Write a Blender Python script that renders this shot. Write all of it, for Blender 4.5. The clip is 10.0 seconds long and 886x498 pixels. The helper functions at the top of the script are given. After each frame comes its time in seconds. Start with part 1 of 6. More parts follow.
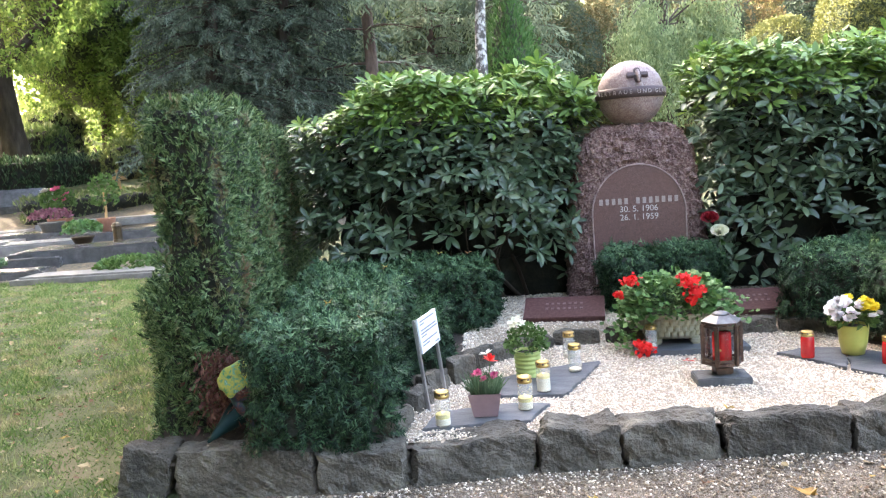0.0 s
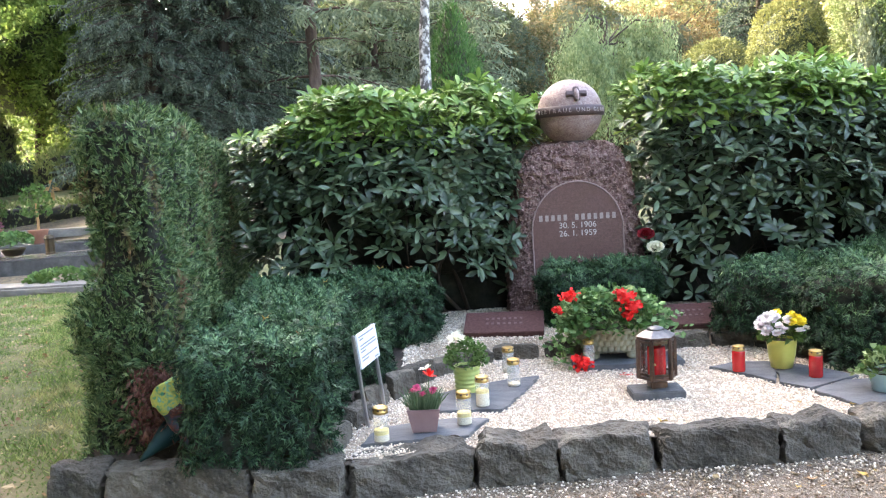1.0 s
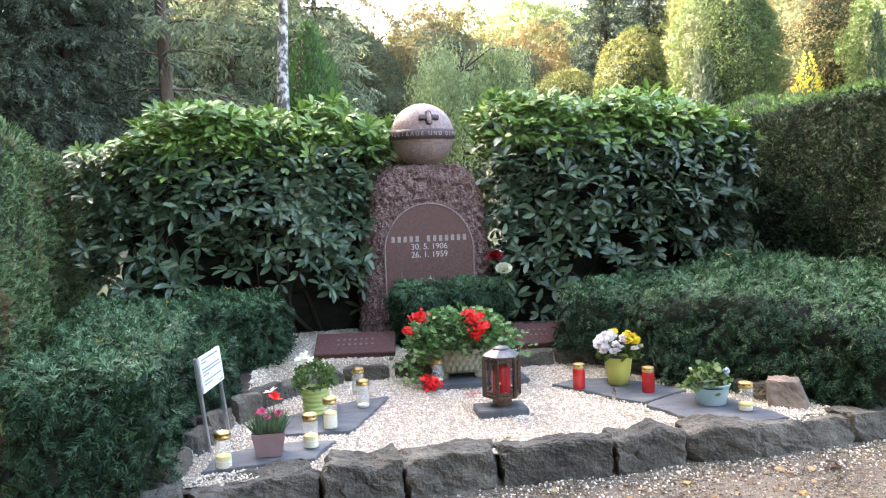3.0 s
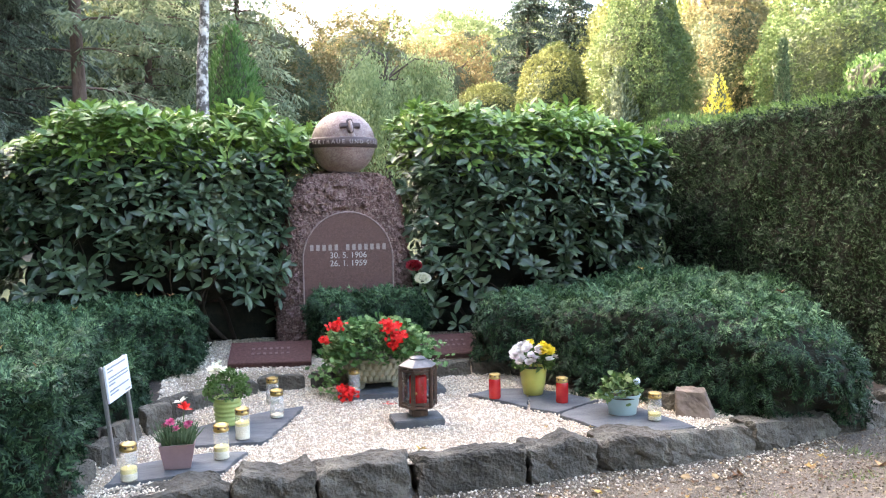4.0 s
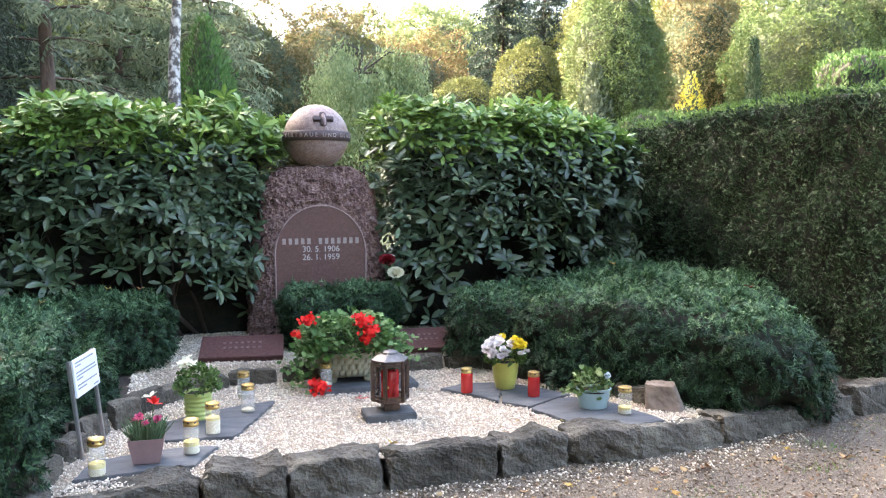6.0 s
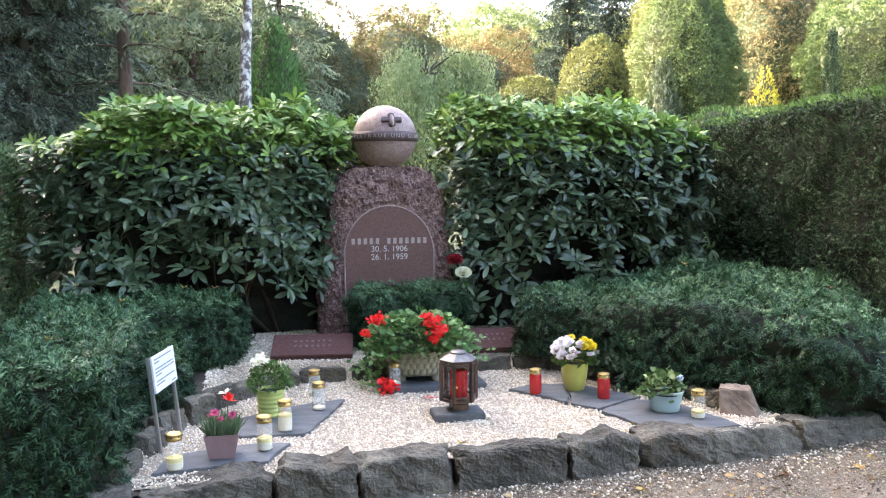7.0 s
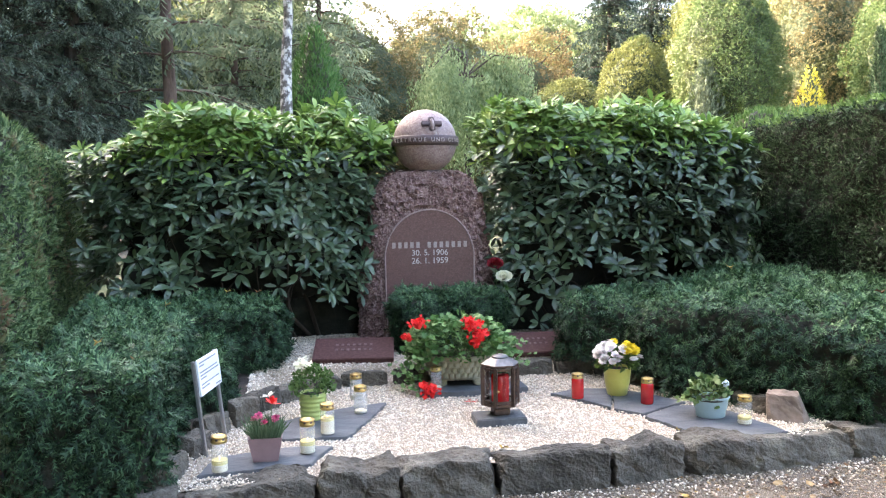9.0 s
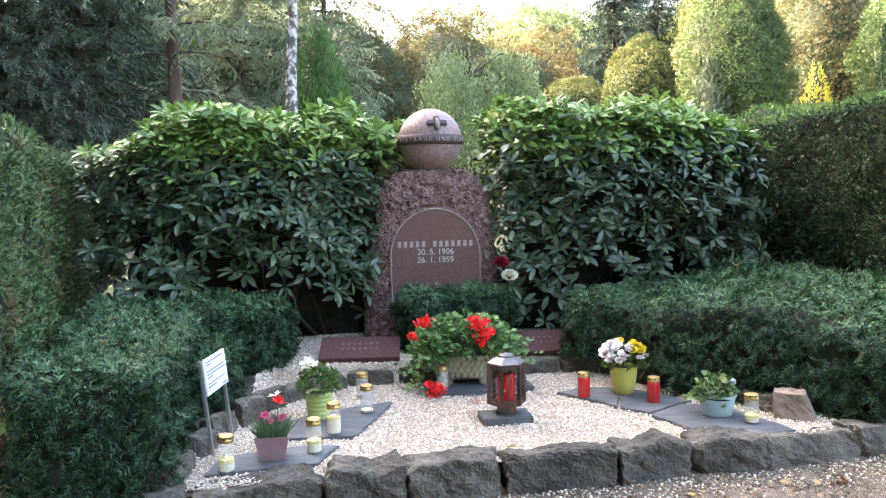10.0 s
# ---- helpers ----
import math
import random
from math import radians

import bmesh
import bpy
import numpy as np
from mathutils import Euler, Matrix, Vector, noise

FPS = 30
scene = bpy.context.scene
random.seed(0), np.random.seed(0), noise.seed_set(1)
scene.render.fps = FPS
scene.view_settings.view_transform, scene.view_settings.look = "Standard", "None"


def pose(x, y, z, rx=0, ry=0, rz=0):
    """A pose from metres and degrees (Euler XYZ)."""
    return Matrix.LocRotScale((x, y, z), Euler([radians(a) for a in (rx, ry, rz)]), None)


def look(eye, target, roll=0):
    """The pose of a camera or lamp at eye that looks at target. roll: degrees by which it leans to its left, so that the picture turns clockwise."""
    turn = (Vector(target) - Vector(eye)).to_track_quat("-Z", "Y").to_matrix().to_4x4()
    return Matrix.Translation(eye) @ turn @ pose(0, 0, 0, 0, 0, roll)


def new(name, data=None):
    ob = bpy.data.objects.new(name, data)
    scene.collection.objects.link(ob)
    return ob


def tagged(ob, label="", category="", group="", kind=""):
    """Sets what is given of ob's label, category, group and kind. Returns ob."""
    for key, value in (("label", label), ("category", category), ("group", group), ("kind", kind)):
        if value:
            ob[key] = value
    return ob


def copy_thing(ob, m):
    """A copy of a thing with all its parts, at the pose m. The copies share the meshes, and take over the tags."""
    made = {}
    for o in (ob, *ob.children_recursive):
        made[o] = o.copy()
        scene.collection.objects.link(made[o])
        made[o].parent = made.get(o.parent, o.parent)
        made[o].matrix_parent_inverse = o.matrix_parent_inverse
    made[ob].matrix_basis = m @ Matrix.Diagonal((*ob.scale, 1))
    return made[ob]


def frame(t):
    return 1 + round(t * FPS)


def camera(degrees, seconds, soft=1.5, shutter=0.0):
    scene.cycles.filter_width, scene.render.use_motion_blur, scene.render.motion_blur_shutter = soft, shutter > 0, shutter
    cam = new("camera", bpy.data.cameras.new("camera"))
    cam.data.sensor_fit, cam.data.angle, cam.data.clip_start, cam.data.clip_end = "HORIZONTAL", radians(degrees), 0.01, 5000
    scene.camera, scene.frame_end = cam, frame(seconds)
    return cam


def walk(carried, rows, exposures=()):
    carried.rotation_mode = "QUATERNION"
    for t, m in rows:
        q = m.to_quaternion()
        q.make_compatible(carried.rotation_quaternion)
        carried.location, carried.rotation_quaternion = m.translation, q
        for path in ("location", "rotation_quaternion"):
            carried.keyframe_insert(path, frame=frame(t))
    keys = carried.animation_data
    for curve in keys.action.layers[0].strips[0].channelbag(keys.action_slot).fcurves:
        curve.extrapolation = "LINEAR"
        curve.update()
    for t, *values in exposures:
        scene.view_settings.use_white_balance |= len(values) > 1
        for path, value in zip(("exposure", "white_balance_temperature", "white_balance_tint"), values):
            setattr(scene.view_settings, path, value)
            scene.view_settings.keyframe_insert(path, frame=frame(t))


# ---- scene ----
cam = camera(56.3, 10.0, 1.2)
PATH = [
    (0, (0.004, -6.984, 1.411), (-0.486, -5.057, 1.194), -4.0),
    (0.5, (0.015, -6.986, 1.415), (-0.405, -5.041, 1.21), -3.6),
    (1, (0.027, -6.987, 1.415), (-0.329, -5.028, 1.224), -3.3),
    (1.5, (0.047, -6.99, 1.417), (-0.22, -5.017, 1.237), -2.9),
    (2, (0.061, -6.99, 1.415), (-0.113, -5.005, 1.242), -2.5),
    (2.5, (0.075, -6.996, 1.417), (-0.025, -5.006, 1.25), -2.4),
    (4, (0.105, -6.994, 1.418), (0.277, -5.006, 1.279), -0.6),
    (4.5, (0.113, -6.998, 1.422), (0.38, -5.02, 1.285), -0.1),
    (5, (0.122, -7.004, 1.419), (0.453, -5.037, 1.28), 0.1),
    (5.5, (0.122, -6.999, 1.418), (0.448, -5.031, 1.273), 0.0),
    (6, (0.113, -6.997, 1.418), (0.347, -5.017, 1.265), -0.2),
    (7.5, (0.089, -6.986, 1.423), (0.126, -4.992, 1.27), -0.7),
    (8, (0.086, -6.985, 1.423), (0.094, -4.991, 1.269), -0.8),
    (8.5, (0.083, -6.98, 1.422), (0.074, -4.986, 1.272), -0.8),
    (9, (0.081, -6.982, 1.424), (0.064, -4.988, 1.28), -0.9),
    (9.5, (0.077, -6.982, 1.423), (0.053, -4.987, 1.276), -1.0),
    (10, (0.079, -6.982, 1.424), (0.049, -4.988, 1.278), -1.1),
]
EXPOSURES = [(0, 4.44, 7000, 12.6), (2.5, 4.38, 6900, 12.6), (5.0, 4.25, 6850, 12.6), (6.0, 4.2, 6800, 12.6), (8.0, 4.29, 6800, 12.6), (10, 4.29, 6800, 12.6)]
walk(cam, [(t, look(e, g, r)) for t, e, g, r in PATH], EXPOSURES)

# ---- light ----
SUN_EL, SUN_AZ = 27.0, -65.0  # height of the sun, and its bearing from +y towards +x
world = bpy.data.worlds.new("world")
scene.world = world
world.use_nodes = True
_n = world.node_tree.nodes
sky = _n.new("ShaderNodeTexSky")
sky.sky_type = "NISHITA"
sky.sun_disc = False
sky.sun_elevation = radians(SUN_EL)
sky.sun_rotation = radians(SUN_AZ)
sky.air_density, sky.dust_density, sky.ozone_density = 0.85, 8.0, 1.0
world.node_tree.links.new(sky.outputs[0], _n["Background"].inputs[0])
_n["Background"].inputs[1].default_value = 0.15
sun = new("sun", bpy.data.lights.new("sun", "SUN"))
sun.data.energy, sun.data.angle, sun.data.color = 1.55, radians(1.0), (1.0, 0.9, 0.72)
_a, _e = radians(SUN_AZ), radians(SUN_EL)
sun.matrix_world = look((0, 0, 0), (-math.sin(_a) * math.cos(_e), -math.cos(_a) * math.cos(_e), -math.sin(_e)))

# ---- materials ----


def ramp_of(nt, fac, cols):
    r = nt.nodes.new("ShaderNodeValToRGB")
    els = r.color_ramp.elements
    while len(els) < len(cols):
        els.new(0.5)
    for i, c in enumerate(cols):
        pos, rgb = c if isinstance(c[1], tuple) else (i / max(1, len(cols) - 1), c)
        els[i].position = pos
        els[i].color = (*rgb, 1)
    nt.links.new(fac, r.inputs[0])
    return r.outputs[0]


def nmat(name, cols, scale=6.0, rough=0.6, bump=0.2, bscale=40.0, metal=0.0, spec=0.5, rand="", amount=0.25,
         speck=None, speck_scale=300.0, stretch=(1, 1, 1), alpha=1.0, coat=0.0, bdist=0.01):
    """Noise between colours at two scales, relief, and variation from piece to piece."""
    m = bpy.data.materials.new(name)
    m.use_nodes = True
    nt = m.node_tree
    b = nt.nodes["Principled BSDF"]
    lk = nt.links.new
    tc = nt.nodes.new("ShaderNodeTexCoord")
    mp = nt.nodes.new("ShaderNodeMapping")
    mp.inputs["Scale"].default_value = stretch
    lk(tc.outputs["Object"], mp.inputs[0])
    n1 = nt.nodes.new("ShaderNodeTexNoise")
    n1.inputs["Scale"].default_value, n1.inputs["Detail"].default_value = scale, 8
    n1.inputs["Roughness"].default_value = 0.65
    lk(mp.outputs[0], n1.inputs[0])
    sp = nt.nodes.new("ShaderNodeMapRange")
    sp.inputs[1].default_value, sp.inputs[2].default_value = 0.3, 0.7
    lk(n1.outputs[0], sp.inputs[0])
    col = ramp_of(nt, sp.outputs[0], cols)
    if speck:
        n3 = nt.nodes.new("ShaderNodeTexNoise")
        n3.inputs["Scale"].default_value, n3.inputs["Detail"].default_value = speck_scale, 2
        lk(mp.outputs[0], n3.inputs[0])
        r3 = nt.nodes.new("ShaderNodeMapRange")
        r3.inputs[1].default_value, r3.inputs[2].default_value = 0.5, 0.68
        lk(n3.outputs[0], r3.inputs[0])
        mx = nt.nodes.new("ShaderNodeMix")
        mx.data_type = "RGBA"
        lk(r3.outputs[0], mx.inputs[0])
        lk(col, mx.inputs[6])
        mx.inputs[7].default_value = (*speck, 1)
        col = mx.outputs[2]
    if rand:
        node = nt.nodes.new("ShaderNodeObjectInfo" if rand == "object" else "ShaderNodeNewGeometry")
        out = node.outputs["Random"] if rand == "object" else node.outputs["Random Per Island"]
        mr = nt.nodes.new("ShaderNodeMapRange")
        mr.inputs[3].default_value, mr.inputs[4].default_value = 1 - amount, 1 + amount
        lk(out, mr.inputs[0])
        hs = nt.nodes.new("ShaderNodeHueSaturation")
        lk(mr.outputs[0], hs.inputs["Value"])
        lk(col, hs.inputs["Color"])
        col = hs.outputs[0]
    lk(col, b.inputs["Base Color"])
    b.inputs["Roughness"].default_value = rough
    b.inputs["Metallic"].default_value = metal
    b.inputs["Specular IOR Level"].default_value = spec
    b.inputs["Alpha"].default_value = alpha
    b.inputs["Coat Weight"].default_value = coat
    if bump:
        n2 = nt.nodes.new("ShaderNodeTexNoise")
        n2.inputs["Scale"].default_value, n2.inputs["Detail"].default_value = bscale, 8
        lk(mp.outputs[0], n2.inputs[0])
        bp = nt.nodes.new("ShaderNodeBump")
        bp.inputs["Strength"].default_value, bp.inputs["Distance"].default_value = bump, bdist
        lk(n2.outputs[0], bp.inputs["Height"])
        lk(bp.outputs[0], b.inputs["Normal"])
    return m


def leafmat(name, cols, patch=None, patch_scale=1.5, patch_lo=0.55, rough=0.62, glow=0.35, spec=0.25, rand="island", tall=1.0):
    """Foliage: each leaf its own tint, larger patches of another colour, some light through the leaf."""
    m = bpy.data.materials.new(name)
    m.use_nodes = True
    nt = m.node_tree
    b = nt.nodes["Principled BSDF"]
    lk = nt.links.new
    if rand == "object":
        rnd = nt.nodes.new("ShaderNodeObjectInfo").outputs["Random"]
    else:
        rnd = nt.nodes.new("ShaderNodeNewGeometry").outputs["Random Per Island"]
    col = ramp_of(nt, rnd, cols)
    tc = nt.nodes.new("ShaderNodeTexCoord")
    if patch:
        n1 = nt.nodes.new("ShaderNodeTexNoise")
        n1.inputs["Scale"].default_value, n1.inputs["Detail"].default_value = patch_scale, 5
        mp = nt.nodes.new("ShaderNodeMapping")
        mp.inputs["Scale"].default_value = (1, 1, tall)
        lk(tc.outputs["Object"], mp.inputs[0])
        lk(mp.outputs[0], n1.inputs[0])
        mr = nt.nodes.new("ShaderNodeMapRange")
        mr.inputs[1].default_value, mr.inputs[2].default_value = patch_lo, patch_lo + 0.16
        lk(n1.outputs[0], mr.inputs[0])
        mx = nt.nodes.new("ShaderNodeMix")
        mx.data_type = "RGBA"
        lk(mr.outputs[0], mx.inputs[0])
        lk(col, mx.inputs[6])
        mx.inputs[7].default_value = (*patch, 1)
        col = mx.outputs[2]
    lk(col, b.inputs["Base Color"])
    b.inputs["Roughness"].default_value = rough
    b.inputs["Specular IOR Level"].default_value = spec
    tr = nt.nodes.new("ShaderNodeBsdfTranslucent")
    lk(col, tr.inputs[0])
    ms = nt.nodes.new("ShaderNodeMixShader")
    ms.inputs[0].default_value = glow
    lk(b.outputs[0], ms.inputs[1])
    lk(tr.outputs[0], ms.inputs[2])
    lk(ms.outputs[0], nt.nodes["Material Output"].inputs[0])
    return m


def glassmat(name, tint, alpha, rough=0.1):
    m = bpy.data.materials.new(name)
    m.use_nodes = True
    b = m.node_tree.nodes["Principled BSDF"]
    b.inputs["Base Color"].default_value = (*tint, 1)
    b.inputs["Roughness"].default_value = rough
    b.inputs["Alpha"].default_value = alpha
    return m


M_grass_ground = nmat("lawn_soil", [(0.05, 0.065, 0.02), (0.1, 0.105, 0.035), (0.2, 0.155, 0.08)], 1.6, 0.9, 0.6, 60)
M_fresh = leafmat("fresh_grass_blade", [(0.07, 0.18, 0.03), (0.13, 0.29, 0.05), (0.22, 0.38, 0.09)], (0.2, 0.24, 0.08), 1.2, 0.62)
M_blade = leafmat("grass_blade", [(0.07, 0.14, 0.032), (0.165, 0.25, 0.07), (0.33, 0.38, 0.15)], (0.4, 0.35, 0.19), 3.0, 0.53)
M_path = nmat("path_grit", [(0.03, 0.019, 0.009), (0.065, 0.043, 0.023), (0.115, 0.082, 0.047)], 2.2, 0.95, 0.8, 180, speck=(0.36, 0.31, 0.25), speck_scale=200, bdist=0.006)
M_pathpeb = nmat("path_pebble", [(0.09, 0.062, 0.038), (0.21, 0.155, 0.1), (0.55, 0.46, 0.35)], 25, 0.8, 0.2, 200, rand="island", amount=0.5)
M_soilbank = nmat("bank_soil", [(0.04, 0.026, 0.016), (0.075, 0.048, 0.03), (0.12, 0.085, 0.05)], 3, 0.95, 0.8, 30)
M_soil = nmat("bed_soil", [(0.02, 0.014, 0.01), (0.05, 0.035, 0.024), (0.085, 0.06, 0.04)], 7, 0.95, 0.8, 70)
M_gravelbase = nmat("gravel_base", [(0.17, 0.12, 0.08), (0.36, 0.28, 0.2), (0.54, 0.45, 0.35)], 60, 0.9, 0.8, 120)
M_gravel = nmat("cream_pebble", [(0.52, 0.4, 0.28), (0.76, 0.655, 0.52), (0.86, 0.785, 0.665)], 14, 0.75, 0.2, 150, rand="island", amount=0.34)
M_basalt = nmat("quarry_stone", [(0.03, 0.025, 0.017), (0.095, 0.081, 0.06), (0.205, 0.18, 0.138)], 5, 0.88, 1.0, 60, rand="object", amount=0.28, speck=(0.1, 0.09, 0.07), speck_scale=40, bdist=0.02)
M_slate = nmat("slate", [(0.055, 0.058, 0.062), (0.092, 0.097, 0.103), (0.145, 0.149, 0.154)], 5, 0.55, 0.35, 30, stretch=(1, 3, 1), rand="object", amount=0.12)
M_rock = nmat("reddish_rock", [(0.12, 0.085, 0.06), (0.22, 0.165, 0.125), (0.32, 0.25, 0.2)], 9, 0.85, 0.7, 22)
M_granite = nmat("rough_red_granite", [(0.075, 0.036, 0.03), (0.165, 0.088, 0.074), (0.3, 0.19, 0.165)], 22, 0.8, 1.0, 45, speck=(0.32, 0.22, 0.19), speck_scale=75, bdist=0.03)
M_polish = nmat("polished_red_granite", [(0.06, 0.022, 0.018), (0.1, 0.042, 0.035), (0.15, 0.072, 0.06)], 55, 0.42, 0.05, 200, speck=(0.22, 0.13, 0.11), speck_scale=170)
M_rim = nmat("sawn_edge", [(0.3, 0.2, 0.175), (0.42, 0.31, 0.28)], 40, 0.8, 0.3, 120)
M_ball = nmat("ground_red_granite", [(0.16, 0.092, 0.076), (0.25, 0.16, 0.137), (0.35, 0.25, 0.215)], 26, 0.55, 0.15, 160, speck=(0.4, 0.32, 0.29), speck_scale=130)
M_band = nmat("dark_band", [(0.06, 0.035, 0.032), (0.1, 0.06, 0.055)], 30, 0.55, 0.2, 90)
M_letter_dim = nmat("weathered_letter_metal", [(0.28, 0.22, 0.2), (0.42, 0.35, 0.32)], 40, 0.55, 0.0)
M_letter = nmat("letter_metal", [(0.44, 0.39, 0.37), (0.58, 0.53, 0.5)], 40, 0.45, 0.0)
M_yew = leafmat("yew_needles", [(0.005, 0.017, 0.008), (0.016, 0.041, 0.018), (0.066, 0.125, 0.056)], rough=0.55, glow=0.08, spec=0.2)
# Yew needles again, paler: skylight on the bushes' tops put into the colour.
M_yew_skylit = leafmat("skylit_yew_needles", [(0.01, 0.032, 0.014), (0.042, 0.098, 0.043), (0.165, 0.265, 0.12)], rough=0.55, glow=0.12, spec=0.2)
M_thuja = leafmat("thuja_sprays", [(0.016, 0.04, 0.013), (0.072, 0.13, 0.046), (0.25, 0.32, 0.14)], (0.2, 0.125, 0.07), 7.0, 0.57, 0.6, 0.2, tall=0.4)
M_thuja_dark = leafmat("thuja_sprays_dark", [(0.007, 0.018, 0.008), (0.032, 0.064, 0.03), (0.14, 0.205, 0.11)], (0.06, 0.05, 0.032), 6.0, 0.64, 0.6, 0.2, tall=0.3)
M_thuja_top = leafmat("lighter_thuja_sprays", [(0.06, 0.12, 0.03), (0.13, 0.22, 0.055), (0.22, 0.33, 0.1)], rough=0.6, glow=0.3)
M_thuja_far = leafmat("garden_hedge_sprays", [(0.04, 0.085, 0.022), (0.075, 0.145, 0.038), (0.13, 0.22, 0.065)], rough=0.6, glow=0.2)
# Near-black core: the shade between leaves and twigs is put into this colour.
M_shaded_twig = nmat("shaded_inner_twigs", [(0.01, 0.011, 0.007), (0.02, 0.021, 0.013), (0.04, 0.035, 0.022)], 12, 0.95, 0.8, 50)
M_bark = nmat("bark", [(0.02, 0.015, 0.011), (0.05, 0.037, 0.027), (0.085, 0.065, 0.05)], 4, 0.95, 1.0, 14, stretch=(1, 1, 0.25), bdist=0.04)
M_bark_red = nmat("pine_bark", [(0.05, 0.03, 0.022), (0.1, 0.065, 0.05), (0.15, 0.1, 0.08)], 5, 0.95, 1.0, 14, stretch=(1, 1, 0.3), bdist=0.04)
M_birch = nmat("birch_bark", [(0.0, (0.03, 0.026, 0.022)), (0.42, (0.1, 0.085, 0.075)), (0.56, (0.4, 0.37, 0.34)), (1.0, (0.64, 0.6, 0.55))], 5.0, 0.8, 0.8, 12, stretch=(1.0, 1.0, 0.9))
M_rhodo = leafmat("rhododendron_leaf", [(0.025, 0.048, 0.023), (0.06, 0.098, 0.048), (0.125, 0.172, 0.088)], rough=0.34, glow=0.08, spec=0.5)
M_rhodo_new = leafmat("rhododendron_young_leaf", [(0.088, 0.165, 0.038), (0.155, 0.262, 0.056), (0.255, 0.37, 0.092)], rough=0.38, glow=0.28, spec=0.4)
M_rhodo_piece = leafmat("rhododendron_front_leaf", [(0.029, 0.053, 0.023), (0.06, 0.098, 0.044), (0.12, 0.16, 0.078)], rough=0.32, glow=0.1, spec=0.55, rand="object")

# ---- building tools ----
rng = np.random.default_rng(11)


def mesh_of(name, V, F, mat, smooth=True):
    """A mesh from arrays: V (n, 3), F (m, k) with k corners a face."""
    V, F = np.asarray(V, dtype=np.float32), np.asarray(F, dtype=np.int32)
    me = bpy.data.meshes.new(name)
    k = F.shape[1]
    me.vertices.add(len(V))
    me.vertices.foreach_set("co", V.ravel())
    me.loops.add(F.size)
    me.loops.foreach_set("vertex_index", F.ravel())
    me.polygons.add(len(F))
    me.polygons.foreach_set("loop_start", np.arange(0, F.size, k, dtype=np.int32))
    me.polygons.foreach_set("use_smooth", np.full(len(F), smooth))
    me.update(calc_edges=True)
    if mat:
        me.materials.append(mat)
    return me


def under(name, me, parent=None, label=""):
    ob = new(name, me)
    if parent:
        ob.parent = parent
    if label:
        ob["label"] = label
    return ob


def part(name, bm, mat, parent, label="", smooth=False):
    me = bpy.data.meshes.new(name)
    bmesh.ops.recalc_face_normals(bm, faces=bm.faces[:])
    bm.to_mesh(me)
    bm.free()
    me.materials.append(mat)
    if smooth:
        me.polygons.foreach_set("use_smooth", np.ones(len(me.polygons), dtype=bool))
    return under(name, me, parent, label)


def thing(name, x, y, z, rz=0.0, label="", category="", group="", kind=""):
    ob = new(name)
    ob.empty_display_size = 0.1
    ob.matrix_world = pose(x, y, z, 0, 0, rz)
    return tagged(ob, label, category, group, kind)


def scattered(name, tv, tf, R, T, mat, smooth=False):
    """One mesh of many copies of a small shape: R (m, 3, 3) with the shape's axes as columns, T (m, 3)."""
    tv, tf = np.asarray(tv, dtype=np.float64), np.asarray(tf)
    V = np.einsum("mij,nj->mni", R, tv) + T[:, None, :]
    F = tf[None] + (np.arange(len(T)) * len(tv))[:, None, None]
    return mesh_of(name, V.reshape(-1, 3), F.reshape(-1, tf.shape[1]), mat, smooth)


def unit(v):
    return v / np.maximum(np.linalg.norm(v, axis=-1, keepdims=True), 1e-9)


def frames_along(d, n, size):
    """Axes for each piece: its length along d, its flat side towards n, scaled by size."""
    d = unit(d)
    s = unit(np.cross(d, n))
    n2 = np.cross(s, d)
    return np.stack([s, d, n2], axis=-1) * np.asarray(size)[:, None, None]


def lumps(p, freq, seed=0.0):
    """A cheap smooth noise, about -1 to 1."""
    q = p * freq + seed
    return (np.sin(q[:, 0] * 1.7 + 1.3 * np.sin(q[:, 1] * 1.1 + q[:, 2])) + np.sin(q[:, 1] * 2.1 + 1.7 * np.sin(q[:, 2] * 1.3 + q[:, 0] * 0.7))
            + np.sin(q[:, 2] * 1.9 + 1.5 * np.sin(q[:, 0] * 1.2 + q[:, 1] * 0.9))) / 3


def box_grid(n):
    """The surface of a cube from -1 to 1, n cells a side."""
    V, F = [], []
    g = np.linspace(-1, 1, n + 1)
    a, b = np.meshgrid(g, g, indexing="ij")
    idx = np.arange((n + 1) ** 2).reshape(n + 1, n + 1)
    quad = np.stack([idx[:-1, :-1], idx[1:, :-1], idx[1:, 1:], idx[:-1, 1:]], -1).reshape(-1, 4)
    for ax in range(3):
        for sgn in (-1, 1):
            p = np.zeros(((n + 1) ** 2, 3))
            p[:, ax] = sgn
            p[:, (ax + 1) % 3], p[:, (ax + 2) % 3] = a.ravel(), b.ravel()
            F.append((quad if sgn > 0 else quad[:, ::-1]) + len(V) * (n + 1) ** 2)
            V.append(p)
    V, F = np.concatenate(V), np.concatenate(F)
    _, first, inv = np.unique(np.round(V, 5), axis=0, return_index=True, return_inverse=True)
    return V[first], inv.reshape(-1)[F]


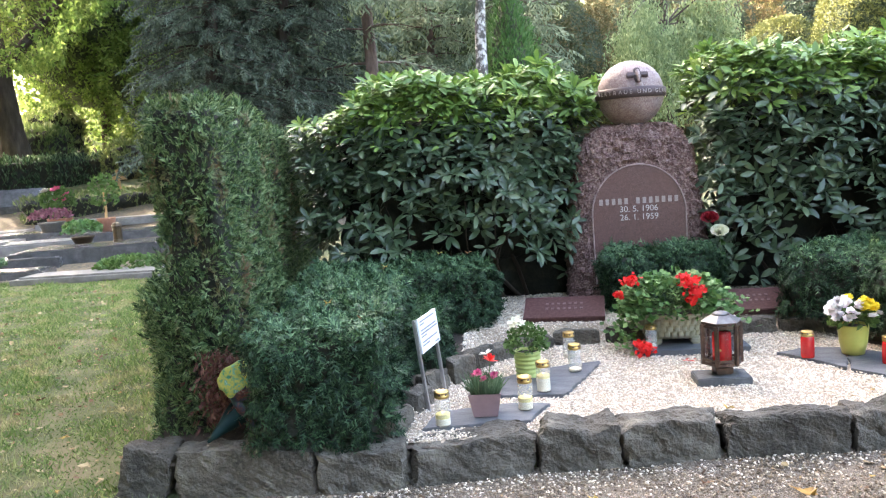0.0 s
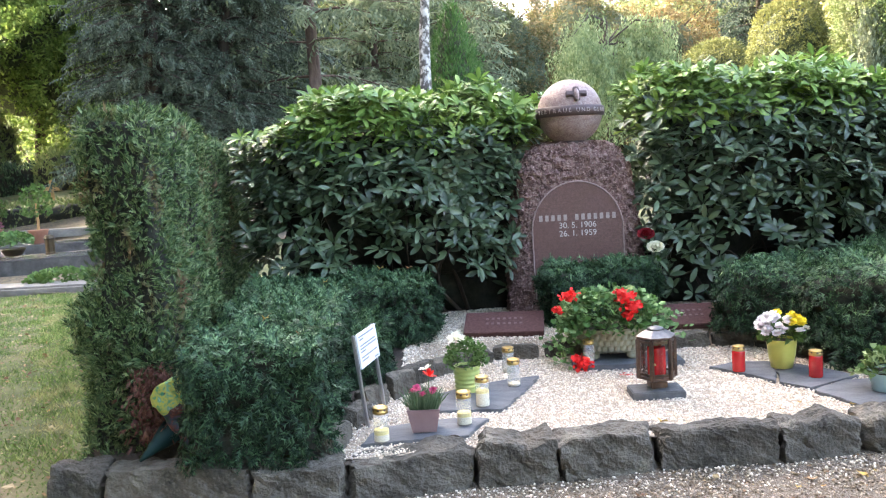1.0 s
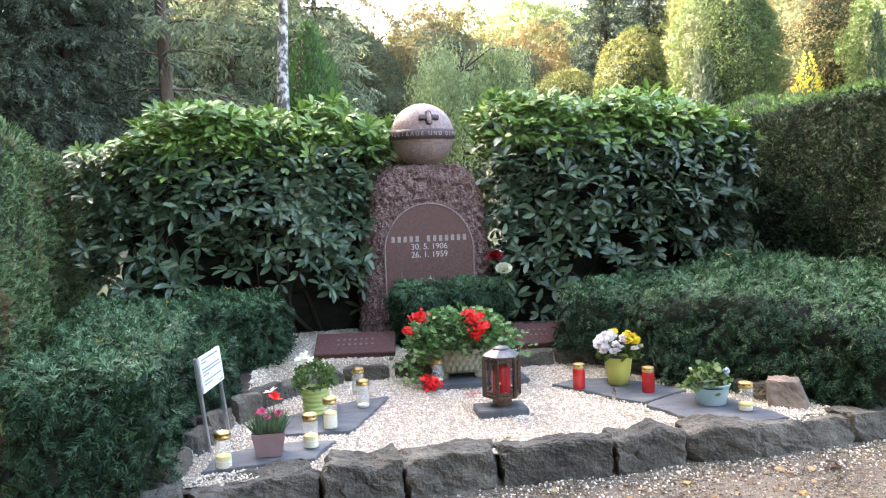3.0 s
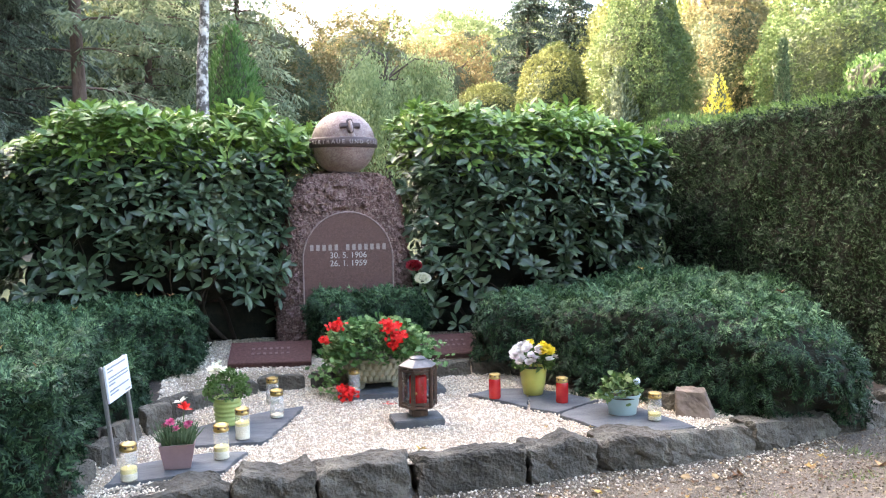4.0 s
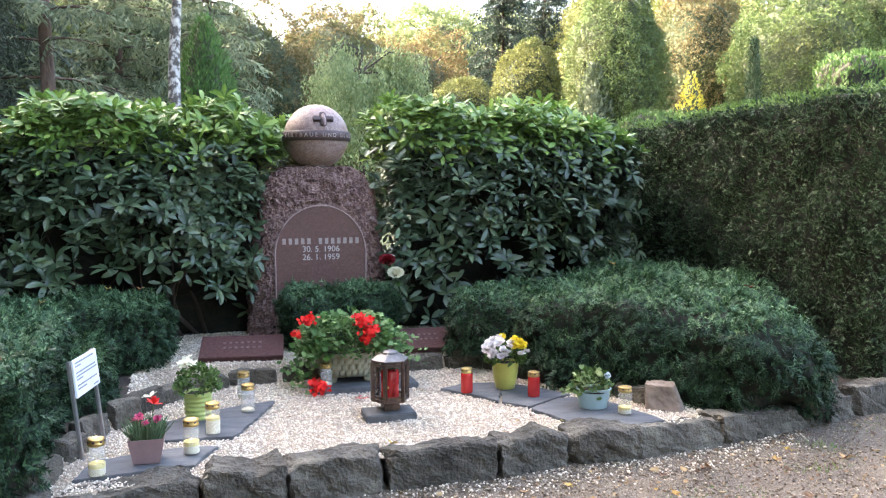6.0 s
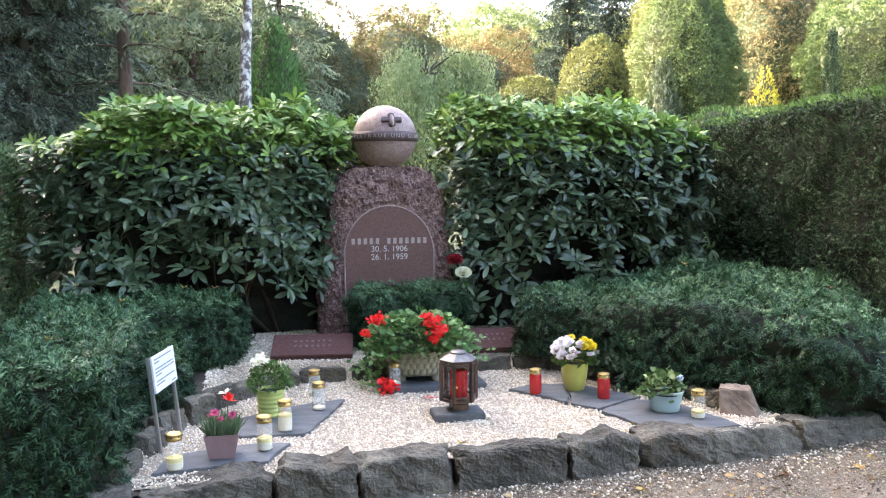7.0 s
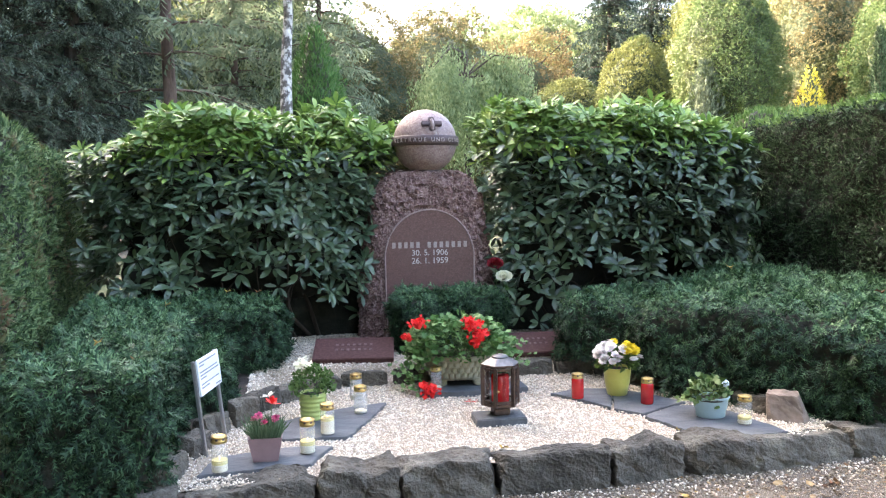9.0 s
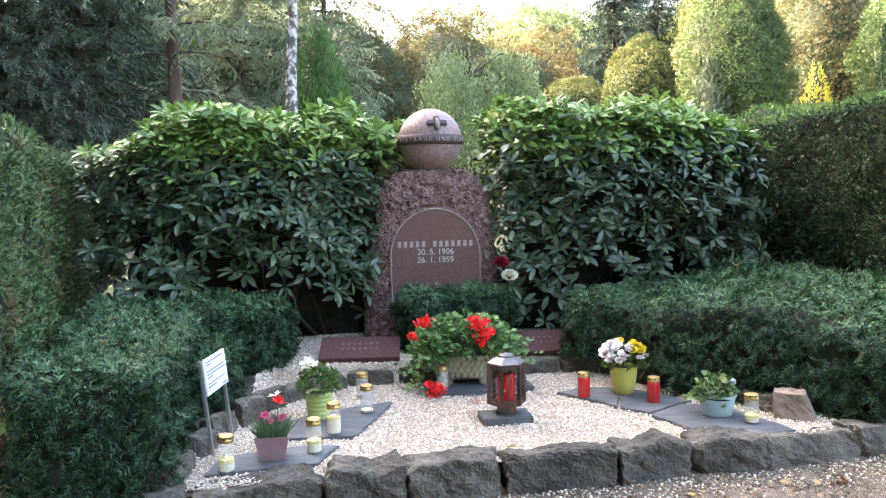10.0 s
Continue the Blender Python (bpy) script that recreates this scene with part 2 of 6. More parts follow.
def rounded(centre, half, r, rz=0.0, n=24, rough=0.03, freq=4.0, seed=0.0, shrink=0.0):
    """A soft-edged block with an uneven surface: its points, faces, and the test for lying inside it."""
    P, F = box_grid(n)
    h = np.array(half, dtype=float)
    r = min(r, *half)
    p = P * h
    q = np.clip(p, -(h - r), h - r)
    o = unit(p - q)
    p = q + r * o
    c, s = math.cos(radians(rz)), math.sin(radians(rz))
    M = np.array([[c, -s, 0], [s, c, 0], [0, 0, 1]])
    W = p @ M.T + np.array(centre)
    W = W + (o @ M.T) * (rough * lumps(W, freq, seed) - shrink)[:, None]

    def inside(X, grow=0.0):
        L = (X - np.array(centre)) @ M
        d = np.linalg.norm(np.maximum(np.abs(L) - (h - r), 0), axis=1) - r
        return d < grow
    return W, F, inside


def sample(V, F, count):
    """Even points on quads, with their normals."""
    A, B, C, D = (V[F[:, i]] for i in range(4))
    nrm = np.cross(C - A, D - B)
    area = np.linalg.norm(nrm, axis=1)
    f = rng.choice(len(F), count, p=area / area.sum())
    u, v = rng.random((2, count, 1))
    P = (A[f] * (1 - u) + B[f] * u) * (1 - v) + (D[f] * (1 - u) + C[f] * u) * v
    return P, unit(nrm[f])


def prism(outline, z0, z1, bevel=0.0):
    bm = bmesh.new()
    f = bm.faces.new([bm.verts.new((x, y, z0)) for x, y in outline])
    ex = bmesh.ops.extrude_face_region(bm, geom=[f])
    for v in ex["geom"]:
        if isinstance(v, bmesh.types.BMVert):
            v.co.z = z1
    if bevel:
        bmesh.ops.recalc_face_normals(bm, faces=bm.faces[:])
        bmesh.ops.bevel(bm, geom=bm.edges[:], offset=bevel, segments=2, affect="EDGES")
    return bm


def lathe(profile, seg=24, close=True):
    """A turned body from (radius, height) pairs."""
    bm = bmesh.new()
    rings = []
    for r, z in profile:
        rings.append([bm.verts.new((r * math.cos(2 * math.pi * i / seg), r * math.sin(2 * math.pi * i / seg), z)) for i in range(seg)])
    for a, b in zip(rings, rings[1:]):
        for i in range(seg):
            bm.faces.new((a[i], a[(i + 1) % seg], b[(i + 1) % seg], b[i]))
    if close:
        bm.faces.new(rings[0])
        bm.faces.new(rings[-1])
    return bm


def block(cx, cy, cz, sx, sy, sz, bevel=0.004, rx=0.0, ry=0.0, rz=0.0):
    bm = bmesh.new()
    bmesh.ops.create_cube(bm, size=1, matrix=pose(cx, cy, cz, rx, ry, rz) @ Matrix.Diagonal((sx, sy, sz, 1)))
    if bevel:
        bmesh.ops.bevel(bm, geom=bm.edges[:], offset=bevel, segments=2, affect="EDGES")
    return bm


def tube(points, radii, seg=8):
    """A bent, tapering round bar as arrays."""
    P = np.array(points, dtype=float)
    t = unit(np.gradient(P, axis=0))
    a = np.where(np.abs(t[:, 2:3]) < 0.9, np.array([[0, 0, 1.0]]), np.array([[1.0, 0, 0]]))
    u = unit(np.cross(t, a))
    w = np.cross(t, u)
    ang = np.linspace(0, 2 * np.pi, seg, endpoint=False)
    V = P[:, None] + np.array(radii)[:, None, None] * (np.cos(ang)[None, :, None] * u[:, None] + np.sin(ang)[None, :, None] * w[:, None])
    i = np.arange(seg)
    F = [np.stack([k * seg + i, k * seg + (i + 1) % seg, (k + 1) * seg + (i + 1) % seg, (k + 1) * seg + i], 1) for k in range(len(P) - 1)]
    return V.reshape(-1, 3), np.concatenate(F)


def joined(pieces):
    V, F, o = [], [], 0
    for v, f in pieces:
        V.append(v)
        F.append(f + o)
        o += len(v)
    return np.concatenate(V), np.concatenate(F)


def inside_poly(X, Y, poly):
    c = np.zeros(len(X), dtype=bool)
    for (x1, y1), (x2, y2) in zip(poly, poly[1:] + poly[:1]):
        hit = ((y1 > Y) != (y2 > Y)) & (X < (x2 - x1) * (Y - y1) / (y2 - y1 + 1e-12) + x1)
        c ^= hit
    return c


def letters(name, text, size, depth, mat, parent, m, label=""):
    cu = bpy.data.curves.new(name, "FONT")
    cu.body, cu.size, cu.extrude, cu.align_x, cu.align_y = text, size, depth, "CENTER", "CENTER"
    tmp = bpy.data.objects.new(name, cu)
    scene.collection.objects.link(tmp)
    bpy.context.view_layer.update()
    me = bpy.data.meshes.new_from_object(tmp.evaluated_get(bpy.context.evaluated_depsgraph_get()))
    bpy.data.objects.remove(tmp)
    me.materials.clear()
    me.materials.append(mat)
    ob = under(name, me, parent, label)
    ob.matrix_basis = m
    return ob


# ---- lie of the land ----


def sstep(a, b, x):
    t = np.clip((x - a) / (b - a), 0, 1)
    return t * t * (3 - 2 * t)


def land(x, y):
    """Height of the ground: flat at the path, rising behind the grave towards the wooded hill."""
    x, y = np.asarray(x, dtype=float), np.asarray(y, dtype=float)
    z = -0.2 + 0.016 * (np.clip(x, -1.6, 4) + 1.6)
    z = z - 0.06 * sstep(1.6, 2.8, -x)
    z = z + sstep(6, 12, -x) * (0.03 * np.clip(y - 4, 0, 10) + 0.18 * np.clip(y - 14, 0, 10))
    side = sstep(-8, 7, x)
    z = z + side * 0.095 * np.clip(y + 0.5, 0, 11)
    z = z + 0.75 * sstep(8, 12, x) * sstep(10.5, 12, y)
    z = z + sstep(-45, 5, x) * 0.16 * np.clip(y - 42, 0, 70) + 0.02 * np.clip(y - 20, 0, 60)
    return z


KERB = [(-2.78, -3.36), (-2.5, -3.33), (-1.65, -3.35), (-1.19, -3.23), (-0.59, -3.03), (-0.195, -2.95), (0.323, -2.8), (0.943, -2.7),
        (1.347, -2.58), (1.764, -2.55), (2.327, -2.4), (3.0, -2.15), (3.43, -2.0), (3.9, -1.84)]


def kerb_y(x):
    return np.interp(x, [k[0] for k in KERB], [k[1] for k in KERB])


def bed(x, y):
    """Height of the planted bed inside the kerb."""
    x, y = np.asarray(x, dtype=float), np.asarray(y, dtype=float)
    row = -0.83 + 0.2 * np.clip(x, -1.2, 1.3)
    up = sstep(0.0, 0.14, y - row) * 0.1 + 0.05 * np.clip(y - row, 0, 1.2)
    left = sstep(1.22, 1.32, -x) * 0.09 * sstep(0.25, 0.6, y - kerb_y(x))
    return np.maximum(up, left) - 0.07 * sstep(1.15, 1.7, -x) * (1 - sstep(0.12, 0.45, y - kerb_y(x)))

# ---- ground ----
_gx = np.concatenate([[-2500, -900, -300, -120, -70], np.arange(-45, -10, 2.5), np.arange(-10, -3.4, 0.5), np.arange(-3.4, -1.0, 0.1), np.arange(-1.0, 12, 0.5), np.arange(12, 50, 2.5), [70, 120, 300, 900, 2500]])
_gy = np.concatenate([[-2500, -900, -300, -100, -40, -15], np.arange(-10, 16, 0.5), np.arange(16, 120, 3.0), [150, 300, 900, 2500]])
_X, _Y = np.meshgrid(_gx, _gy, indexing="ij")
_Z = land(_X, _Y)
_id = np.arange(_X.size).reshape(_X.shape)
_F = np.stack([_id[:-1, :-1], _id[1:, :-1], _id[1:, 1:], _id[:-1, 1:]], -1).reshape(-1, 4)
tagged(under("ground", mesh_of("ground", np.stack([_X, _Y, _Z], -1).reshape(-1, 3), _F, M_grass_ground)),
       "patchy green lawn strewn with dry leaves", "ground", kind="structure")


def sheet(name, xs, ys, height, keep, mat):
    X, Y = np.meshgrid(xs, ys, indexing="ij")
    idx = np.arange(X.size).reshape(X.shape)
    F = np.stack([idx[:-1, :-1], idx[1:, :-1], idx[1:, 1:], idx[:-1, 1:]], -1).reshape(-1, 4)
    V = np.stack([X, Y, height(X, Y)], -1).reshape(-1, 3)
    mid = V[F].mean(1)
    F = F[keep(mid[:, 0], mid[:, 1])]
    used, inv = np.unique(F, return_inverse=True)
    return mesh_of(name, V[used], inv.reshape(F.shape), mat)


def on_path(x, y):
    edge_left = -1.95 + 0.5 * (y + 3.3) + 0.08 * np.sin(y * 7)
    top = np.where(x < 3.9, kerb_y(x) + 0.1, -1.75 + 0.06 * np.sin(x * 5) - 0.25 * (x - 3.9))
    return (x > edge_left) & (y < top) & (y > -12)


tagged(under("path", sheet("path", np.arange(-8, 9, 0.08), np.arange(-12, -1.2, 0.08), lambda x, y: land(x, y) + 0.006 + 0.004 * np.sin(x * 9) * np.sin(y * 8), on_path, M_path)),
       "grey-brown gravel path with scattered fallen leaves", "path", kind="structure")

GRAVEL = [(-1.33, -3.15), (-0.6, -2.95), (0.3, -2.72), (0.95, -2.6), (1.35, -2.48), (1.8, -2.46), (2.4, -2.3), (2.3, -1.95), (1.75, -1.5), (1.35, -1.1),
          (1.3, -0.4), (1.05, 0.4), (-0.95, 0.25), (-1.35, 0.1), (-1.4, -1.0), (-1.3, -1.5), (-1.3, -2.3)]
tagged(under("grave_bed", sheet("grave_bed", np.arange(-2.72, 3.9, 0.07), np.arange(-3.3, 2.0, 0.07), lambda x, y: bed(x, y) - 0.012,
                                lambda x, y: y > kerb_y(x) + 0.05, M_soil)), "dark planting soil inside the stone border", "soil", kind="structure")
tagged(under("gravel_layer", sheet("gravel_layer", np.arange(-1.5, 2.6, 0.05), np.arange(-3.2, 0.5, 0.05), lambda x, y: bed(x, y) - 0.004,
                                   lambda x, y: inside_poly(x, y, GRAVEL) & (y > kerb_y(x) + 0.05), M_gravelbase)),
       "bed of fine cream gravel under loose pebbles", "gravel", kind="structure")

SLATES = {"A": [(-1.2, -2.95), (-1.19, -2.67), (-0.8, -2.5), (-0.585, -2.5), (-0.66, -2.8)],
          "B": [(-0.92, -2.36), (-0.96, -1.98), (-0.79, -1.81), (-0.56, -1.66), (-0.35, -1.56), (-0.43, -1.97), (-0.52, -2.33)],
          "C": [(0.76, -1.39), (0.96, -1.24), (1.18, -1.27), (1.1, -1.77), (0.92, -1.55)],
          "D": [(1.19, -1.28), (1.36, -1.38), (1.6, -1.65), (1.25, -1.93), (1.11, -1.79)],
          "E": [(1.26, -1.97), (1.5, -1.75), (1.74, -1.72), (2.0, -2.33), (1.65, -2.45), (1.43, -2.31)]}


def pebbles(count, lo, hi, keep, height, size, mat, name, seed):
    r = np.random.default_rng(seed)
    X, Y = r.uniform(lo[0], hi[0], count), r.uniform(lo[1], hi[1], count)
    k = keep(X, Y)
    X, Y = X[k], Y[k]
    m = len(X)
    tv = np.array([(1, 0, 0), (-1, 0, 0), (0, 1, 0), (0, -1, 0), (0, 0, 1), (0, 0, -1.0)])
    tf = np.array([(0, 2, 4), (2, 1, 4), (1, 3, 4), (3, 0, 4), (2, 0, 5), (1, 2, 5), (3, 1, 5), (0, 3, 5)])
    q, _ = np.linalg.qr(r.normal(size=(m, 3, 3)))
    s = np.stack([r.uniform(0.8, 1.3, m), r.uniform(0.7, 1.0, m), r.uniform(0.55, 0.85, m)], 1) * (size * r.lognormal(0, 0.25, m))[:, None]
    R = q * s[:, None, :]
    R[:, 2, :] *= 0.7
    T = np.stack([X, Y, height(X, Y) + r.uniform(-0.002, 0.006, m)], 1)
    return scattered(name, tv, tf, R, T, mat, True)


def off_slates(x, y):
    k = inside_poly(x, y, GRAVEL) & (y > kerb_y(x) + 0.08)
    for s in SLATES.values():
        k &= ~inside_poly(x, y, s)
    return k


tagged(under("loose_pebbles", pebbles(82000, (-1.4, -3.2), (2.5, 0.45), off_slates, bed, 0.007, M_gravel, "loose_pebbles", 3)),
       "loose cream and white pebbles covering the grave", "pebbles", kind="stuff")
tagged(under("path_gravel", pebbles(62000, (-2.3, -4.3), (4.6, -1.7), lambda x, y: on_path(x, y) & (y > kerb_y(x) - 1.3) & (y < kerb_y(x) - 0.02) & (np.sin(x * 3741.7 + y * 911.3) > -1 + 0.68 * np.clip(x - 0.8, 0, 2.6)), lambda x, y: land(x, y) + 0.006, 0.0085, M_pathpeb, "path_gravel", 4)),
       "fine grey and white grit loose on the path", "gravel", kind="stuff")

tagged(under("spilled_pebbles", pebbles(11000, (-1.7, -3.8), (2.9, -2.0), lambda x, y: (y < kerb_y(x) - 0.02) & (y > kerb_y(x) - 0.04 - 0.34 * np.abs(np.sin(x * 977.1 + y * 613.7)) ** 1.6), lambda x, y: land(x, y) + 0.009, 0.0075, M_gravel, "spilled_pebbles", 14)),
       "cream pebbles spilled along the foot of the border", "pebbles", kind="stuff")

# grass
def blades(name, count, lo, hi, keep, tall, seed, label, mat=None):
    r = np.random.default_rng(seed)
    X, Y = r.uniform(lo[0], hi[0], count), r.uniform(lo[1], hi[1], count)
    k = keep(X, Y)
    X, Y = X[k], Y[k]
    m = len(X)
    tv = [(-0.5, 0, 0), (0.5, 0, 0), (0, 1, 0.35)]
    d = np.stack([r.normal(0, 0.8, m), r.normal(0, 0.8, m), np.ones(m)], 1)
    n = np.stack([r.normal(size=m), r.normal(size=m), np.full(m, 0.2)], 1)
    h = tall * r.uniform(0.4, 1.4, m) * np.clip(0.9 + 0.9 * lumps(np.stack([X, Y, 0 * X], 1), 4.2, seed), 0.35, 2)
    R = frames_along(d, n, h)
    R[:, :, 0] *= (0.011 / h * r.uniform(0.6, 1.4, m))[:, None]
    T = np.stack([X, Y, land(X, Y) - 0.004], 1)
    me = scattered(name, tv, [(0, 1, 2)], R, T, mat or M_blade)
    return tagged(under(name, me), label, "grass", kind="stuff")


blades("grass", 215000, (-12.5, -4.6), (-2.4, 5.3), lambda x, y: ~on_path(x, y) & ((x < -2.85 - 0.1 * (y + 3)) | ((y < kerb_y(x) - 0.02) & (x < -1.7))) & (x > -5.4 - 0.78 * (y + 4.6)), 0.05, 5, "short patchy lawn grass, partly dry and yellow")
blades("grass", 110000, (3.9, -2.1), (12, 10), lambda x, y: ~on_path(x, y) & (x < 5.5 + 0.8 * (y + 2)) & (x > 4.0), 0.06, 6, "bright green lawn grass on the slope", M_fresh)
blades("grass", 9000, (-3, 2.2), (4, 7), lambda x, y: x > -9, 0.07, 7, "green lawn grass behind the shrubs")

tagged(under("soil_bank", sheet("soil_bank", np.arange(9.5, 20, 0.5), np.arange(10.0, 12.6, 0.25), lambda x, y: land(x, y) + 0.03, lambda x, y: y > 10.2 + 0.2 * np.sin(x * 2), M_soilbank)),
       "bare reddish-brown earth bank below the hedge", "soil", kind="structure")
blades("grass", 9000, (1.6, -3.4), (4.6, -1.9), lambda x, y: on_path(x, y) & (y < kerb_y(np.clip(x, -2, 3.85)) - 0.1) & (np.sin(x * 4.1) * np.sin(y * 5.3) > 0.25), 0.025, 8, "thin grass tufts growing through the path")

# ---- stone border ----
def quarry_stone(L, D, Hh, seed, n=7, rough=0.012):
    """A split stone: a block with its corners struck off in flat facets; origin at the middle of its base."""
    W, F, _ = rounded((0, 0, Hh / 2), (L / 2, D / 2, Hh / 2), 0.012, 0, n, 0, 1)
    r = np.random.default_rng(seed + 500)
    h = np.array([L / 2, D / 2, Hh / 2])
    # a sloping, broken top
    knots = r.uniform(-0.13, 0.05, 4)
    w = np.clip(W[:, 2] / Hh, 0, 1)
    W[:, 2] += w * np.interp(W[:, 0] / L, np.linspace(-0.5, 0.5, 4), knots) * Hh + w * r.uniform(-0.12, 0.05) * W[:, 1] / D * Hh
    # skewed ends, leaning front
    W[:, 0] += r.uniform(-0.18, 0.18) * (W[:, 2] - Hh / 2) + r.uniform(-0.12, 0.12) * W[:, 1]
    W[:, 1] += r.uniform(0.0, 0.2) * W[:, 2]
    C = np.array([0, 0, Hh / 2])
    for k in range(11):
        d = unit(r.normal(size=3) * np.array([0.9, 1.1, 0.8]) + np.array([0, -0.35, 0.35]))
        reach = np.abs(d * h).sum() * r.uniform(0.74, 0.93)
        over = np.maximum((W - C) @ d - reach, 0)
        W = W - over[:, None] * d
    fine = rough * np.stack([lumps(W, 19, seed + k * 3.1) for k in range(3)], 1) * 0.45
    fine -= rough * 0.4 * unit(W - C) * (np.abs(lumps(W, 13, seed + 2.0)) < 0.12)[:, None]
    return W + fine + 0.35 * rough * np.stack([lumps(W, 47, seed + k * 5.3) for k in range(3)], 1), F


border = thing("stone_border", -2.8, -3.3, -0.2, 0, "low border of dark rough-split quarry stones along the path", "stone border", kind="structure")
border_inv = border.matrix_world.inverted()
for i, ((x0, y0), (x1, y1)) in enumerate(zip(KERB, KERB[1:])):
    L = math.hypot(x1 - x0, y1 - y0) - 0.004
    ang = math.degrees(math.atan2(y1 - y0, x1 - x0))
    cx, cy = (x0 + x1) / 2, (y0 + y1) / 2
    D = 0.16 + 0.02 * ((i * 7) % 3)
    zb = float(land(cx, cy)) - 0.09
    top = (-0.02, -0.015, -0.01, 0.005, 0.025, 0.03, 0.03, 0.02, 0.015, 0.0, 0.0, 0.02, 0.06)[i]
    V, F = quarry_stone(L, D + 0.05, top + 0.03 - zb, i + 1, 20, 0.02)
    st = under("stone", mesh_of("stone", V, F, M_basalt, False), border)
    a = radians(ang + 90)
    st.matrix_basis = border_inv @ pose(cx + math.cos(a) * D / 2, cy + math.sin(a) * D / 2, zb, 0, 0, ang)

inner = thing("inner_stone_edging", -1.2, -2.9, 0, 0, "edging of small dark broken stones round the gravel", "stone edging", kind="structure")
inner_inv = inner.matrix_world.inverted()
_rows = [(-1.33, -2.95, 80, 0.3, 0.13), (-1.31, -2.62, 86, 0.3, 0.15), (-1.29, -2.28, 80, 0.3, 0.17), (-1.22, -1.95, 70, 0.28, 0.17), (-1.16, -1.66, 60, 0.3, 0.15), (-1.0, -1.38, 50, 0.3, 0.12),
         (-0.86, -1.13, 30, 0.28, 0.11), (-0.56, -1.0, 8, 0.33, 0.12), (-0.22, -0.93, 10, 0.32, 0.12), (0.1, -0.86, 12, 0.3, 0.11), (0.42, -0.78, 12, 0.3, 0.11), (0.72, -0.7, 8, 0.29, 0.12), (1.02, -0.68, -6, 0.3, 0.12),
         (1.28, -0.8, -30, 0.28, 0.12), (1.5, -1.0, -42, 0.28, 0.11), (1.7, -1.22, -50, 0.28, 0.1), (1.9, -1.5, -55, 0.3, 0.11), (2.0, -1.8, -60, 0.26, 0.12)]
for i, (x, y, rz, L, Hh) in enumerate(_rows):
    V, F = quarry_stone(L, 0.1, Hh + 0.03, i + 40, 8, 0.013)
    st = under("stone", mesh_of("stone", V, F, M_basalt, False), inner)
    st.matrix_basis = inner_inv @ pose(x, y, -0.04, 6 * math.sin(i * 2.3), 5 * math.sin(i), rz)

# ---- hedges and shrubs ----
def thuja_shape():
    """One flat scale-leaf spray: a short fan of narrow strands."""
    V, F = [], []
    for a, l, o in ((0, 1.0, 0.0), (17, 0.75, 0.1), (-19, 0.7, 0.18), (9, 0.5, 0.5)):
        c, s = math.sin(radians(a)), math.cos(radians(a))
        k = len(V)
        V += [(-s * 0.07, o + c * 0.07, 0), (s * 0.09 + c * l * 0.35, o - c * 0.09 + s * l * 0.35, 0.04), (c * l, o + s * l, -0.1 * abs(c))]
        F += [(k, k + 1, k + 2)]
    return V, F


def yew_shape():
    """A yew shoot: two ranks of needles on a thin drooping stem."""
    V, F = [(-0.05, 0, 0), (0.05, 0, 0), (0, 1, -0.3)], [(0, 1, 2)]
    for i in range(3):
        y = 0.08 + i * 0.27
        for s in (-1, 1):
            l = 0.36 - 0.06 * i
            k = len(V)
            z = -0.3 * y * y
            V += [(0, y - 0.08, z), (0, y + 0.11, z), (s * l, y + 0.3, z - 0.02)]
            F += [(k, k + 1, k + 2) if s > 0 else (k, k + 2, k + 1)]
    return V, F


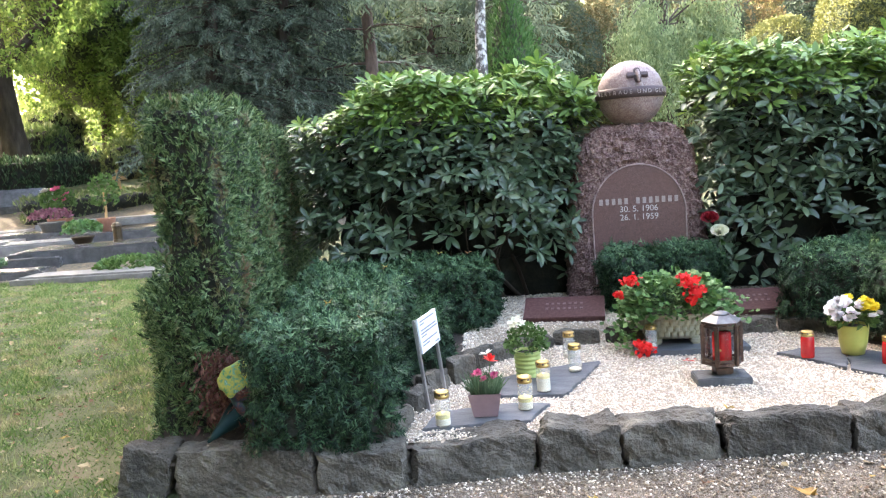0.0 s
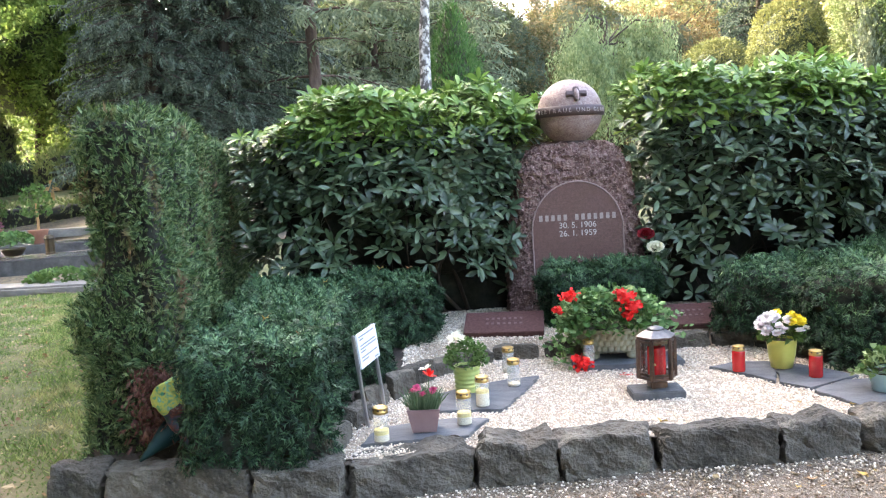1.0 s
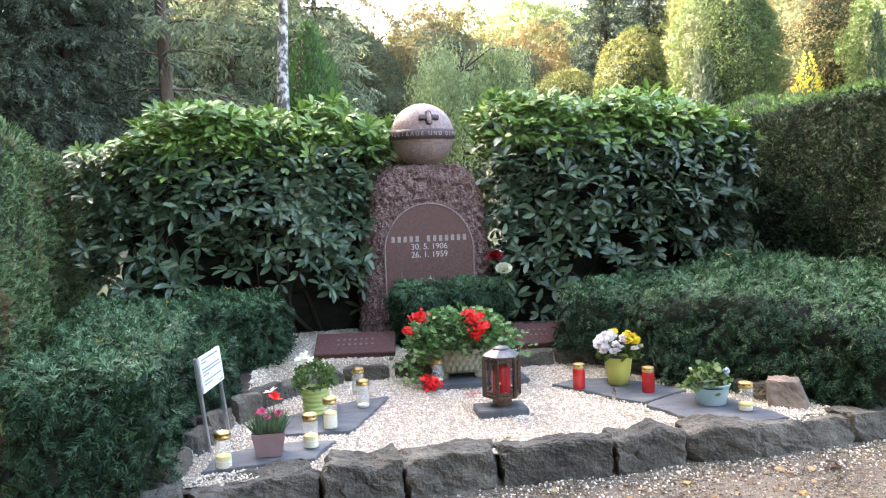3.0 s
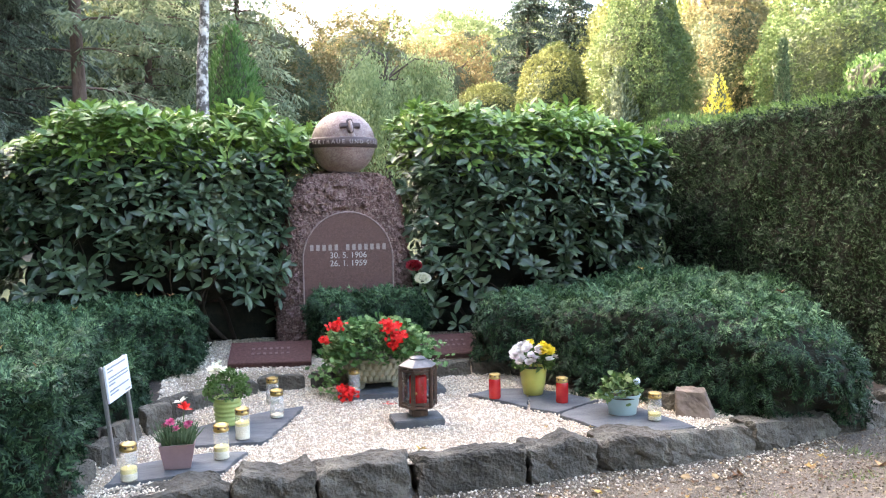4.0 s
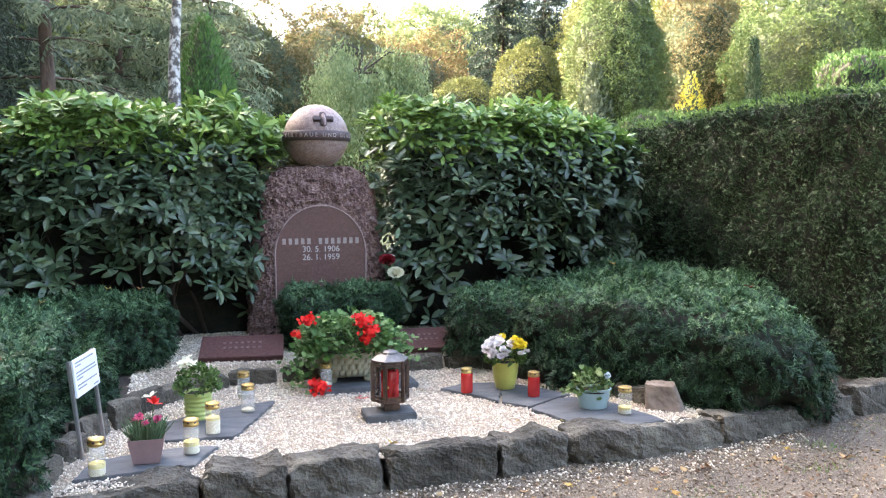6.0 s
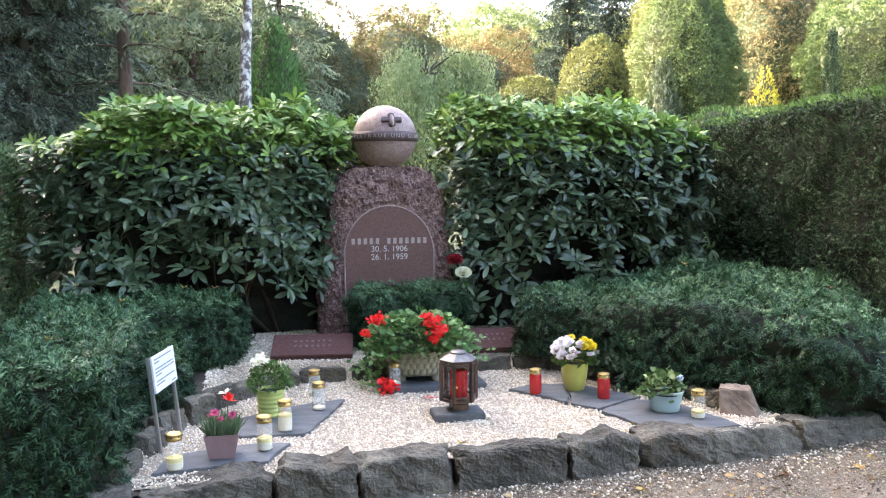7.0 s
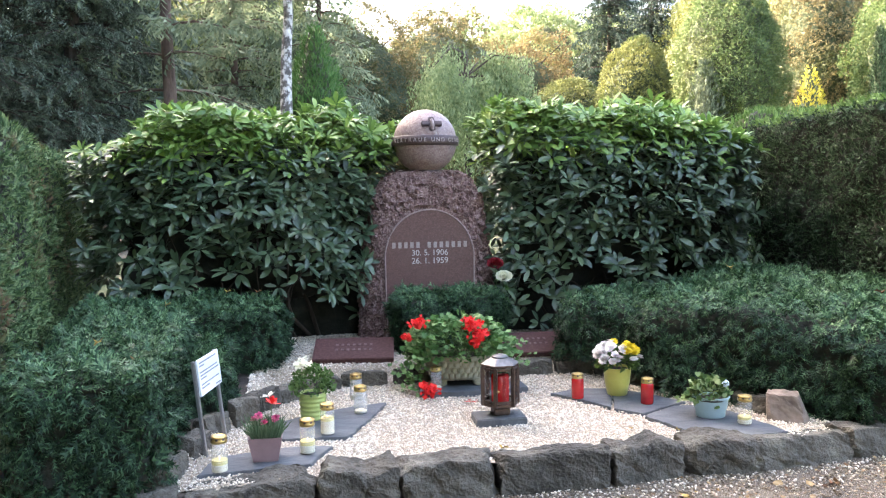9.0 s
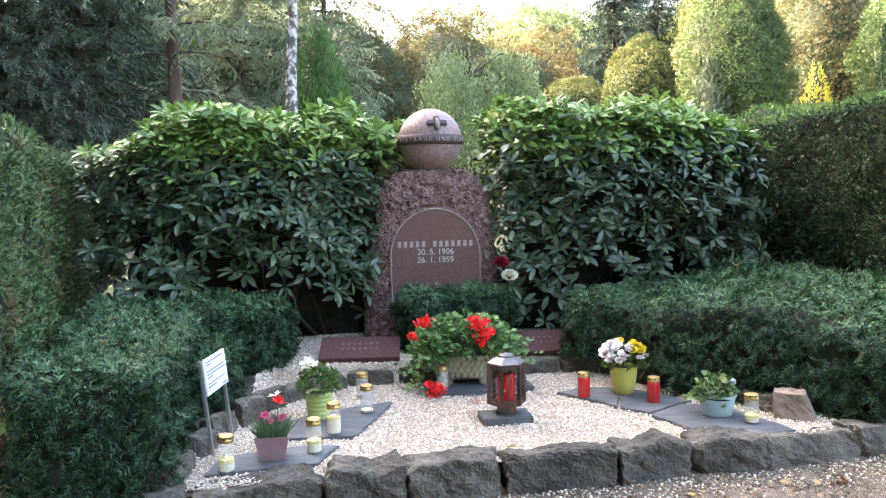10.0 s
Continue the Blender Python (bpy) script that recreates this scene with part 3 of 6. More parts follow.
def hedge(name, blocks, count, shape, size, mat, label, category, up=0.6, spread=0.6, rough=0.035, base=(0, 0, 0), seedy=0.0, top=None, rise=0.0):
    """A clipped plant: a twiggy core coloured as dark as inner shade, and a coat of sprays on it."""
    t = thing(name, *base, 0, label, category)
    made = [rounded(*b[:3], b[3], 26, rough, 5.0, seedy + 3 * i) for i, b in enumerate(blocks)]
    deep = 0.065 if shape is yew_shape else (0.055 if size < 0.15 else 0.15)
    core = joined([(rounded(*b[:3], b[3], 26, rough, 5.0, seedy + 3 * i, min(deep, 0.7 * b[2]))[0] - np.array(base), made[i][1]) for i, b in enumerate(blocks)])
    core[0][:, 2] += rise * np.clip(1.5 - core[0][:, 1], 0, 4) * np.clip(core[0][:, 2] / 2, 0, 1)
    under("inner_twig_mass", mesh_of("inner_twig_mass", core[0], core[1], M_shaded_twig, True), t)
    P, N = [], []
    total = sum(b[1][0] * b[1][1] + b[1][1] * b[1][2] + b[1][0] * b[1][2] for b in blocks)
    for i, (V, F, _) in enumerate(made):
        b = blocks[i][1]
        p, n = sample(V, F, int(count * (b[0] * b[1] + b[1] * b[2] + b[0] * b[2]) / total))
        keep = n[:, 2] > -0.5
        for j, (_, _, ins) in enumerate(made):
            if j != i:
                keep &= ~ins(p, -0.03)
        P.append(p[keep])
        N.append(n[keep])
    P, N = np.concatenate(P), np.concatenate(N)
    # the coat stands in tufts, with gaps baring the dark core, wider on yew sides
    fq = 21 if shape is yew_shape else 26
    turn = np.array(pose(0, 0, 0, 31, 23, 47).to_3x3())
    q = (P * (1, 1, 1 if shape is yew_shape else 0.45)) @ turn
    gap = lumps(q, fq, seedy) + 0.6 * lumps(q, fq * 2.3, seedy + 3)
    keep = gap > ((-0.5 + 0.18 * (N[:, 2] < 0.4)) if shape is yew_shape else (-0.8 if size < 0.1 else -9))
    P, N, gap = P[keep], N[keep], gap[keep]
    if shape is thuja_shape and size < 0.1:
        P = P + N * (0.028 * lumps(P * (1, 1, 0.22), 8.5, seedy + 6))[:, None]
    P = P + N * np.clip(gap, -0.6, 0.6)[:, None] * (0.042 if shape is yew_shape else 0.024)
    m = len(P)
    flow = np.stack([lumps(P, 13, seedy + k * 5.1) for k in range(3)], 1)
    d = N * 0.22 + np.array([0, 0, up]) + 0.6 * spread * flow + rng.normal(0, spread * 0.38, (m, 3))
    if shape is yew_shape:
        drift = np.stack([lumps(P, 9, seedy + k * 4.7) for k in range(3)], 1)
        d = N * 0.35 + 0.9 * drift + rng.normal(0, 0.45, (m, 3)) + np.array([0, 0, -0.6]) * (1 - np.abs(N[:, 2:3]))
    fl = N + rng.normal(0, 0.5 if shape is thuja_shape else 0.38, (m, 3)) + np.array([0, 0, 0.3 if shape is yew_shape else 0.0])
    sz = size * rng.lognormal(0, 0.25, m)
    P = P + N * (0.008 - deep * rng.random((m, 1)) ** 1.4) - np.array(base)
    P[:, 2] += rise * np.clip(1.5 - P[:, 1], 0, 4) * np.clip(P[:, 2] / 2, 0, 1)
    R = frames_along(d, fl, sz)
    # Sprays facing up take the top material; on the yews this paints skylight.
    topside = (N[:, 2] > (0.55 if shape is thuja_shape else 0.68) + rng.normal(0, 0.1, m)) if top else np.zeros(m, dtype=bool)
    under("foliage", scattered("foliage", *shape(), R[~topside], P[~topside], mat), t)
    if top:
        under("fresh_top_growth", scattered("fresh_top_growth", *shape(), R[topside], P[topside], top), t, "lighter green sprays along the top")
    return t


ROT = 12.5  # the grave stands turned by this angle
hedge("thuja_hedge", [((-2.545, -2.42, 0.83), (0.205, 0.6, 1.0), 0.1, 12), ((-2.61, -2.42, 0.3), (0.24, 0.6, 0.5), 0.12, 12), ((-3.36, -0.15, 0.81), (0.23, 1.4, 0.95), 0.1, 14)], 100000, thuja_shape, 0.044, M_thuja,
      "tall clipped thuja hedge with brown bare patches", "hedge", 0.3, 0.9, base=(-2.7, -2.4, -0.15))
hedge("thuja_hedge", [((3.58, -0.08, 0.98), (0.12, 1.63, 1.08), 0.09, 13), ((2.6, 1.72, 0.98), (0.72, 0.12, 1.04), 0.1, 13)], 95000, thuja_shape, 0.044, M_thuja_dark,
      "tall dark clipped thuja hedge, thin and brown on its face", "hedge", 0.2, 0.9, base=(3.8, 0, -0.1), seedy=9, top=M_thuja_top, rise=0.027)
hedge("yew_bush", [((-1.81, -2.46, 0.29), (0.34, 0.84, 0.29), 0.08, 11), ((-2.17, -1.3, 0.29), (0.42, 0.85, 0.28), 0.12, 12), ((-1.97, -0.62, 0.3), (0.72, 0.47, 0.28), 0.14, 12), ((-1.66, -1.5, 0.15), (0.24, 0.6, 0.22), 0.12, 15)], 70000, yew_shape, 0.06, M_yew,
      "low clipped dark green yew bush", "shrub", 0.35, 0.75, 0.04, (-1.8, -2, 0.0), 4, M_yew_skylit)
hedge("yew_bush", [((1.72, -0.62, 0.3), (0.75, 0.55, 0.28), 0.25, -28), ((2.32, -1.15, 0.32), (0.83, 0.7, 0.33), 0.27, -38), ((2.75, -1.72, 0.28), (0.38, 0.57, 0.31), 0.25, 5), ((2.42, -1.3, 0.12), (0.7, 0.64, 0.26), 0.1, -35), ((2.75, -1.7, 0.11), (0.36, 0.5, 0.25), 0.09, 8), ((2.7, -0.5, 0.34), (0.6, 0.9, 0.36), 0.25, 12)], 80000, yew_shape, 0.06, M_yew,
      "broad low mound of clipped dark green yew", "shrub", 0.3, 0.75, 0.045, (2.3, -1.2, 0.0), 14, M_yew_skylit)
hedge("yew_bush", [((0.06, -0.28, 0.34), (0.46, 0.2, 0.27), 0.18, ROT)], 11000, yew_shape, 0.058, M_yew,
      "small dark yew bush at the foot of the gravestone", "shrub", 0.35, 0.75, 0.04, (0.06, -0.28, 0.12), 24, M_yew_skylit)

# dead brown sprays low on the hedge's corner
_m = 1100
_p = np.stack([rng.normal(-2.28, 0.07, _m), rng.normal(-3.03, 0.05, _m), rng.uniform(0.08, 0.48, _m)], 1)
_d = np.stack([rng.normal(0.2, 0.5, _m), rng.normal(-0.4, 0.5, _m), rng.normal(-0.6, 0.4, _m)], 1)
t = thing("dead_twigs", -2.28, -3.03, 0.03, 0, "withered red-brown thuja twigs at the hedge's foot", "twigs", kind="stuff")
under("twigs", scattered("twigs", *thuja_shape(), frames_along(_d, rng.normal(size=(_m, 3)), rng.uniform(0.03, 0.06, _m)), _p - np.array([-2.28, -3.03, 0.03]),
                         leafmat("withered_twigs", [(0.06, 0.022, 0.016), (0.12, 0.045, 0.032), (0.2, 0.1, 0.065)], glow=0.1)), t)


def rhodo_leaf():
    V = [(0, 0, 0), (0, 0.5, 0.03), (0, 1, -0.1)]
    F = []
    for s in (-1, 1):
        k = len(V)
        V += [(s * 0.11, 0.22, 0.05), (s * 0.17, 0.55, 0.05), (s * 0.12, 0.84, -0.01)]
        q = [(0, k, 1), (k, k + 1, 1), (1, k + 1, k + 2), (1, k + 2, 2)]
        F += q if s < 0 else [(a, c, b) for a, b, c in q]
    return V, F


def rhododendron(x0, x1, y0, ztop, zlow, depth, rosettes, seed, label, lean, shoulder, side):
    """An evergreen shrub: bare stems below, whorls of long leathery leaves above."""
    r = np.random.default_rng(seed)
    cx, w = (x0 + x1) / 2, (x1 - x0) / 2
    c, s = math.cos(radians(ROT)), math.sin(radians(ROT))
    base = np.array([cx, y0, 0.1])
    t = thing("rhododendron", *base, 0, label, "shrub")
    # crown: a broad dome; points near its outside
    m = rosettes
    u = r.uniform(-1, 1, m)
    v = r.uniform(-1, 1, m)
    face = r.random(m)
    X = u * w
    crest = ztop - shoulder[0] * np.clip(-u - 0.3, 0, 1) ** 2.2 - shoulder[1] * np.clip(u - 0.35, 0, 1) ** 2.2
    foot_z = np.where(u * side > 0.3, 0.12, zlow)
    Z = foot_z + (crest - foot_z) * (r.random(m) ** 0.55)
    Yl = -depth * np.clip(1 - 0.55 * np.abs(u) ** 3, 0.2, 1) * np.clip(1.08 - 0.45 * ((Z - zlow) / (ztop - zlow)) ** 2.5, 0.3, 1)
    topw = face < 0.42
    Z = np.where(topw, crest - 0.28 * np.abs(v) ** 3, Z)
    Yl = np.where(topw, v * depth * 0.75, Yl)
    ends = face > 0.86
    X = np.where(ends, np.sign(u) * w * (0.94 - 0.1 * ((Z - 1.2) / 0.9) ** 2), X)
    Yl = np.where(ends, v * depth * 0.8, Yl)
    Z = np.where(ends, np.minimum(Z, ztop - 0.12 - np.where(u < 0, shoulder[0] * 0.456, shoulder[1] * 0.388)), Z)
    P = np.stack([X, Yl, Z], 1)
    P = P + (lumps(P, 3.3, seed) * 0.12 + r.uniform(-0.16, 0.05, m))[:, None] * unit(P - np.array([0, 0, 1.0]))
    P[:, 2] += 0.07 * lumps(P * np.array([1, 1, 0]), 5.0, seed + 2) * (P[:, 2] > 1.3)
    O = unit(np.stack([X / w * 0.35 + lean, Yl / depth * 0.65, (Z - 1.0) * 0.3 + 0.65], 1) + r.normal(0, 0.3, (m, 3)))
    W = np.stack([P[:, 0] * c - P[:, 1] * s, P[:, 0] * s + P[:, 1] * c, P[:, 2] - 0.1], 1)
    Ow = np.stack([O[:, 0] * c - O[:, 1] * s, O[:, 0] * s + O[:, 1] * c, O[:, 2]], 1)
    # no whorl grows inside the gravestone
    clear = ~((np.abs(W[:, 0] + base[0] + 0.09) < 0.5) & (W[:, 1] + base[1] < 0.6) & (W[:, 2] < 1.55))
    W, Ow = W[clear], Ow[clear]
    m = len(W)
    # stems
    for i in range(46):
        j = int(r.integers(m))
        foot = np.array([r.uniform(-0.6, 0.6) * w, r.uniform(-0.3, 0.4) * depth, 0.0])
        foot = np.array([foot[0] * c - foot[1] * s, foot[0] * s + foot[1] * c, -0.05])
        end = W[j] * 0.92
        mid = foot * 0.55 + end * 0.45 + r.normal(0, 0.1, 3)
        under("stem", mesh_of("stem", *tube([foot, (foot + mid) / 2 + r.normal(0, 0.04, 3), mid, (mid + end) / 2 + r.normal(0, 0.05, 3), end], np.array([0.022, 0.019, 0.015, 0.01, 0.005]) * r.uniform(0.4, 1.0), 6), M_bark, True), t)
    # Solid dark cores stand for the shade among and under the leaves.
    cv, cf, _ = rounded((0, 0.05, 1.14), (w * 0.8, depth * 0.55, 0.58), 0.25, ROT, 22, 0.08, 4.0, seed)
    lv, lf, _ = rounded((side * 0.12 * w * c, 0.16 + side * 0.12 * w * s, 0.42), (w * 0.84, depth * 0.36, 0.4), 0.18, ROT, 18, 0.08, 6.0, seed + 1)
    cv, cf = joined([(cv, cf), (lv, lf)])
    under("inner_twig_mass", mesh_of("inner_twig_mass", cv - np.array([0, 0, 0.1]), cf, M_shaded_twig, True), t)
    tv, tf = rhodo_leaf()
    D, Nn, S, T, young = [], [], [], [], []
    for i in range(m):
        k = int(r.integers(5, 10))
        o = Ow[i]
        a = unit(np.cross(o, r.normal(size=3)))
        b = np.cross(o, a)
        for q in range(k):
            th = 2 * math.pi * (q + r.uniform(-0.45, 0.45)) / k
            rad = math.cos(th) * a + math.sin(th) * b
            open_ = r.uniform(0.0, 0.9)
            D.append(rad + o * open_ + np.array([0, 0, -0.12]))
            Nn.append(o - rad * 0.3)
            S.append(r.uniform(0.085, 0.15))
            T.append(W[i] + rad * 0.012)
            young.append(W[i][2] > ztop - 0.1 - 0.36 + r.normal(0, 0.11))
    D, Nn, S, T, young = np.array(D), np.array(Nn), np.array(S), np.array(T), np.array(young)
    R = frames_along(D, Nn, S)
    # the nearest leaves on the front are single pieces, the rest one mass
    front = T[:, 1] * c - T[:, 0] * s
    order = np.argsort(front + 10 * young)
    single = np.zeros(len(T), dtype=bool)
    single[order[:900:3]] = True
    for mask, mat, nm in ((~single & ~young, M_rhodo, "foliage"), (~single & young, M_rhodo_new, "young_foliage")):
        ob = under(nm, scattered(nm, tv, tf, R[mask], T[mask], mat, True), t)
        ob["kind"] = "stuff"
    leaf = mesh_of("leaf", tv, tf, M_rhodo_piece, True)
    for i in np.nonzero(single)[0]:
        ob = under("leaf", leaf, t)
        M4 = Matrix([[*R[i][k], T[i][k]] for k in range(3)] + [[0, 0, 0, 1]])
        ob.matrix_basis = M4
    return t


rhododendron(-3.0, -0.36, 0.22, 2.04, 0.52, 0.62, 1350, 21, "broad rhododendron with glossy dark leaves and bare lower stems", 0.0, (1.05, 0.25), 1)
rhododendron(0.32, 2.85, 0.75, 2.1, 0.28, 0.7, 1350, 22, "dense rhododendron with glossy leaves and pale young tips", 0.0, (0.3, 0.75), -1)

# ---- gravestone ----
def gravestone():
    t = thing("gravestone", -0.09, 0.0, 0.08, 9, "red granite gravestone with polished arched panel under a granite globe", "gravestone")
    zs = np.linspace(0, 1.515, 110)
    hw = np.interp(zs, [0, 0.45, 1.03, 1.26, 1.36, 1.43, 1.48, 1.505, 1.515], [0.6, 0.585, 0.525, 0.485, 0.445, 0.39, 0.31, 0.22, 0.0])
    hd = np.interp(zs, [0, 1.0, 1.3, 1.43, 1.48, 1.505, 1.515], [0.27, 0.25, 0.235, 0.21, 0.18, 0.14, 0.0])
    seg = 220
    V = []
    for z, a, b in zip(zs, hw, hd):
        th = np.linspace(0, 2 * np.pi, seg, endpoint=False)
        ct, st = np.cos(th), np.sin(th)
        V.append(np.stack([a * np.sign(ct) * np.abs(ct) ** 0.55, 0.25 + b * np.sign(st) * np.abs(st) ** 0.55, np.full(seg, z)], 1))
    V = np.concatenate(V)
    # each chip a small tilted facet
    r = np.random.default_rng(61)
    seeds = V[r.choice(len(V), 2600, replace=False)]
    near = np.concatenate([np.argmin(((c[:, None, :] - seeds[None]) ** 2).sum(-1), 1) for c in np.array_split(V, 40)])
    tilt = r.normal(0, 0.55, (2600, 3))
    chips = r.uniform(-0.006, 0.008, 2600)[near] + np.clip((tilt[near] * (V - seeds[near])).sum(1), -0.022, 0.022)
    rough = 0.012 * lumps(V, 11, 1) + chips
    out = unit(np.stack([V[:, 0], (V[:, 1] - 0.25) * 2, (V[:, 2] - 0.7) * 0.3], 1))
    arch = (np.abs(V[:, 0] - 0.0) < 0.41 * np.sqrt(np.clip(1 - (np.clip(V[:, 2] - 0.77, 0, 9) / 0.45) ** 2, 0, 1))) & (V[:, 1] < 0.2) & (V[:, 2] < 1.2)
    V = V + out * np.where(arch, 0.0, rough)[:, None]
    V[:, 1] = np.where(arch, np.maximum(V[:, 1], 0.022), V[:, 1])
    i = np.arange(seg)
    F = np.concatenate([np.stack([k * seg + i, k * seg + (i + 1) % seg, (k + 1) * seg + (i + 1) % seg, (k + 1) * seg + i], 1) for k in range(len(zs) - 1)])
    under("boulder", mesh_of("boulder", V, F, M_granite, False), t, "rough-hewn red granite boulder")
    arc = [(0.365, 0.2), (0.372, 0.45), (0.375, 0.77)] + [(0.375 * math.cos(a), 0.77 + 0.405 * math.sin(a)) for a in np.linspace(0.08, math.pi - 0.08, 26)] + [(-0.375, 0.77), (-0.372, 0.45), (-0.365, 0.2)]
    bm = prism(arc, 0, 0.03, 0.003)
    panel = part("inscription_panel", bm, M_polish, t, "smooth polished arched panel")
    panel.matrix_basis = pose(0, 0.03, 0, 90, 0, 0)
    # pale sawn edge round the arch
    pts = [(x * 1.012, -0.002, z) for x, z in arc]
    under("panel_edge", mesh_of("panel_edge", *tube(pts, [0.0065] * len(pts), 6), M_rim, True), t, "pale chiselled edge")
    # the family name stays plain bars; the dates can be read
    for x0, x1, k in ((-0.33, -0.075, 5), (-0.03, 0.33, 7)):
        step = (x1 - x0) / k
        for q in range(k):
            part("letter_bar", block(x0 + (q + 0.5) * step, -0.003, 0.878, step * 0.56, 0.005, 0.05, 0.002), M_letter_dim, t, "pale name bar")
    letters("date_of_birth", "30. 5. 1906", 0.07, 0.003, M_letter, t, pose(0.0, -0.002, 0.81, 90, 0, 0), "pale metal date")
    letters("date_of_death", "26. 1. 1959", 0.07, 0.003, M_letter, t, pose(0.0, -0.002, 0.742, 90, 0, 0), "pale metal date")
    # globe on its neck
    zc = 1.755
    nk = lathe([(0.12, 1.43), (0.12, 1.5), (0.115, 1.56)], 32)
    bmesh.ops.translate(nk, verts=nk.verts[:], vec=(0, 0.2, 0))
    part("neck", nk, M_band, t, "dark joint", True)
    rb = 0.272
    bm = bmesh.new()
    bmesh.ops.create_uvsphere(bm, u_segments=64, v_segments=40, radius=rb, matrix=Matrix.Translation((0, 0.2, zc)))
    globe = part("globe", bm, M_ball, t, "smooth ground granite ball", True)
    bm = lathe([(rb + 0.001, -0.042), (rb + 0.016, -0.036), (rb + 0.019, 0.0), (rb + 0.016, 0.036), (rb + 0.001, 0.042)], 72, False)
    bmesh.ops.translate(bm, verts=bm.verts[:], vec=(0, 0.2, zc))
    band = part("band", bm, M_band, globe, "dark ring with raised letters", True)
    text = "VERTRAUE UND GLAU"
    wide = {"I": 0.45, " ": 0.55, "E": 0.85, "L": 0.8}
    a = -71.0
    for ch in text:
        step = 8.8 * wide.get(ch, 1.0)
        a += step / 2
        if ch != " ":
            m = Matrix.Translation((0, 0.2, zc)) @ pose(0, 0, 0, 0, 0, a) @ pose(0, -rb - 0.019, 0, 90, 0, 0)
            letters("letter", ch, 0.046, 0.003, M_letter_dim, band, m)
        a += step / 2
    # small cross with a rounded foot, leaning on the ball
    bm = prism([(-0.022, -0.06), (0.022, -0.06), (0.026, -0.015), (0.085, -0.02), (0.085, 0.022), (0.026, 0.02), (0.022, 0.062), (-0.022, 0.062), (-0.026, 0.02), (-0.085, 0.022), (-0.085, -0.02), (-0.026, -0.015)], -0.01, 0.028, 0.006)
    cr = part("cross", bm, M_band, globe, "small dark cross in relief")
    cr.matrix_basis = Matrix.Translation((0, 0.2, zc)) @ pose(0, 0, 0, -28, 0, 6) @ pose(0, -rb, 0, 90, 0, 0)
    bm = lathe([(0.006, -0.075), (0.011, -0.06), (0.018, -0.02), (0.017, 0.015), (0.011, 0.035), (0.004, 0.042)], 14)
    dv = part("relief_figure", bm, M_ball, globe, "small smooth drop-shaped relief", True)
    dv.matrix_basis = Matrix.Translation((0, 0.2, zc)) @ pose(0, 0, 0, -28, 0, 6) @ pose(0, -rb - 0.028, 0.0, 0, 0, 0)
    return t


gravestone()

# ---- trees ----
def clump_shape(k=5, seed=1, slim=0.45):
    """A tuft of k pointed leaves."""
    r = np.random.default_rng(seed)
    V, F = [], []
    for i in range(k):
        d = unit(r.normal(size=3) * np.array([1, 1, 0.4]) + np.array([0, 0.5, 0]))
        s = unit(np.cross(d, np.array([0, 0, 1]) + r.normal(0, 0.4, 3))) * slim * 0.5
        o = r.normal(0, 0.35, 3)
        n = len(V)
        V += [o + d * 0.3 + s, o + d, o + d * 0.1 - s]
        F += [(n, n + 1, n + 2)]
    return np.array(V), np.array(F)


def bole(h, r0, r1, bend, seed, seg=10, flare=1.5):
    r = np.random.default_rng(seed)
    z = np.linspace(-0.3, h, 9)
    off = np.cumsum(r.normal(0, bend, (9, 2)), 0)
    off -= off[0]
    rad = np.interp(z, [-0.3, 0.6, h], [r0 * flare, r0, r1])
    return np.column_stack([off, z]), rad


# Darker than the crowns: shade inside a tree put into the colour.
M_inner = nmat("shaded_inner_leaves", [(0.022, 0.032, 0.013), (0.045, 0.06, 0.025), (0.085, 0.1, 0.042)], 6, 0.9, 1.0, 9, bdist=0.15)


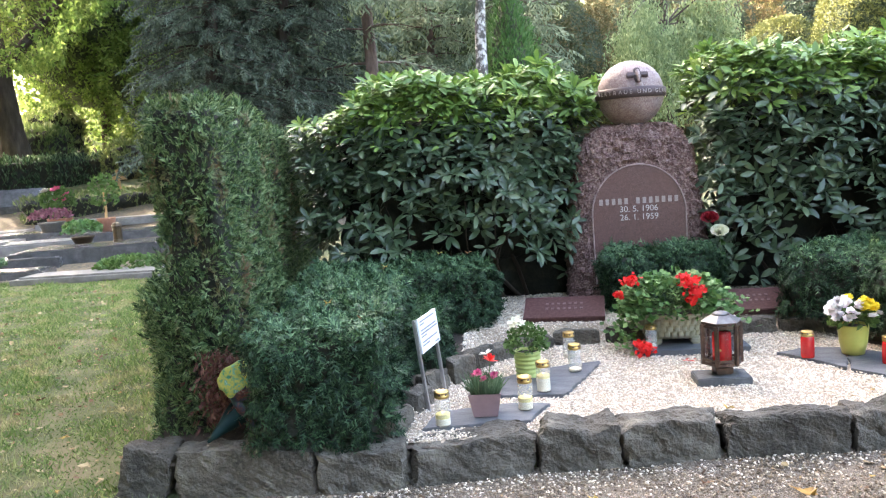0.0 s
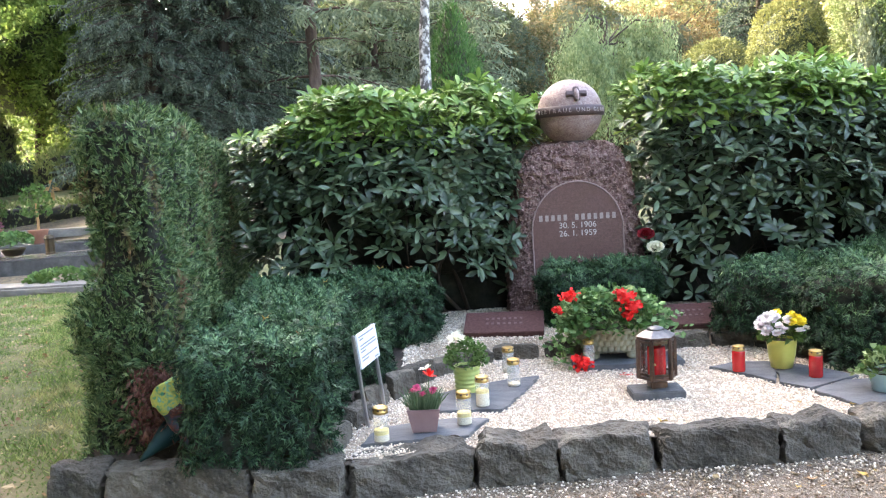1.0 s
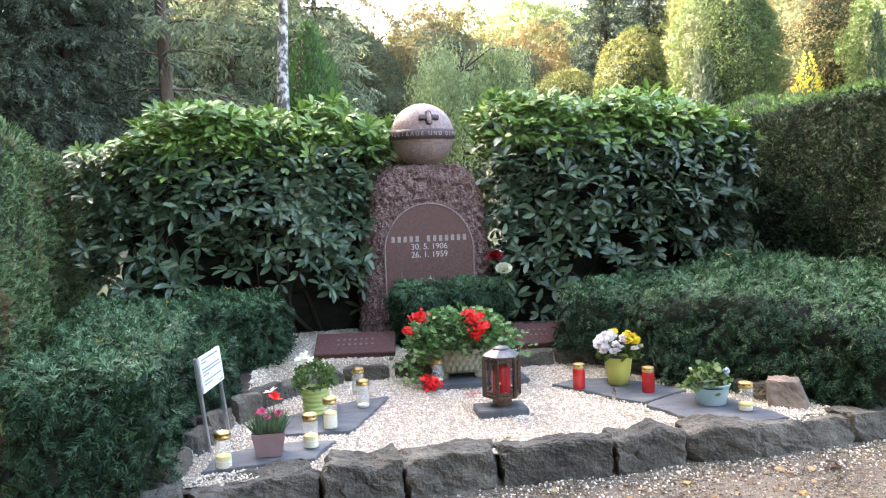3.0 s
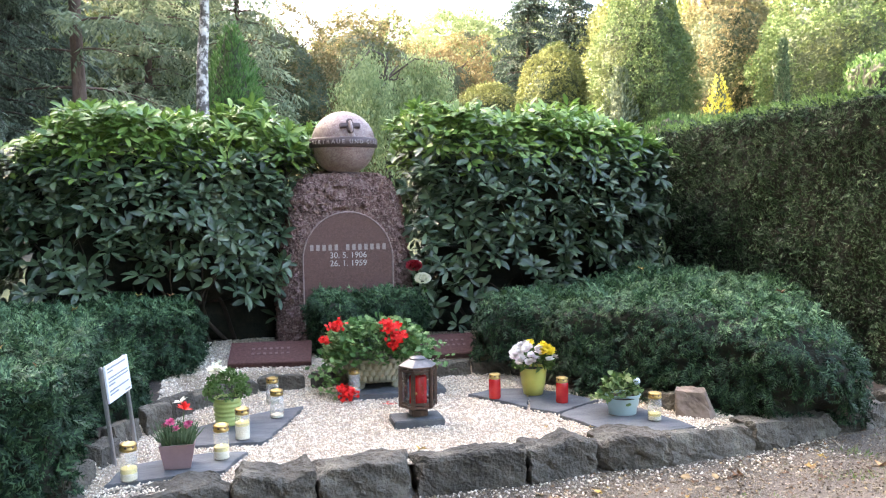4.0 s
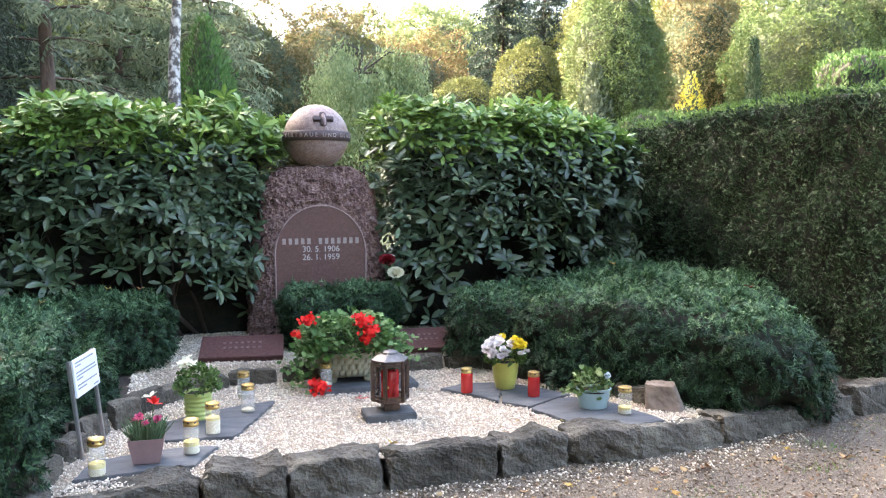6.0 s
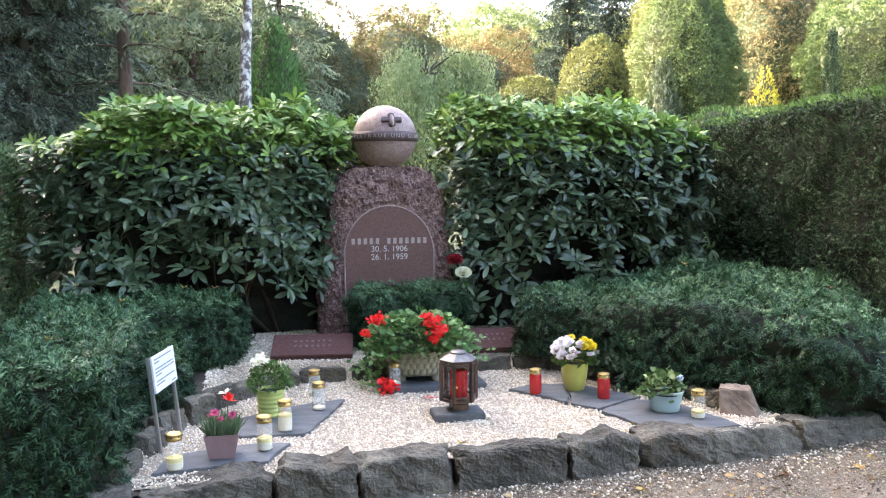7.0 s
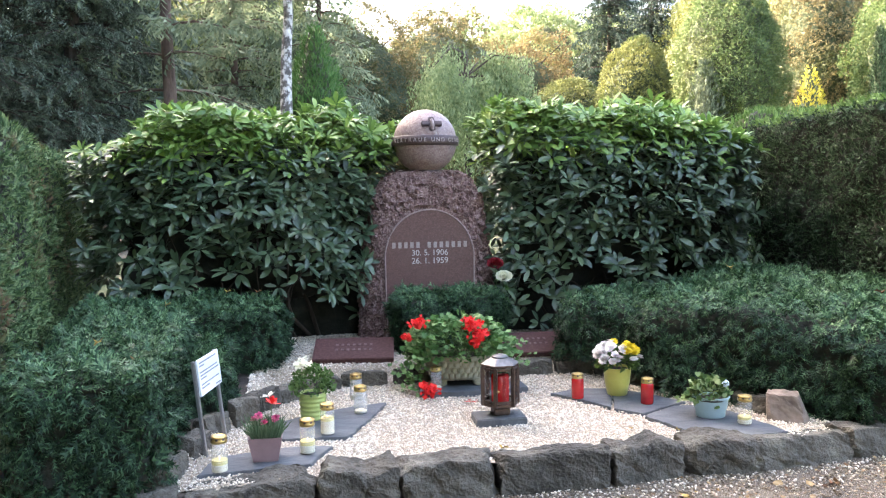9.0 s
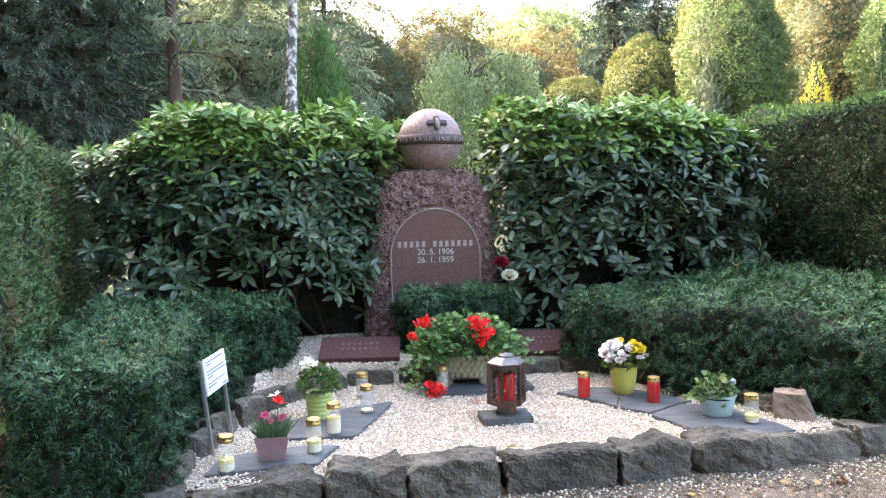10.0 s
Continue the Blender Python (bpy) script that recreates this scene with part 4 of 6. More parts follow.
def broadleaf(x, y, h, crown_r, crown_z, mat, seed, label, trunk_r=0.2, count=2600, leaf=0.3, bark=None, round_=0.5, lump=0.3, fill=0.55, name="tree", slim=0.5, base=None, dense=0.0, tilt=0.0):
    """Trunk, limbs and a crown of leaf tufts; crown_z is the crown's lower edge, round_ where it is widest."""
    r = np.random.default_rng(seed)
    zb = float(land(x, y)) if base is None else base
    t = thing(name, x, y, zb, 0, label, "tree")
    P, rad = bole(h * 0.85, trunk_r, trunk_r * 0.25, h * 0.006 if not tilt else 0.02, seed)
    P[:, 0] += tilt * np.clip(P[:, 2], 0, 99)
    under("trunk", mesh_of("trunk", *tube(P, rad, 10), bark or M_bark, True), t)
    for i in range(9):
        zf = r.uniform(crown_z / h, 0.8)
        k = np.interp(zf * h, P[:, 2], np.arange(9))
        a = P[int(k)]
        th = r.uniform(0, 2 * math.pi)
        e = np.array([math.cos(th) * crown_r * 0.75 + P[4][0], math.sin(th) * crown_r * 0.75, min(h * 0.95, a[2] + crown_r * r.uniform(0.3, 0.9))])
        under("limb", mesh_of("limb", *tube([a, a * 0.5 + e * 0.5 + np.array([0, 0, -0.15 * crown_r * 0.3]), e], [trunk_r * 0.4, trunk_r * 0.25, trunk_r * 0.08], 6), bark or M_bark, True), t)
    m = count
    d = unit(r.normal(size=(m, 3)))
    zf = (d[:, 2] + 1) / 2
    prof = np.where(zf < round_, np.sqrt(np.clip(1 - ((round_ - zf) / round_) ** 2, 0, 1)), np.sqrt(np.clip(1 - ((zf - round_) / (1 - round_)) ** 2, 0, 1)))
    th = np.arctan2(d[:, 1], d[:, 0])
    rr = crown_r * np.maximum(prof, 0.08) * (fill + (1 - fill) * r.random(m) ** 0.35)
    Q = np.stack([np.cos(th) * rr, np.sin(th) * rr, crown_z + zf * (h - crown_z)], 1)
    wob = lumps(Q, 3.2 / crown_r, seed) * lump + lumps(Q, 7.5 / crown_r, seed + 4) * lump * 0.5
    cen = np.array([0, 0, (h + crown_z) / 2])
    Q = cen + (Q - cen) * (1 + wob)[:, None]
    keep = lumps(Q, 9 / crown_r, seed + 8) > -0.62
    Q = Q[keep]
    m = len(Q)
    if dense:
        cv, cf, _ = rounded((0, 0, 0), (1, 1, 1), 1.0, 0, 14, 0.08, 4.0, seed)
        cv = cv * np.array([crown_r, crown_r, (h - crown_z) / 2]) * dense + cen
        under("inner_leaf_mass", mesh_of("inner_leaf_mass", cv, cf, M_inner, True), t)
    tv, tf = clump_shape(4, seed, slim)
    out = unit(Q - cen)
    R = frames_along(out * 0.3 + r.normal(0, 0.6, (m, 3)), 0.55 * r.normal(size=(m, 3)) + out, leaf * r.uniform(0.6, 1.3, m))
    ob = under("crown", scattered("crown", tv, tf, R, Q, mat), t)
    return t


def needle_spray(k=4):
    """A drooping twig hung with short side shoots."""
    V, F = [], []
    for i in range(k):
        y = i / k
        for s in (-1, 1):
            n = len(V)
            l = 0.36 * (1 - 0.5 * y)
            z = -0.25 * y * y
            V += [(0, y - 0.05, z), (s * l * 0.35, y + 0.16, z - 0.03), (s * l, y + 0.2, z - 0.22)]
            F += [(n, n + 1, n + 2)]
    return np.array(V), np.array(F)


def conifer(x, y, h, r_base, low, mat, seed, label, trunk_r=0.22, whorls=26, per=9, spray=0.55, droop=0.35, bark=None, airy=1.0, name="conifer"):
    r = np.random.default_rng(seed)
    zb = float(land(x, y))
    t = thing(name, x, y, zb, 0, label, "tree")
    P, rad = bole(h, trunk_r, 0.03, h * 0.002, seed)
    pieces = []
    under("trunk", mesh_of("trunk", *tube(P, rad, 10), bark or M_bark, True), t)
    T, D, S = [], [], []
    for w in range(whorls):
        zf = (w + r.uniform(-0.3, 0.3)) / whorls
        z = low + max(0.0, zf) * (h - low) * 0.98
        L0 = r_base * (1 - max(0.0, zf)) ** 0.8 + 0.15
        for b in range(per):
            th = r.uniform(0, 2 * math.pi)
            L = L0 * r.uniform(0.65, 1.1)
            e = np.array([math.cos(th), math.sin(th), 0])
            a = np.array([0, 0, z])
            steps = max(3, int(L / (spray * 0.42) * airy))
            pts = [a + e * L * f + np.array([0, 0, 1]) * (0.12 * L * f - droop * L * f * f) for f in np.linspace(0, 1, 5)]
            pieces.append(tube(pts, np.linspace(0.035, 0.008, 5) * (0.5 + L / 4), 4))
            for f in np.linspace(0.15, 1, steps):
                p = a + e * L * f + np.array([0, 0, 1]) * (0.12 * L * f - droop * L * f * f)
                for _ in range(2):
                    sd = r.normal(0, 0.5, 3)
                    T.append(p + r.normal(0, 0.06, 3))
                    D.append(e * 0.8 + sd + np.array([0, 0, -0.45]))
                    S.append(spray * r.uniform(0.6, 1.2))
    under("branch_mass", mesh_of("branch_mass", *joined(pieces), bark or M_bark, True), t)["kind"] = "stuff"
    T, D, S = np.array(T), np.array(D), np.array(S)
    under("crown", scattered("crown", *needle_spray(), frames_along(D, np.array([[0, 0, 1.0]]) + r.normal(0, 0.3, (len(T), 3)), S), T, mat), t)
    return t


def cone_tree(x, y, h, r0, mat, seed, label, count=2600, leaf=0.2, power=0.75, name="cypress", base=None):
    """A narrow evergreen cone, leafy to the ground."""
    r = np.random.default_rng(seed)
    zb = float(land(x, y)) if base is None else base
    t = thing(name, x, y, zb, 0, label, "tree")
    P, rad = bole(h * 0.9, r0 * 0.14, 0.02, 0.0, seed)
    under("trunk", mesh_of("trunk", *tube(P, rad, 8), M_bark, True), t)
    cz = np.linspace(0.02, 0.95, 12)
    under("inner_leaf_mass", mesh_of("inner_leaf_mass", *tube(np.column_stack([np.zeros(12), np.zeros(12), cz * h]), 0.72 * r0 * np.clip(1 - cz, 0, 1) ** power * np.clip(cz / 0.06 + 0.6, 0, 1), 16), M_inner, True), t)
    zf = 1 - np.sqrt(r.random(count)) if power > 0.6 else r.random(count)
    th = r.uniform(0, 2 * math.pi, count)
    prof = r0 * np.clip(1 - zf, 0, 1) ** power * np.clip(zf / 0.06 + 0.6, 0, 1)
    rr = prof * (1 + 0.12 * np.sin(th * 5 + zf * 9) + r.normal(0, 0.09, count)) * (0.8 + 0.2 * r.random(count))
    Q = np.stack([np.cos(th) * rr, np.sin(th) * rr, zf * h], 1)
    out = np.stack([np.cos(th), np.sin(th), np.full(count, 0.2)], 1)
    R = frames_along(out * 0.5 + np.array([0, 0, 0.9]) + r.normal(0, 0.25, (count, 3)), out + r.normal(0, 0.5, (count, 3)), leaf * r.uniform(0.6, 1.3, count))
    under("crown", scattered("crown", *thuja_shape(), R, Q, mat), t)
    return t


def weeping(x, y, h, r0, mat, seed, label, strands=900):
    r = np.random.default_rng(seed)
    zb = float(land(x, y))
    t = thing("weeping_birch", x, y, zb, 0, label, "tree")
    P, rad = bole(h * 0.9, 0.14, 0.05, 0.05, seed)
    under("trunk", mesh_of("trunk", *tube(P, rad, 8), M_bark, True), t)
    ends = []
    for i in range(16):
        th = r.uniform(0, 2 * math.pi)
        L = r0 * r.uniform(0.3, 1.0)
        a = P[int(r.integers(5, 9))]
        e = np.array([math.cos(th) * L, math.sin(th) * L, h * r.uniform(0.78, 1.0) - 0.22 * L])
        mid = (a + e) / 2 + np.array([0, 0, 0.35])
        under("limb", mesh_of("limb", *tube([a, mid, e], [0.032, 0.022, 0.01], 6), M_bark, True), t)
        ends += [(mid * (1 - f) + e * f) for f in (0.0, 0.25, 0.5, 0.75, 1.0)]
    ends = np.array(ends)
    T, D = [], []
    for i in range(strands):
        p = ends[int(r.integers(len(ends)))] + r.normal(0, 0.16, 3) * np.array([1, 1, 0.6])
        L = min(p[2] - 0.8, r.uniform(0.8, 2.6))
        drift = r.normal(0, 0.12, 2)
        for f in np.linspace(0, 1, int(L / 0.09)):
            T.append(p + np.array([drift[0] * f * L, drift[1] * f * L, -f * L]) + r.normal(0, 0.03, 3))
            D.append(np.array([r.normal(0, 0.5), r.normal(0, 0.5), -1]))
    T, D = np.array(T), np.array(D)
    tv = np.array([(0, 0, 0), (0.2, 0.45, 0.05), (0, 1, 0), (-0.2, 0.45, 0.05)])
    under("crown", scattered("crown", tv, np.array([[0, 1, 2, 3]]), frames_along(D, r.normal(size=(len(T), 3)), r.uniform(0.08, 0.14, len(T))), T, mat), t, "hanging twigs of small pale leaves")
    return t


L_plane = leafmat("plane_leaves", [(0.085, 0.15, 0.035), (0.155, 0.24, 0.06), (0.25, 0.34, 0.1)], glow=0.48)
L_dark = leafmat("spruce_needles", [(0.042, 0.06, 0.042), (0.09, 0.118, 0.082), (0.155, 0.19, 0.132)], rough=0.65, glow=0.15)
L_larch = leafmat("larch_needles", [(0.12, 0.152, 0.095), (0.185, 0.228, 0.138), (0.27, 0.305, 0.185)], rough=0.6, glow=0.4)
L_green = leafmat("green_leaves", [(0.09, 0.13, 0.048), (0.15, 0.2, 0.075), (0.235, 0.27, 0.105)], (0.19, 0.16, 0.07), 0.35, 0.52, glow=0.35)
L_brown = leafmat("browning_leaves", [(0.07, 0.075, 0.03), (0.12, 0.105, 0.046), (0.19, 0.145, 0.065)], (0.075, 0.1, 0.036), 0.4, 0.5, glow=0.35)
L_orange = leafmat("orange_leaves", [(0.085, 0.067, 0.03), (0.14, 0.105, 0.043), (0.21, 0.16, 0.07)], (0.13, 0.16, 0.05), 0.4, 0.55, glow=0.35)
L_yellow = leafmat("yellowing_leaves", [(0.1, 0.115, 0.036), (0.15, 0.16, 0.05), (0.22, 0.225, 0.075)], (0.06, 0.09, 0.028), 0.5, 0.5, glow=0.25)
L_lime = leafmat("lime_leaves", [(0.052, 0.088, 0.03), (0.09, 0.135, 0.045), (0.145, 0.185, 0.065)], (0.1, 0.1, 0.04), 0.4, 0.55, glow=0.25)
L_tan = leafmat("tan_leaves", [(0.1, 0.09, 0.042), (0.16, 0.135, 0.063), (0.24, 0.195, 0.095)], (0.06, 0.085, 0.03), 0.45, 0.52, glow=0.25)
L_cyp = leafmat("cypress_sprays", [(0.042, 0.11, 0.03), (0.088, 0.18, 0.052), (0.15, 0.26, 0.085)], glow=0.2)
L_gold = leafmat("golden_sprays", [(0.35, 0.32, 0.04), (0.52, 0.46, 0.06), (0.66, 0.58, 0.1)], glow=0.3)
L_weep = leafmat("weeping_leaves", [(0.13, 0.18, 0.08), (0.2, 0.26, 0.12), (0.29, 0.34, 0.17)], (0.2, 0.2, 0.06), 0.8, 0.6, glow=0.4)
# Brighter copy of the lime leaves, with sunlight put into the colour.
L_sunlit = leafmat("sunlit_lime_leaves", [(0.085, 0.145, 0.03), (0.16, 0.235, 0.055), (0.25, 0.33, 0.09)], (0.08, 0.12, 0.04), 0.5, 0.53, glow=0.45)
L_hill = leafmat("hill_spruce_needles", [(0.02, 0.034, 0.026), (0.04, 0.062, 0.045), (0.07, 0.095, 0.066)], rough=0.6, glow=0.15)
L_far = leafmat("far_leaves", [(0.1, 0.15, 0.06), (0.16, 0.21, 0.09), (0.22, 0.25, 0.12)], (0.24, 0.22, 0.1), 0.08, 0.5, glow=0.35)

broadleaf(-26.1, 23.2, 22, 8.6, 5.4, L_plane, 31, "old plane tree with thick trunk and sunlit leaves", 0.62, 22000, 0.24, lump=0.25, fill=0.5, dense=0.5, tilt=-0.1)
conifer(-11.7, 14.5, 17, 2.5, 2.2, L_dark, 32, "tall dark spruce with drooping branches", 0.28, 44, 14, 0.32)
conifer(-10.0, 15.6, 18, 2.1, 2.4, L_dark, 33, "tall dark spruce with drooping branches", 0.28, 44, 14, 0.32)
conifer(-10.7, 19.5, 17, 2.6, 2.2, L_dark, 34, "dark spruce standing in the row", 0.24, 30, 10, 0.75)
conifer(-13.2, 21.0, 18, 2.6, 3.0, L_dark, 46, "tall dark spruce behind the lawn", 0.28, 30, 10, 0.8)
conifer(-7.65, 16.0, 17, 2.7, 4.4, L_larch, 35, "slim larch with straight bare trunk and feathery branches", 0.22, 14, 4, 0.6, 0.25, M_bark_red, 0.8, "larch")
conifer(-8.6, 27.0, 16, 3.0, 1.2, L_larch, 36, "feathery grey-green larch with drooping twigs", 0.2, 24, 8, 0.7, 0.25, M_bark_red, 1.0, "larch")
conifer(-4.9, 26.5, 14, 2.6, 1.0, L_larch, 37, "feathery grey-green larch with drooping twigs", 0.2, 22, 8, 0.7, 0.25, M_bark_red, 1.0, "larch")
broadleaf(-4.65, 17.4, 13, 2.4, 8.2, L_green, 38, "birch with white peeling bark marked black", 0.24, 1500, 0.28, M_birch, fill=0.3, name="birch")
cone_tree(-4.22, 20.2, 7.0, 1.95, L_cyp, 39, "narrow bright green cone-shaped cypress", 16000, 0.17, 0.72)
weeping(0.75, 16.0, 5.1, 2.9, L_weep, 40, "weeping birch with hanging pale green twigs", 1700)
broadleaf(-5.2, 36, 10.0, 4.0, 1.0, L_brown, 41, "browning broadleaf tree in the wood edge", 0.25, 13000, 0.17, lump=0.35, fill=0.75, dense=0.84)
broadleaf(-0.6, 42, 10.6, 4.3, 1.0, L_brown, 42, "browning broadleaf tree in the wood edge", 0.25, 13000, 0.18, lump=0.35, fill=0.75, dense=0.84)
broadleaf(-9.8, 34, 11.5, 4.0, 1.0, L_green, 43, "green broadleaf tree in the wood edge", 0.25, 9000, 0.19, lump=0.35, fill=0.75, dense=0.84)
broadleaf(4.6, 46, 8.6, 3.6, 0.5, L_orange, 44, "orange-tinted autumn tree on the slope", 0.22, 9000, 0.18, fill=0.7, dense=0.72)
broadleaf(1.6, 33, 6.2, 2.6, 0.5, L_brown, 45, "low browning tree behind the weeping birch", 0.18, 6000, 0.16, fill=0.7, dense=0.7)
broadleaf(6.0, 33.5, 5.4, 2.2, 0.3, L_yellow, 47, "rounded yellow-green hornbeam in the row", 0.16, 8000, 0.13, round_=0.4, lump=0.1, dense=0.82)
broadleaf(8.4, 30.0, 6.7, 1.75, 0.3, L_yellow, 48, "egg-shaped hornbeam turning yellow", 0.16, 11500, 0.11, round_=0.42, lump=0.1, fill=0.75, dense=0.8)
broadleaf(11.3, 26.5, 8.0, 2.1, 0.3, L_lime, 49, "tall egg-shaped hornbeam, green and yellow", 0.18, 18000, 0.11, round_=0.42, lump=0.12, fill=0.75, dense=0.8)
cone_tree(10.0, 25.2, 4.7, 0.95, L_dark, 50, "dark grey-green conifer beside the hornbeams", 2000, 0.22, 0.45, "conifer")
broadleaf(16.6, 30.5, 8.8, 2.5, 0.3, L_tan, 51, "tall egg-shaped hornbeam turning tan", 0.18, 15500, 0.12, round_=0.45, lump=0.12, fill=0.75, dense=0.8)
broadleaf(18.6, 25.0, 7.9, 3.0, 0.3, L_lime, 52, "broad light green tree beside the hornbeams", 0.2, 16500, 0.13, lump=0.16, fill=0.75, dense=0.76)
broadleaf(23.5, 26.0, 11.0, 3.4, 0.3, L_lime, 53, "broad light green tree beside the hornbeams", 0.2, 11000, 0.16, lump=0.16, dense=0.8)
broadleaf(13.8, 36.0, 10.0, 2.6, 0.3, L_yellow, 54, "yellow hornbeam in the second row", 0.18, 7000, 0.17, round_=0.42, lump=0.12, dense=0.8)
cone_tree(11.0, 18.3, 3.4, 0.8, L_gold, 55, "small golden yellow cypress", 3500, 0.12, 0.7, "golden_cypress")
cone_tree(9.83, 12.0, 3.6, 0.23, M_thuja_dark, 56, "slim dark juniper column", 2600, 0.1, 0.4, "juniper")
conifer(12.0, 55, 15, 4.2, 0.5, L_hill, 57, "dark spruce on the hillside", 0.25, 24, 11, 0.9)
conifer(16.0, 58, 15, 4.2, 0.5, L_hill, 58, "dark spruce on the hillside", 0.25, 24, 11, 0.9)
broadleaf(8.0, 62, 11, 4.5, 0.5, L_far, 59, "pale green tree on the wooded hill", 0.25, 7000, 0.26, fill=0.7, dense=0.72)
for i, (x, y, h, r0, mt) in enumerate([(-24, 32, 9, 4.5, L_plane), (-30, 40, 11, 5, L_lime), (-17, 38, 10, 4.5, L_plane), (-21, 48, 13, 5, L_lime), (-13, 44, 14, 5, L_green), (-46, 30, 8, 4, L_plane),
                                       (-15, 30, 9, 4, L_green), (22, 42, 13, 4.5, L_yellow), (30, 36, 12, 4.5, L_lime), (28, 50, 13, 5, L_tan), (20, 55, 12, 4.5, L_yellow), (34, 24, 11, 4.5, L_lime)]):
    broadleaf(x, y, h, r0, 0.6, mt, 70 + i, "leafy tree at the edge of the wood", 0.25, 3600, 0.3, fill=0.65, dense=0.66)


def far_wood():
    """The wooded hill: many small crowns run together."""
    r = np.random.default_rng(77)
    V, T, R = [], [], []
    for i in range(110):
        x, y = r.uniform(-70, 75), r.uniform(66, 105)
        h, rc = r.uniform(8, 12), r.uniform(3.0, 5.0)
        m = 300
        d = unit(r.normal(size=(m, 3)))
        q = d * np.array([rc, rc, h * 0.5]) * (0.7 + 0.3 * r.random((m, 1))) + np.array([x, y, float(land(x, y)) + h * 0.5])
        T.append(q)
        R.append(frames_along(d + r.normal(0, 0.5, (m, 3)), r.normal(size=(m, 3)), r.uniform(0.4, 0.8, m)))
    tagged(under("far_wood", scattered("far_wood", *clump_shape(4, 9, 0.8), np.concatenate(R), np.concatenate(T), L_far)), "wooded hillside of pale green and yellow trees", "wood", kind="stuff")


broadleaf(-27.5, 31.5, 17, 6.5, 1.2, L_sunlit, 130, "sunlit yellow-green tree behind the lawn", 0.3, 14000, 0.24, lump=0.3, fill=0.6, dense=0.74)
broadleaf(-21.5, 30.5, 9, 3.6, 1.0, L_sunlit, 131, "sunlit yellow-green tree behind the lawn", 0.2, 6000, 0.2, lump=0.3, fill=0.6, dense=0.74)
far_wood()
# Unseen trees, added to block sun and sky light from the left.
for x, y, h, sd in ((-14.0, -0.8, 22, 95), (-12.5, -7.0, 21, 96), (-24.5, 11.0, 26, 98)):
    shade = broadleaf(x, y, h, 5.6, 2.6, L_green, sd, "unseen tall tree, added to shade the grave", 0.4, 1500, 0.95, fill=0.4, lump=0.15, dense=0.8)
for x, y in ((-28, 8.5), (-11.5, -13.5), (-31, 17)):
    copy_thing(shade, pose(x, y, float(land(x, y)), 0, 0, 50))
# More unseen trees behind the camera, added to cut light from the front.
screen = broadleaf(0, -19, 15, 4.2, 0.4, L_green, 120, "unseen leafy tree, added to screen off front skylight", 0.35, 900, 1.0, fill=0.3, dense=0.7)
for i, (x, y) in enumerate(((-8, -17), (-15, -13), (-4, -21), (16, -22))):
    copy_thing(screen, pose(x, y, float(land(x, y)), 0, 0, 67 * i))
hedge("thuja_hedge", [((15.6, 13.0, 2.85), (3.6, 0.8, 1.75), 0.5, 8), ((9.6, 13.5, 2.0), (2.6, 0.5, 1.2), 0.5, 5)], 26000, thuja_shape, 0.13, M_thuja_far, "light green hedge on the bank behind", "hedge", 0.8, 0.7, 0.1, (9, 11, 1.0))

# ---- slates and slabs on the gravel ----
for key, outline in SLATES.items():
    c = np.mean(outline, axis=0)
    t = thing("slate_slab", c[0], c[1], -0.008, 0, "thin dark grey slate slab lying in the gravel", "slab", "slates on the gravel")
    fine = []
    r = random.Random(ord(key))
    for (ax, ay), (bx, by) in zip(outline, outline[1:] + outline[:1]):
        L = math.hypot(bx - ax, by - ay)
        k = max(2, int(L / 0.05))
        for i in range(k):
            f = i / k
            fine.append((ax + (bx - ax) * f - c[0] + r.uniform(-0.008, 0.008), ay + (by - ay) * f - c[1] + r.uniform(-0.008, 0.008)))
    part("slab", prism(fine, 0, 0.026, 0.003), M_slate, t)
SLATE_TOP = 0.018

M_glass = glassmat("clear_plastic", (0.7, 0.68, 0.62), 0.16, 0.12)
M_milky = glassmat("milky_plastic", (0.62, 0.6, 0.56), 0.24, 0.3)
M_redjar = nmat("red_plastic", [(0.42, 0.012, 0.014), (0.55, 0.02, 0.02)], 12, 0.25, 0.0, coat=0.3)
M_wax = nmat("candle_wax", [(0.78, 0.7, 0.48), (0.85, 0.8, 0.62)], 20, 0.5, 0.05)
M_oil = nmat("yellow_wax", [(0.8, 0.66, 0.2), (0.85, 0.74, 0.3)], 20, 0.3, 0.0)
M_gold = nmat("gold_lid", [(0.45, 0.3, 0.1), (0.62, 0.44, 0.17)], 30, 0.3, 0.1, 90, metal=0.9)
M_flame = bpy.data.materials.new("flame")
M_flame.use_nodes = True
_b = M_flame.node_tree.nodes["Principled BSDF"]
_b.inputs["Emission Color"].default_value = (1.0, 0.72, 0.35, 1)
_b.inputs["Emission Strength"].default_value = 1.6


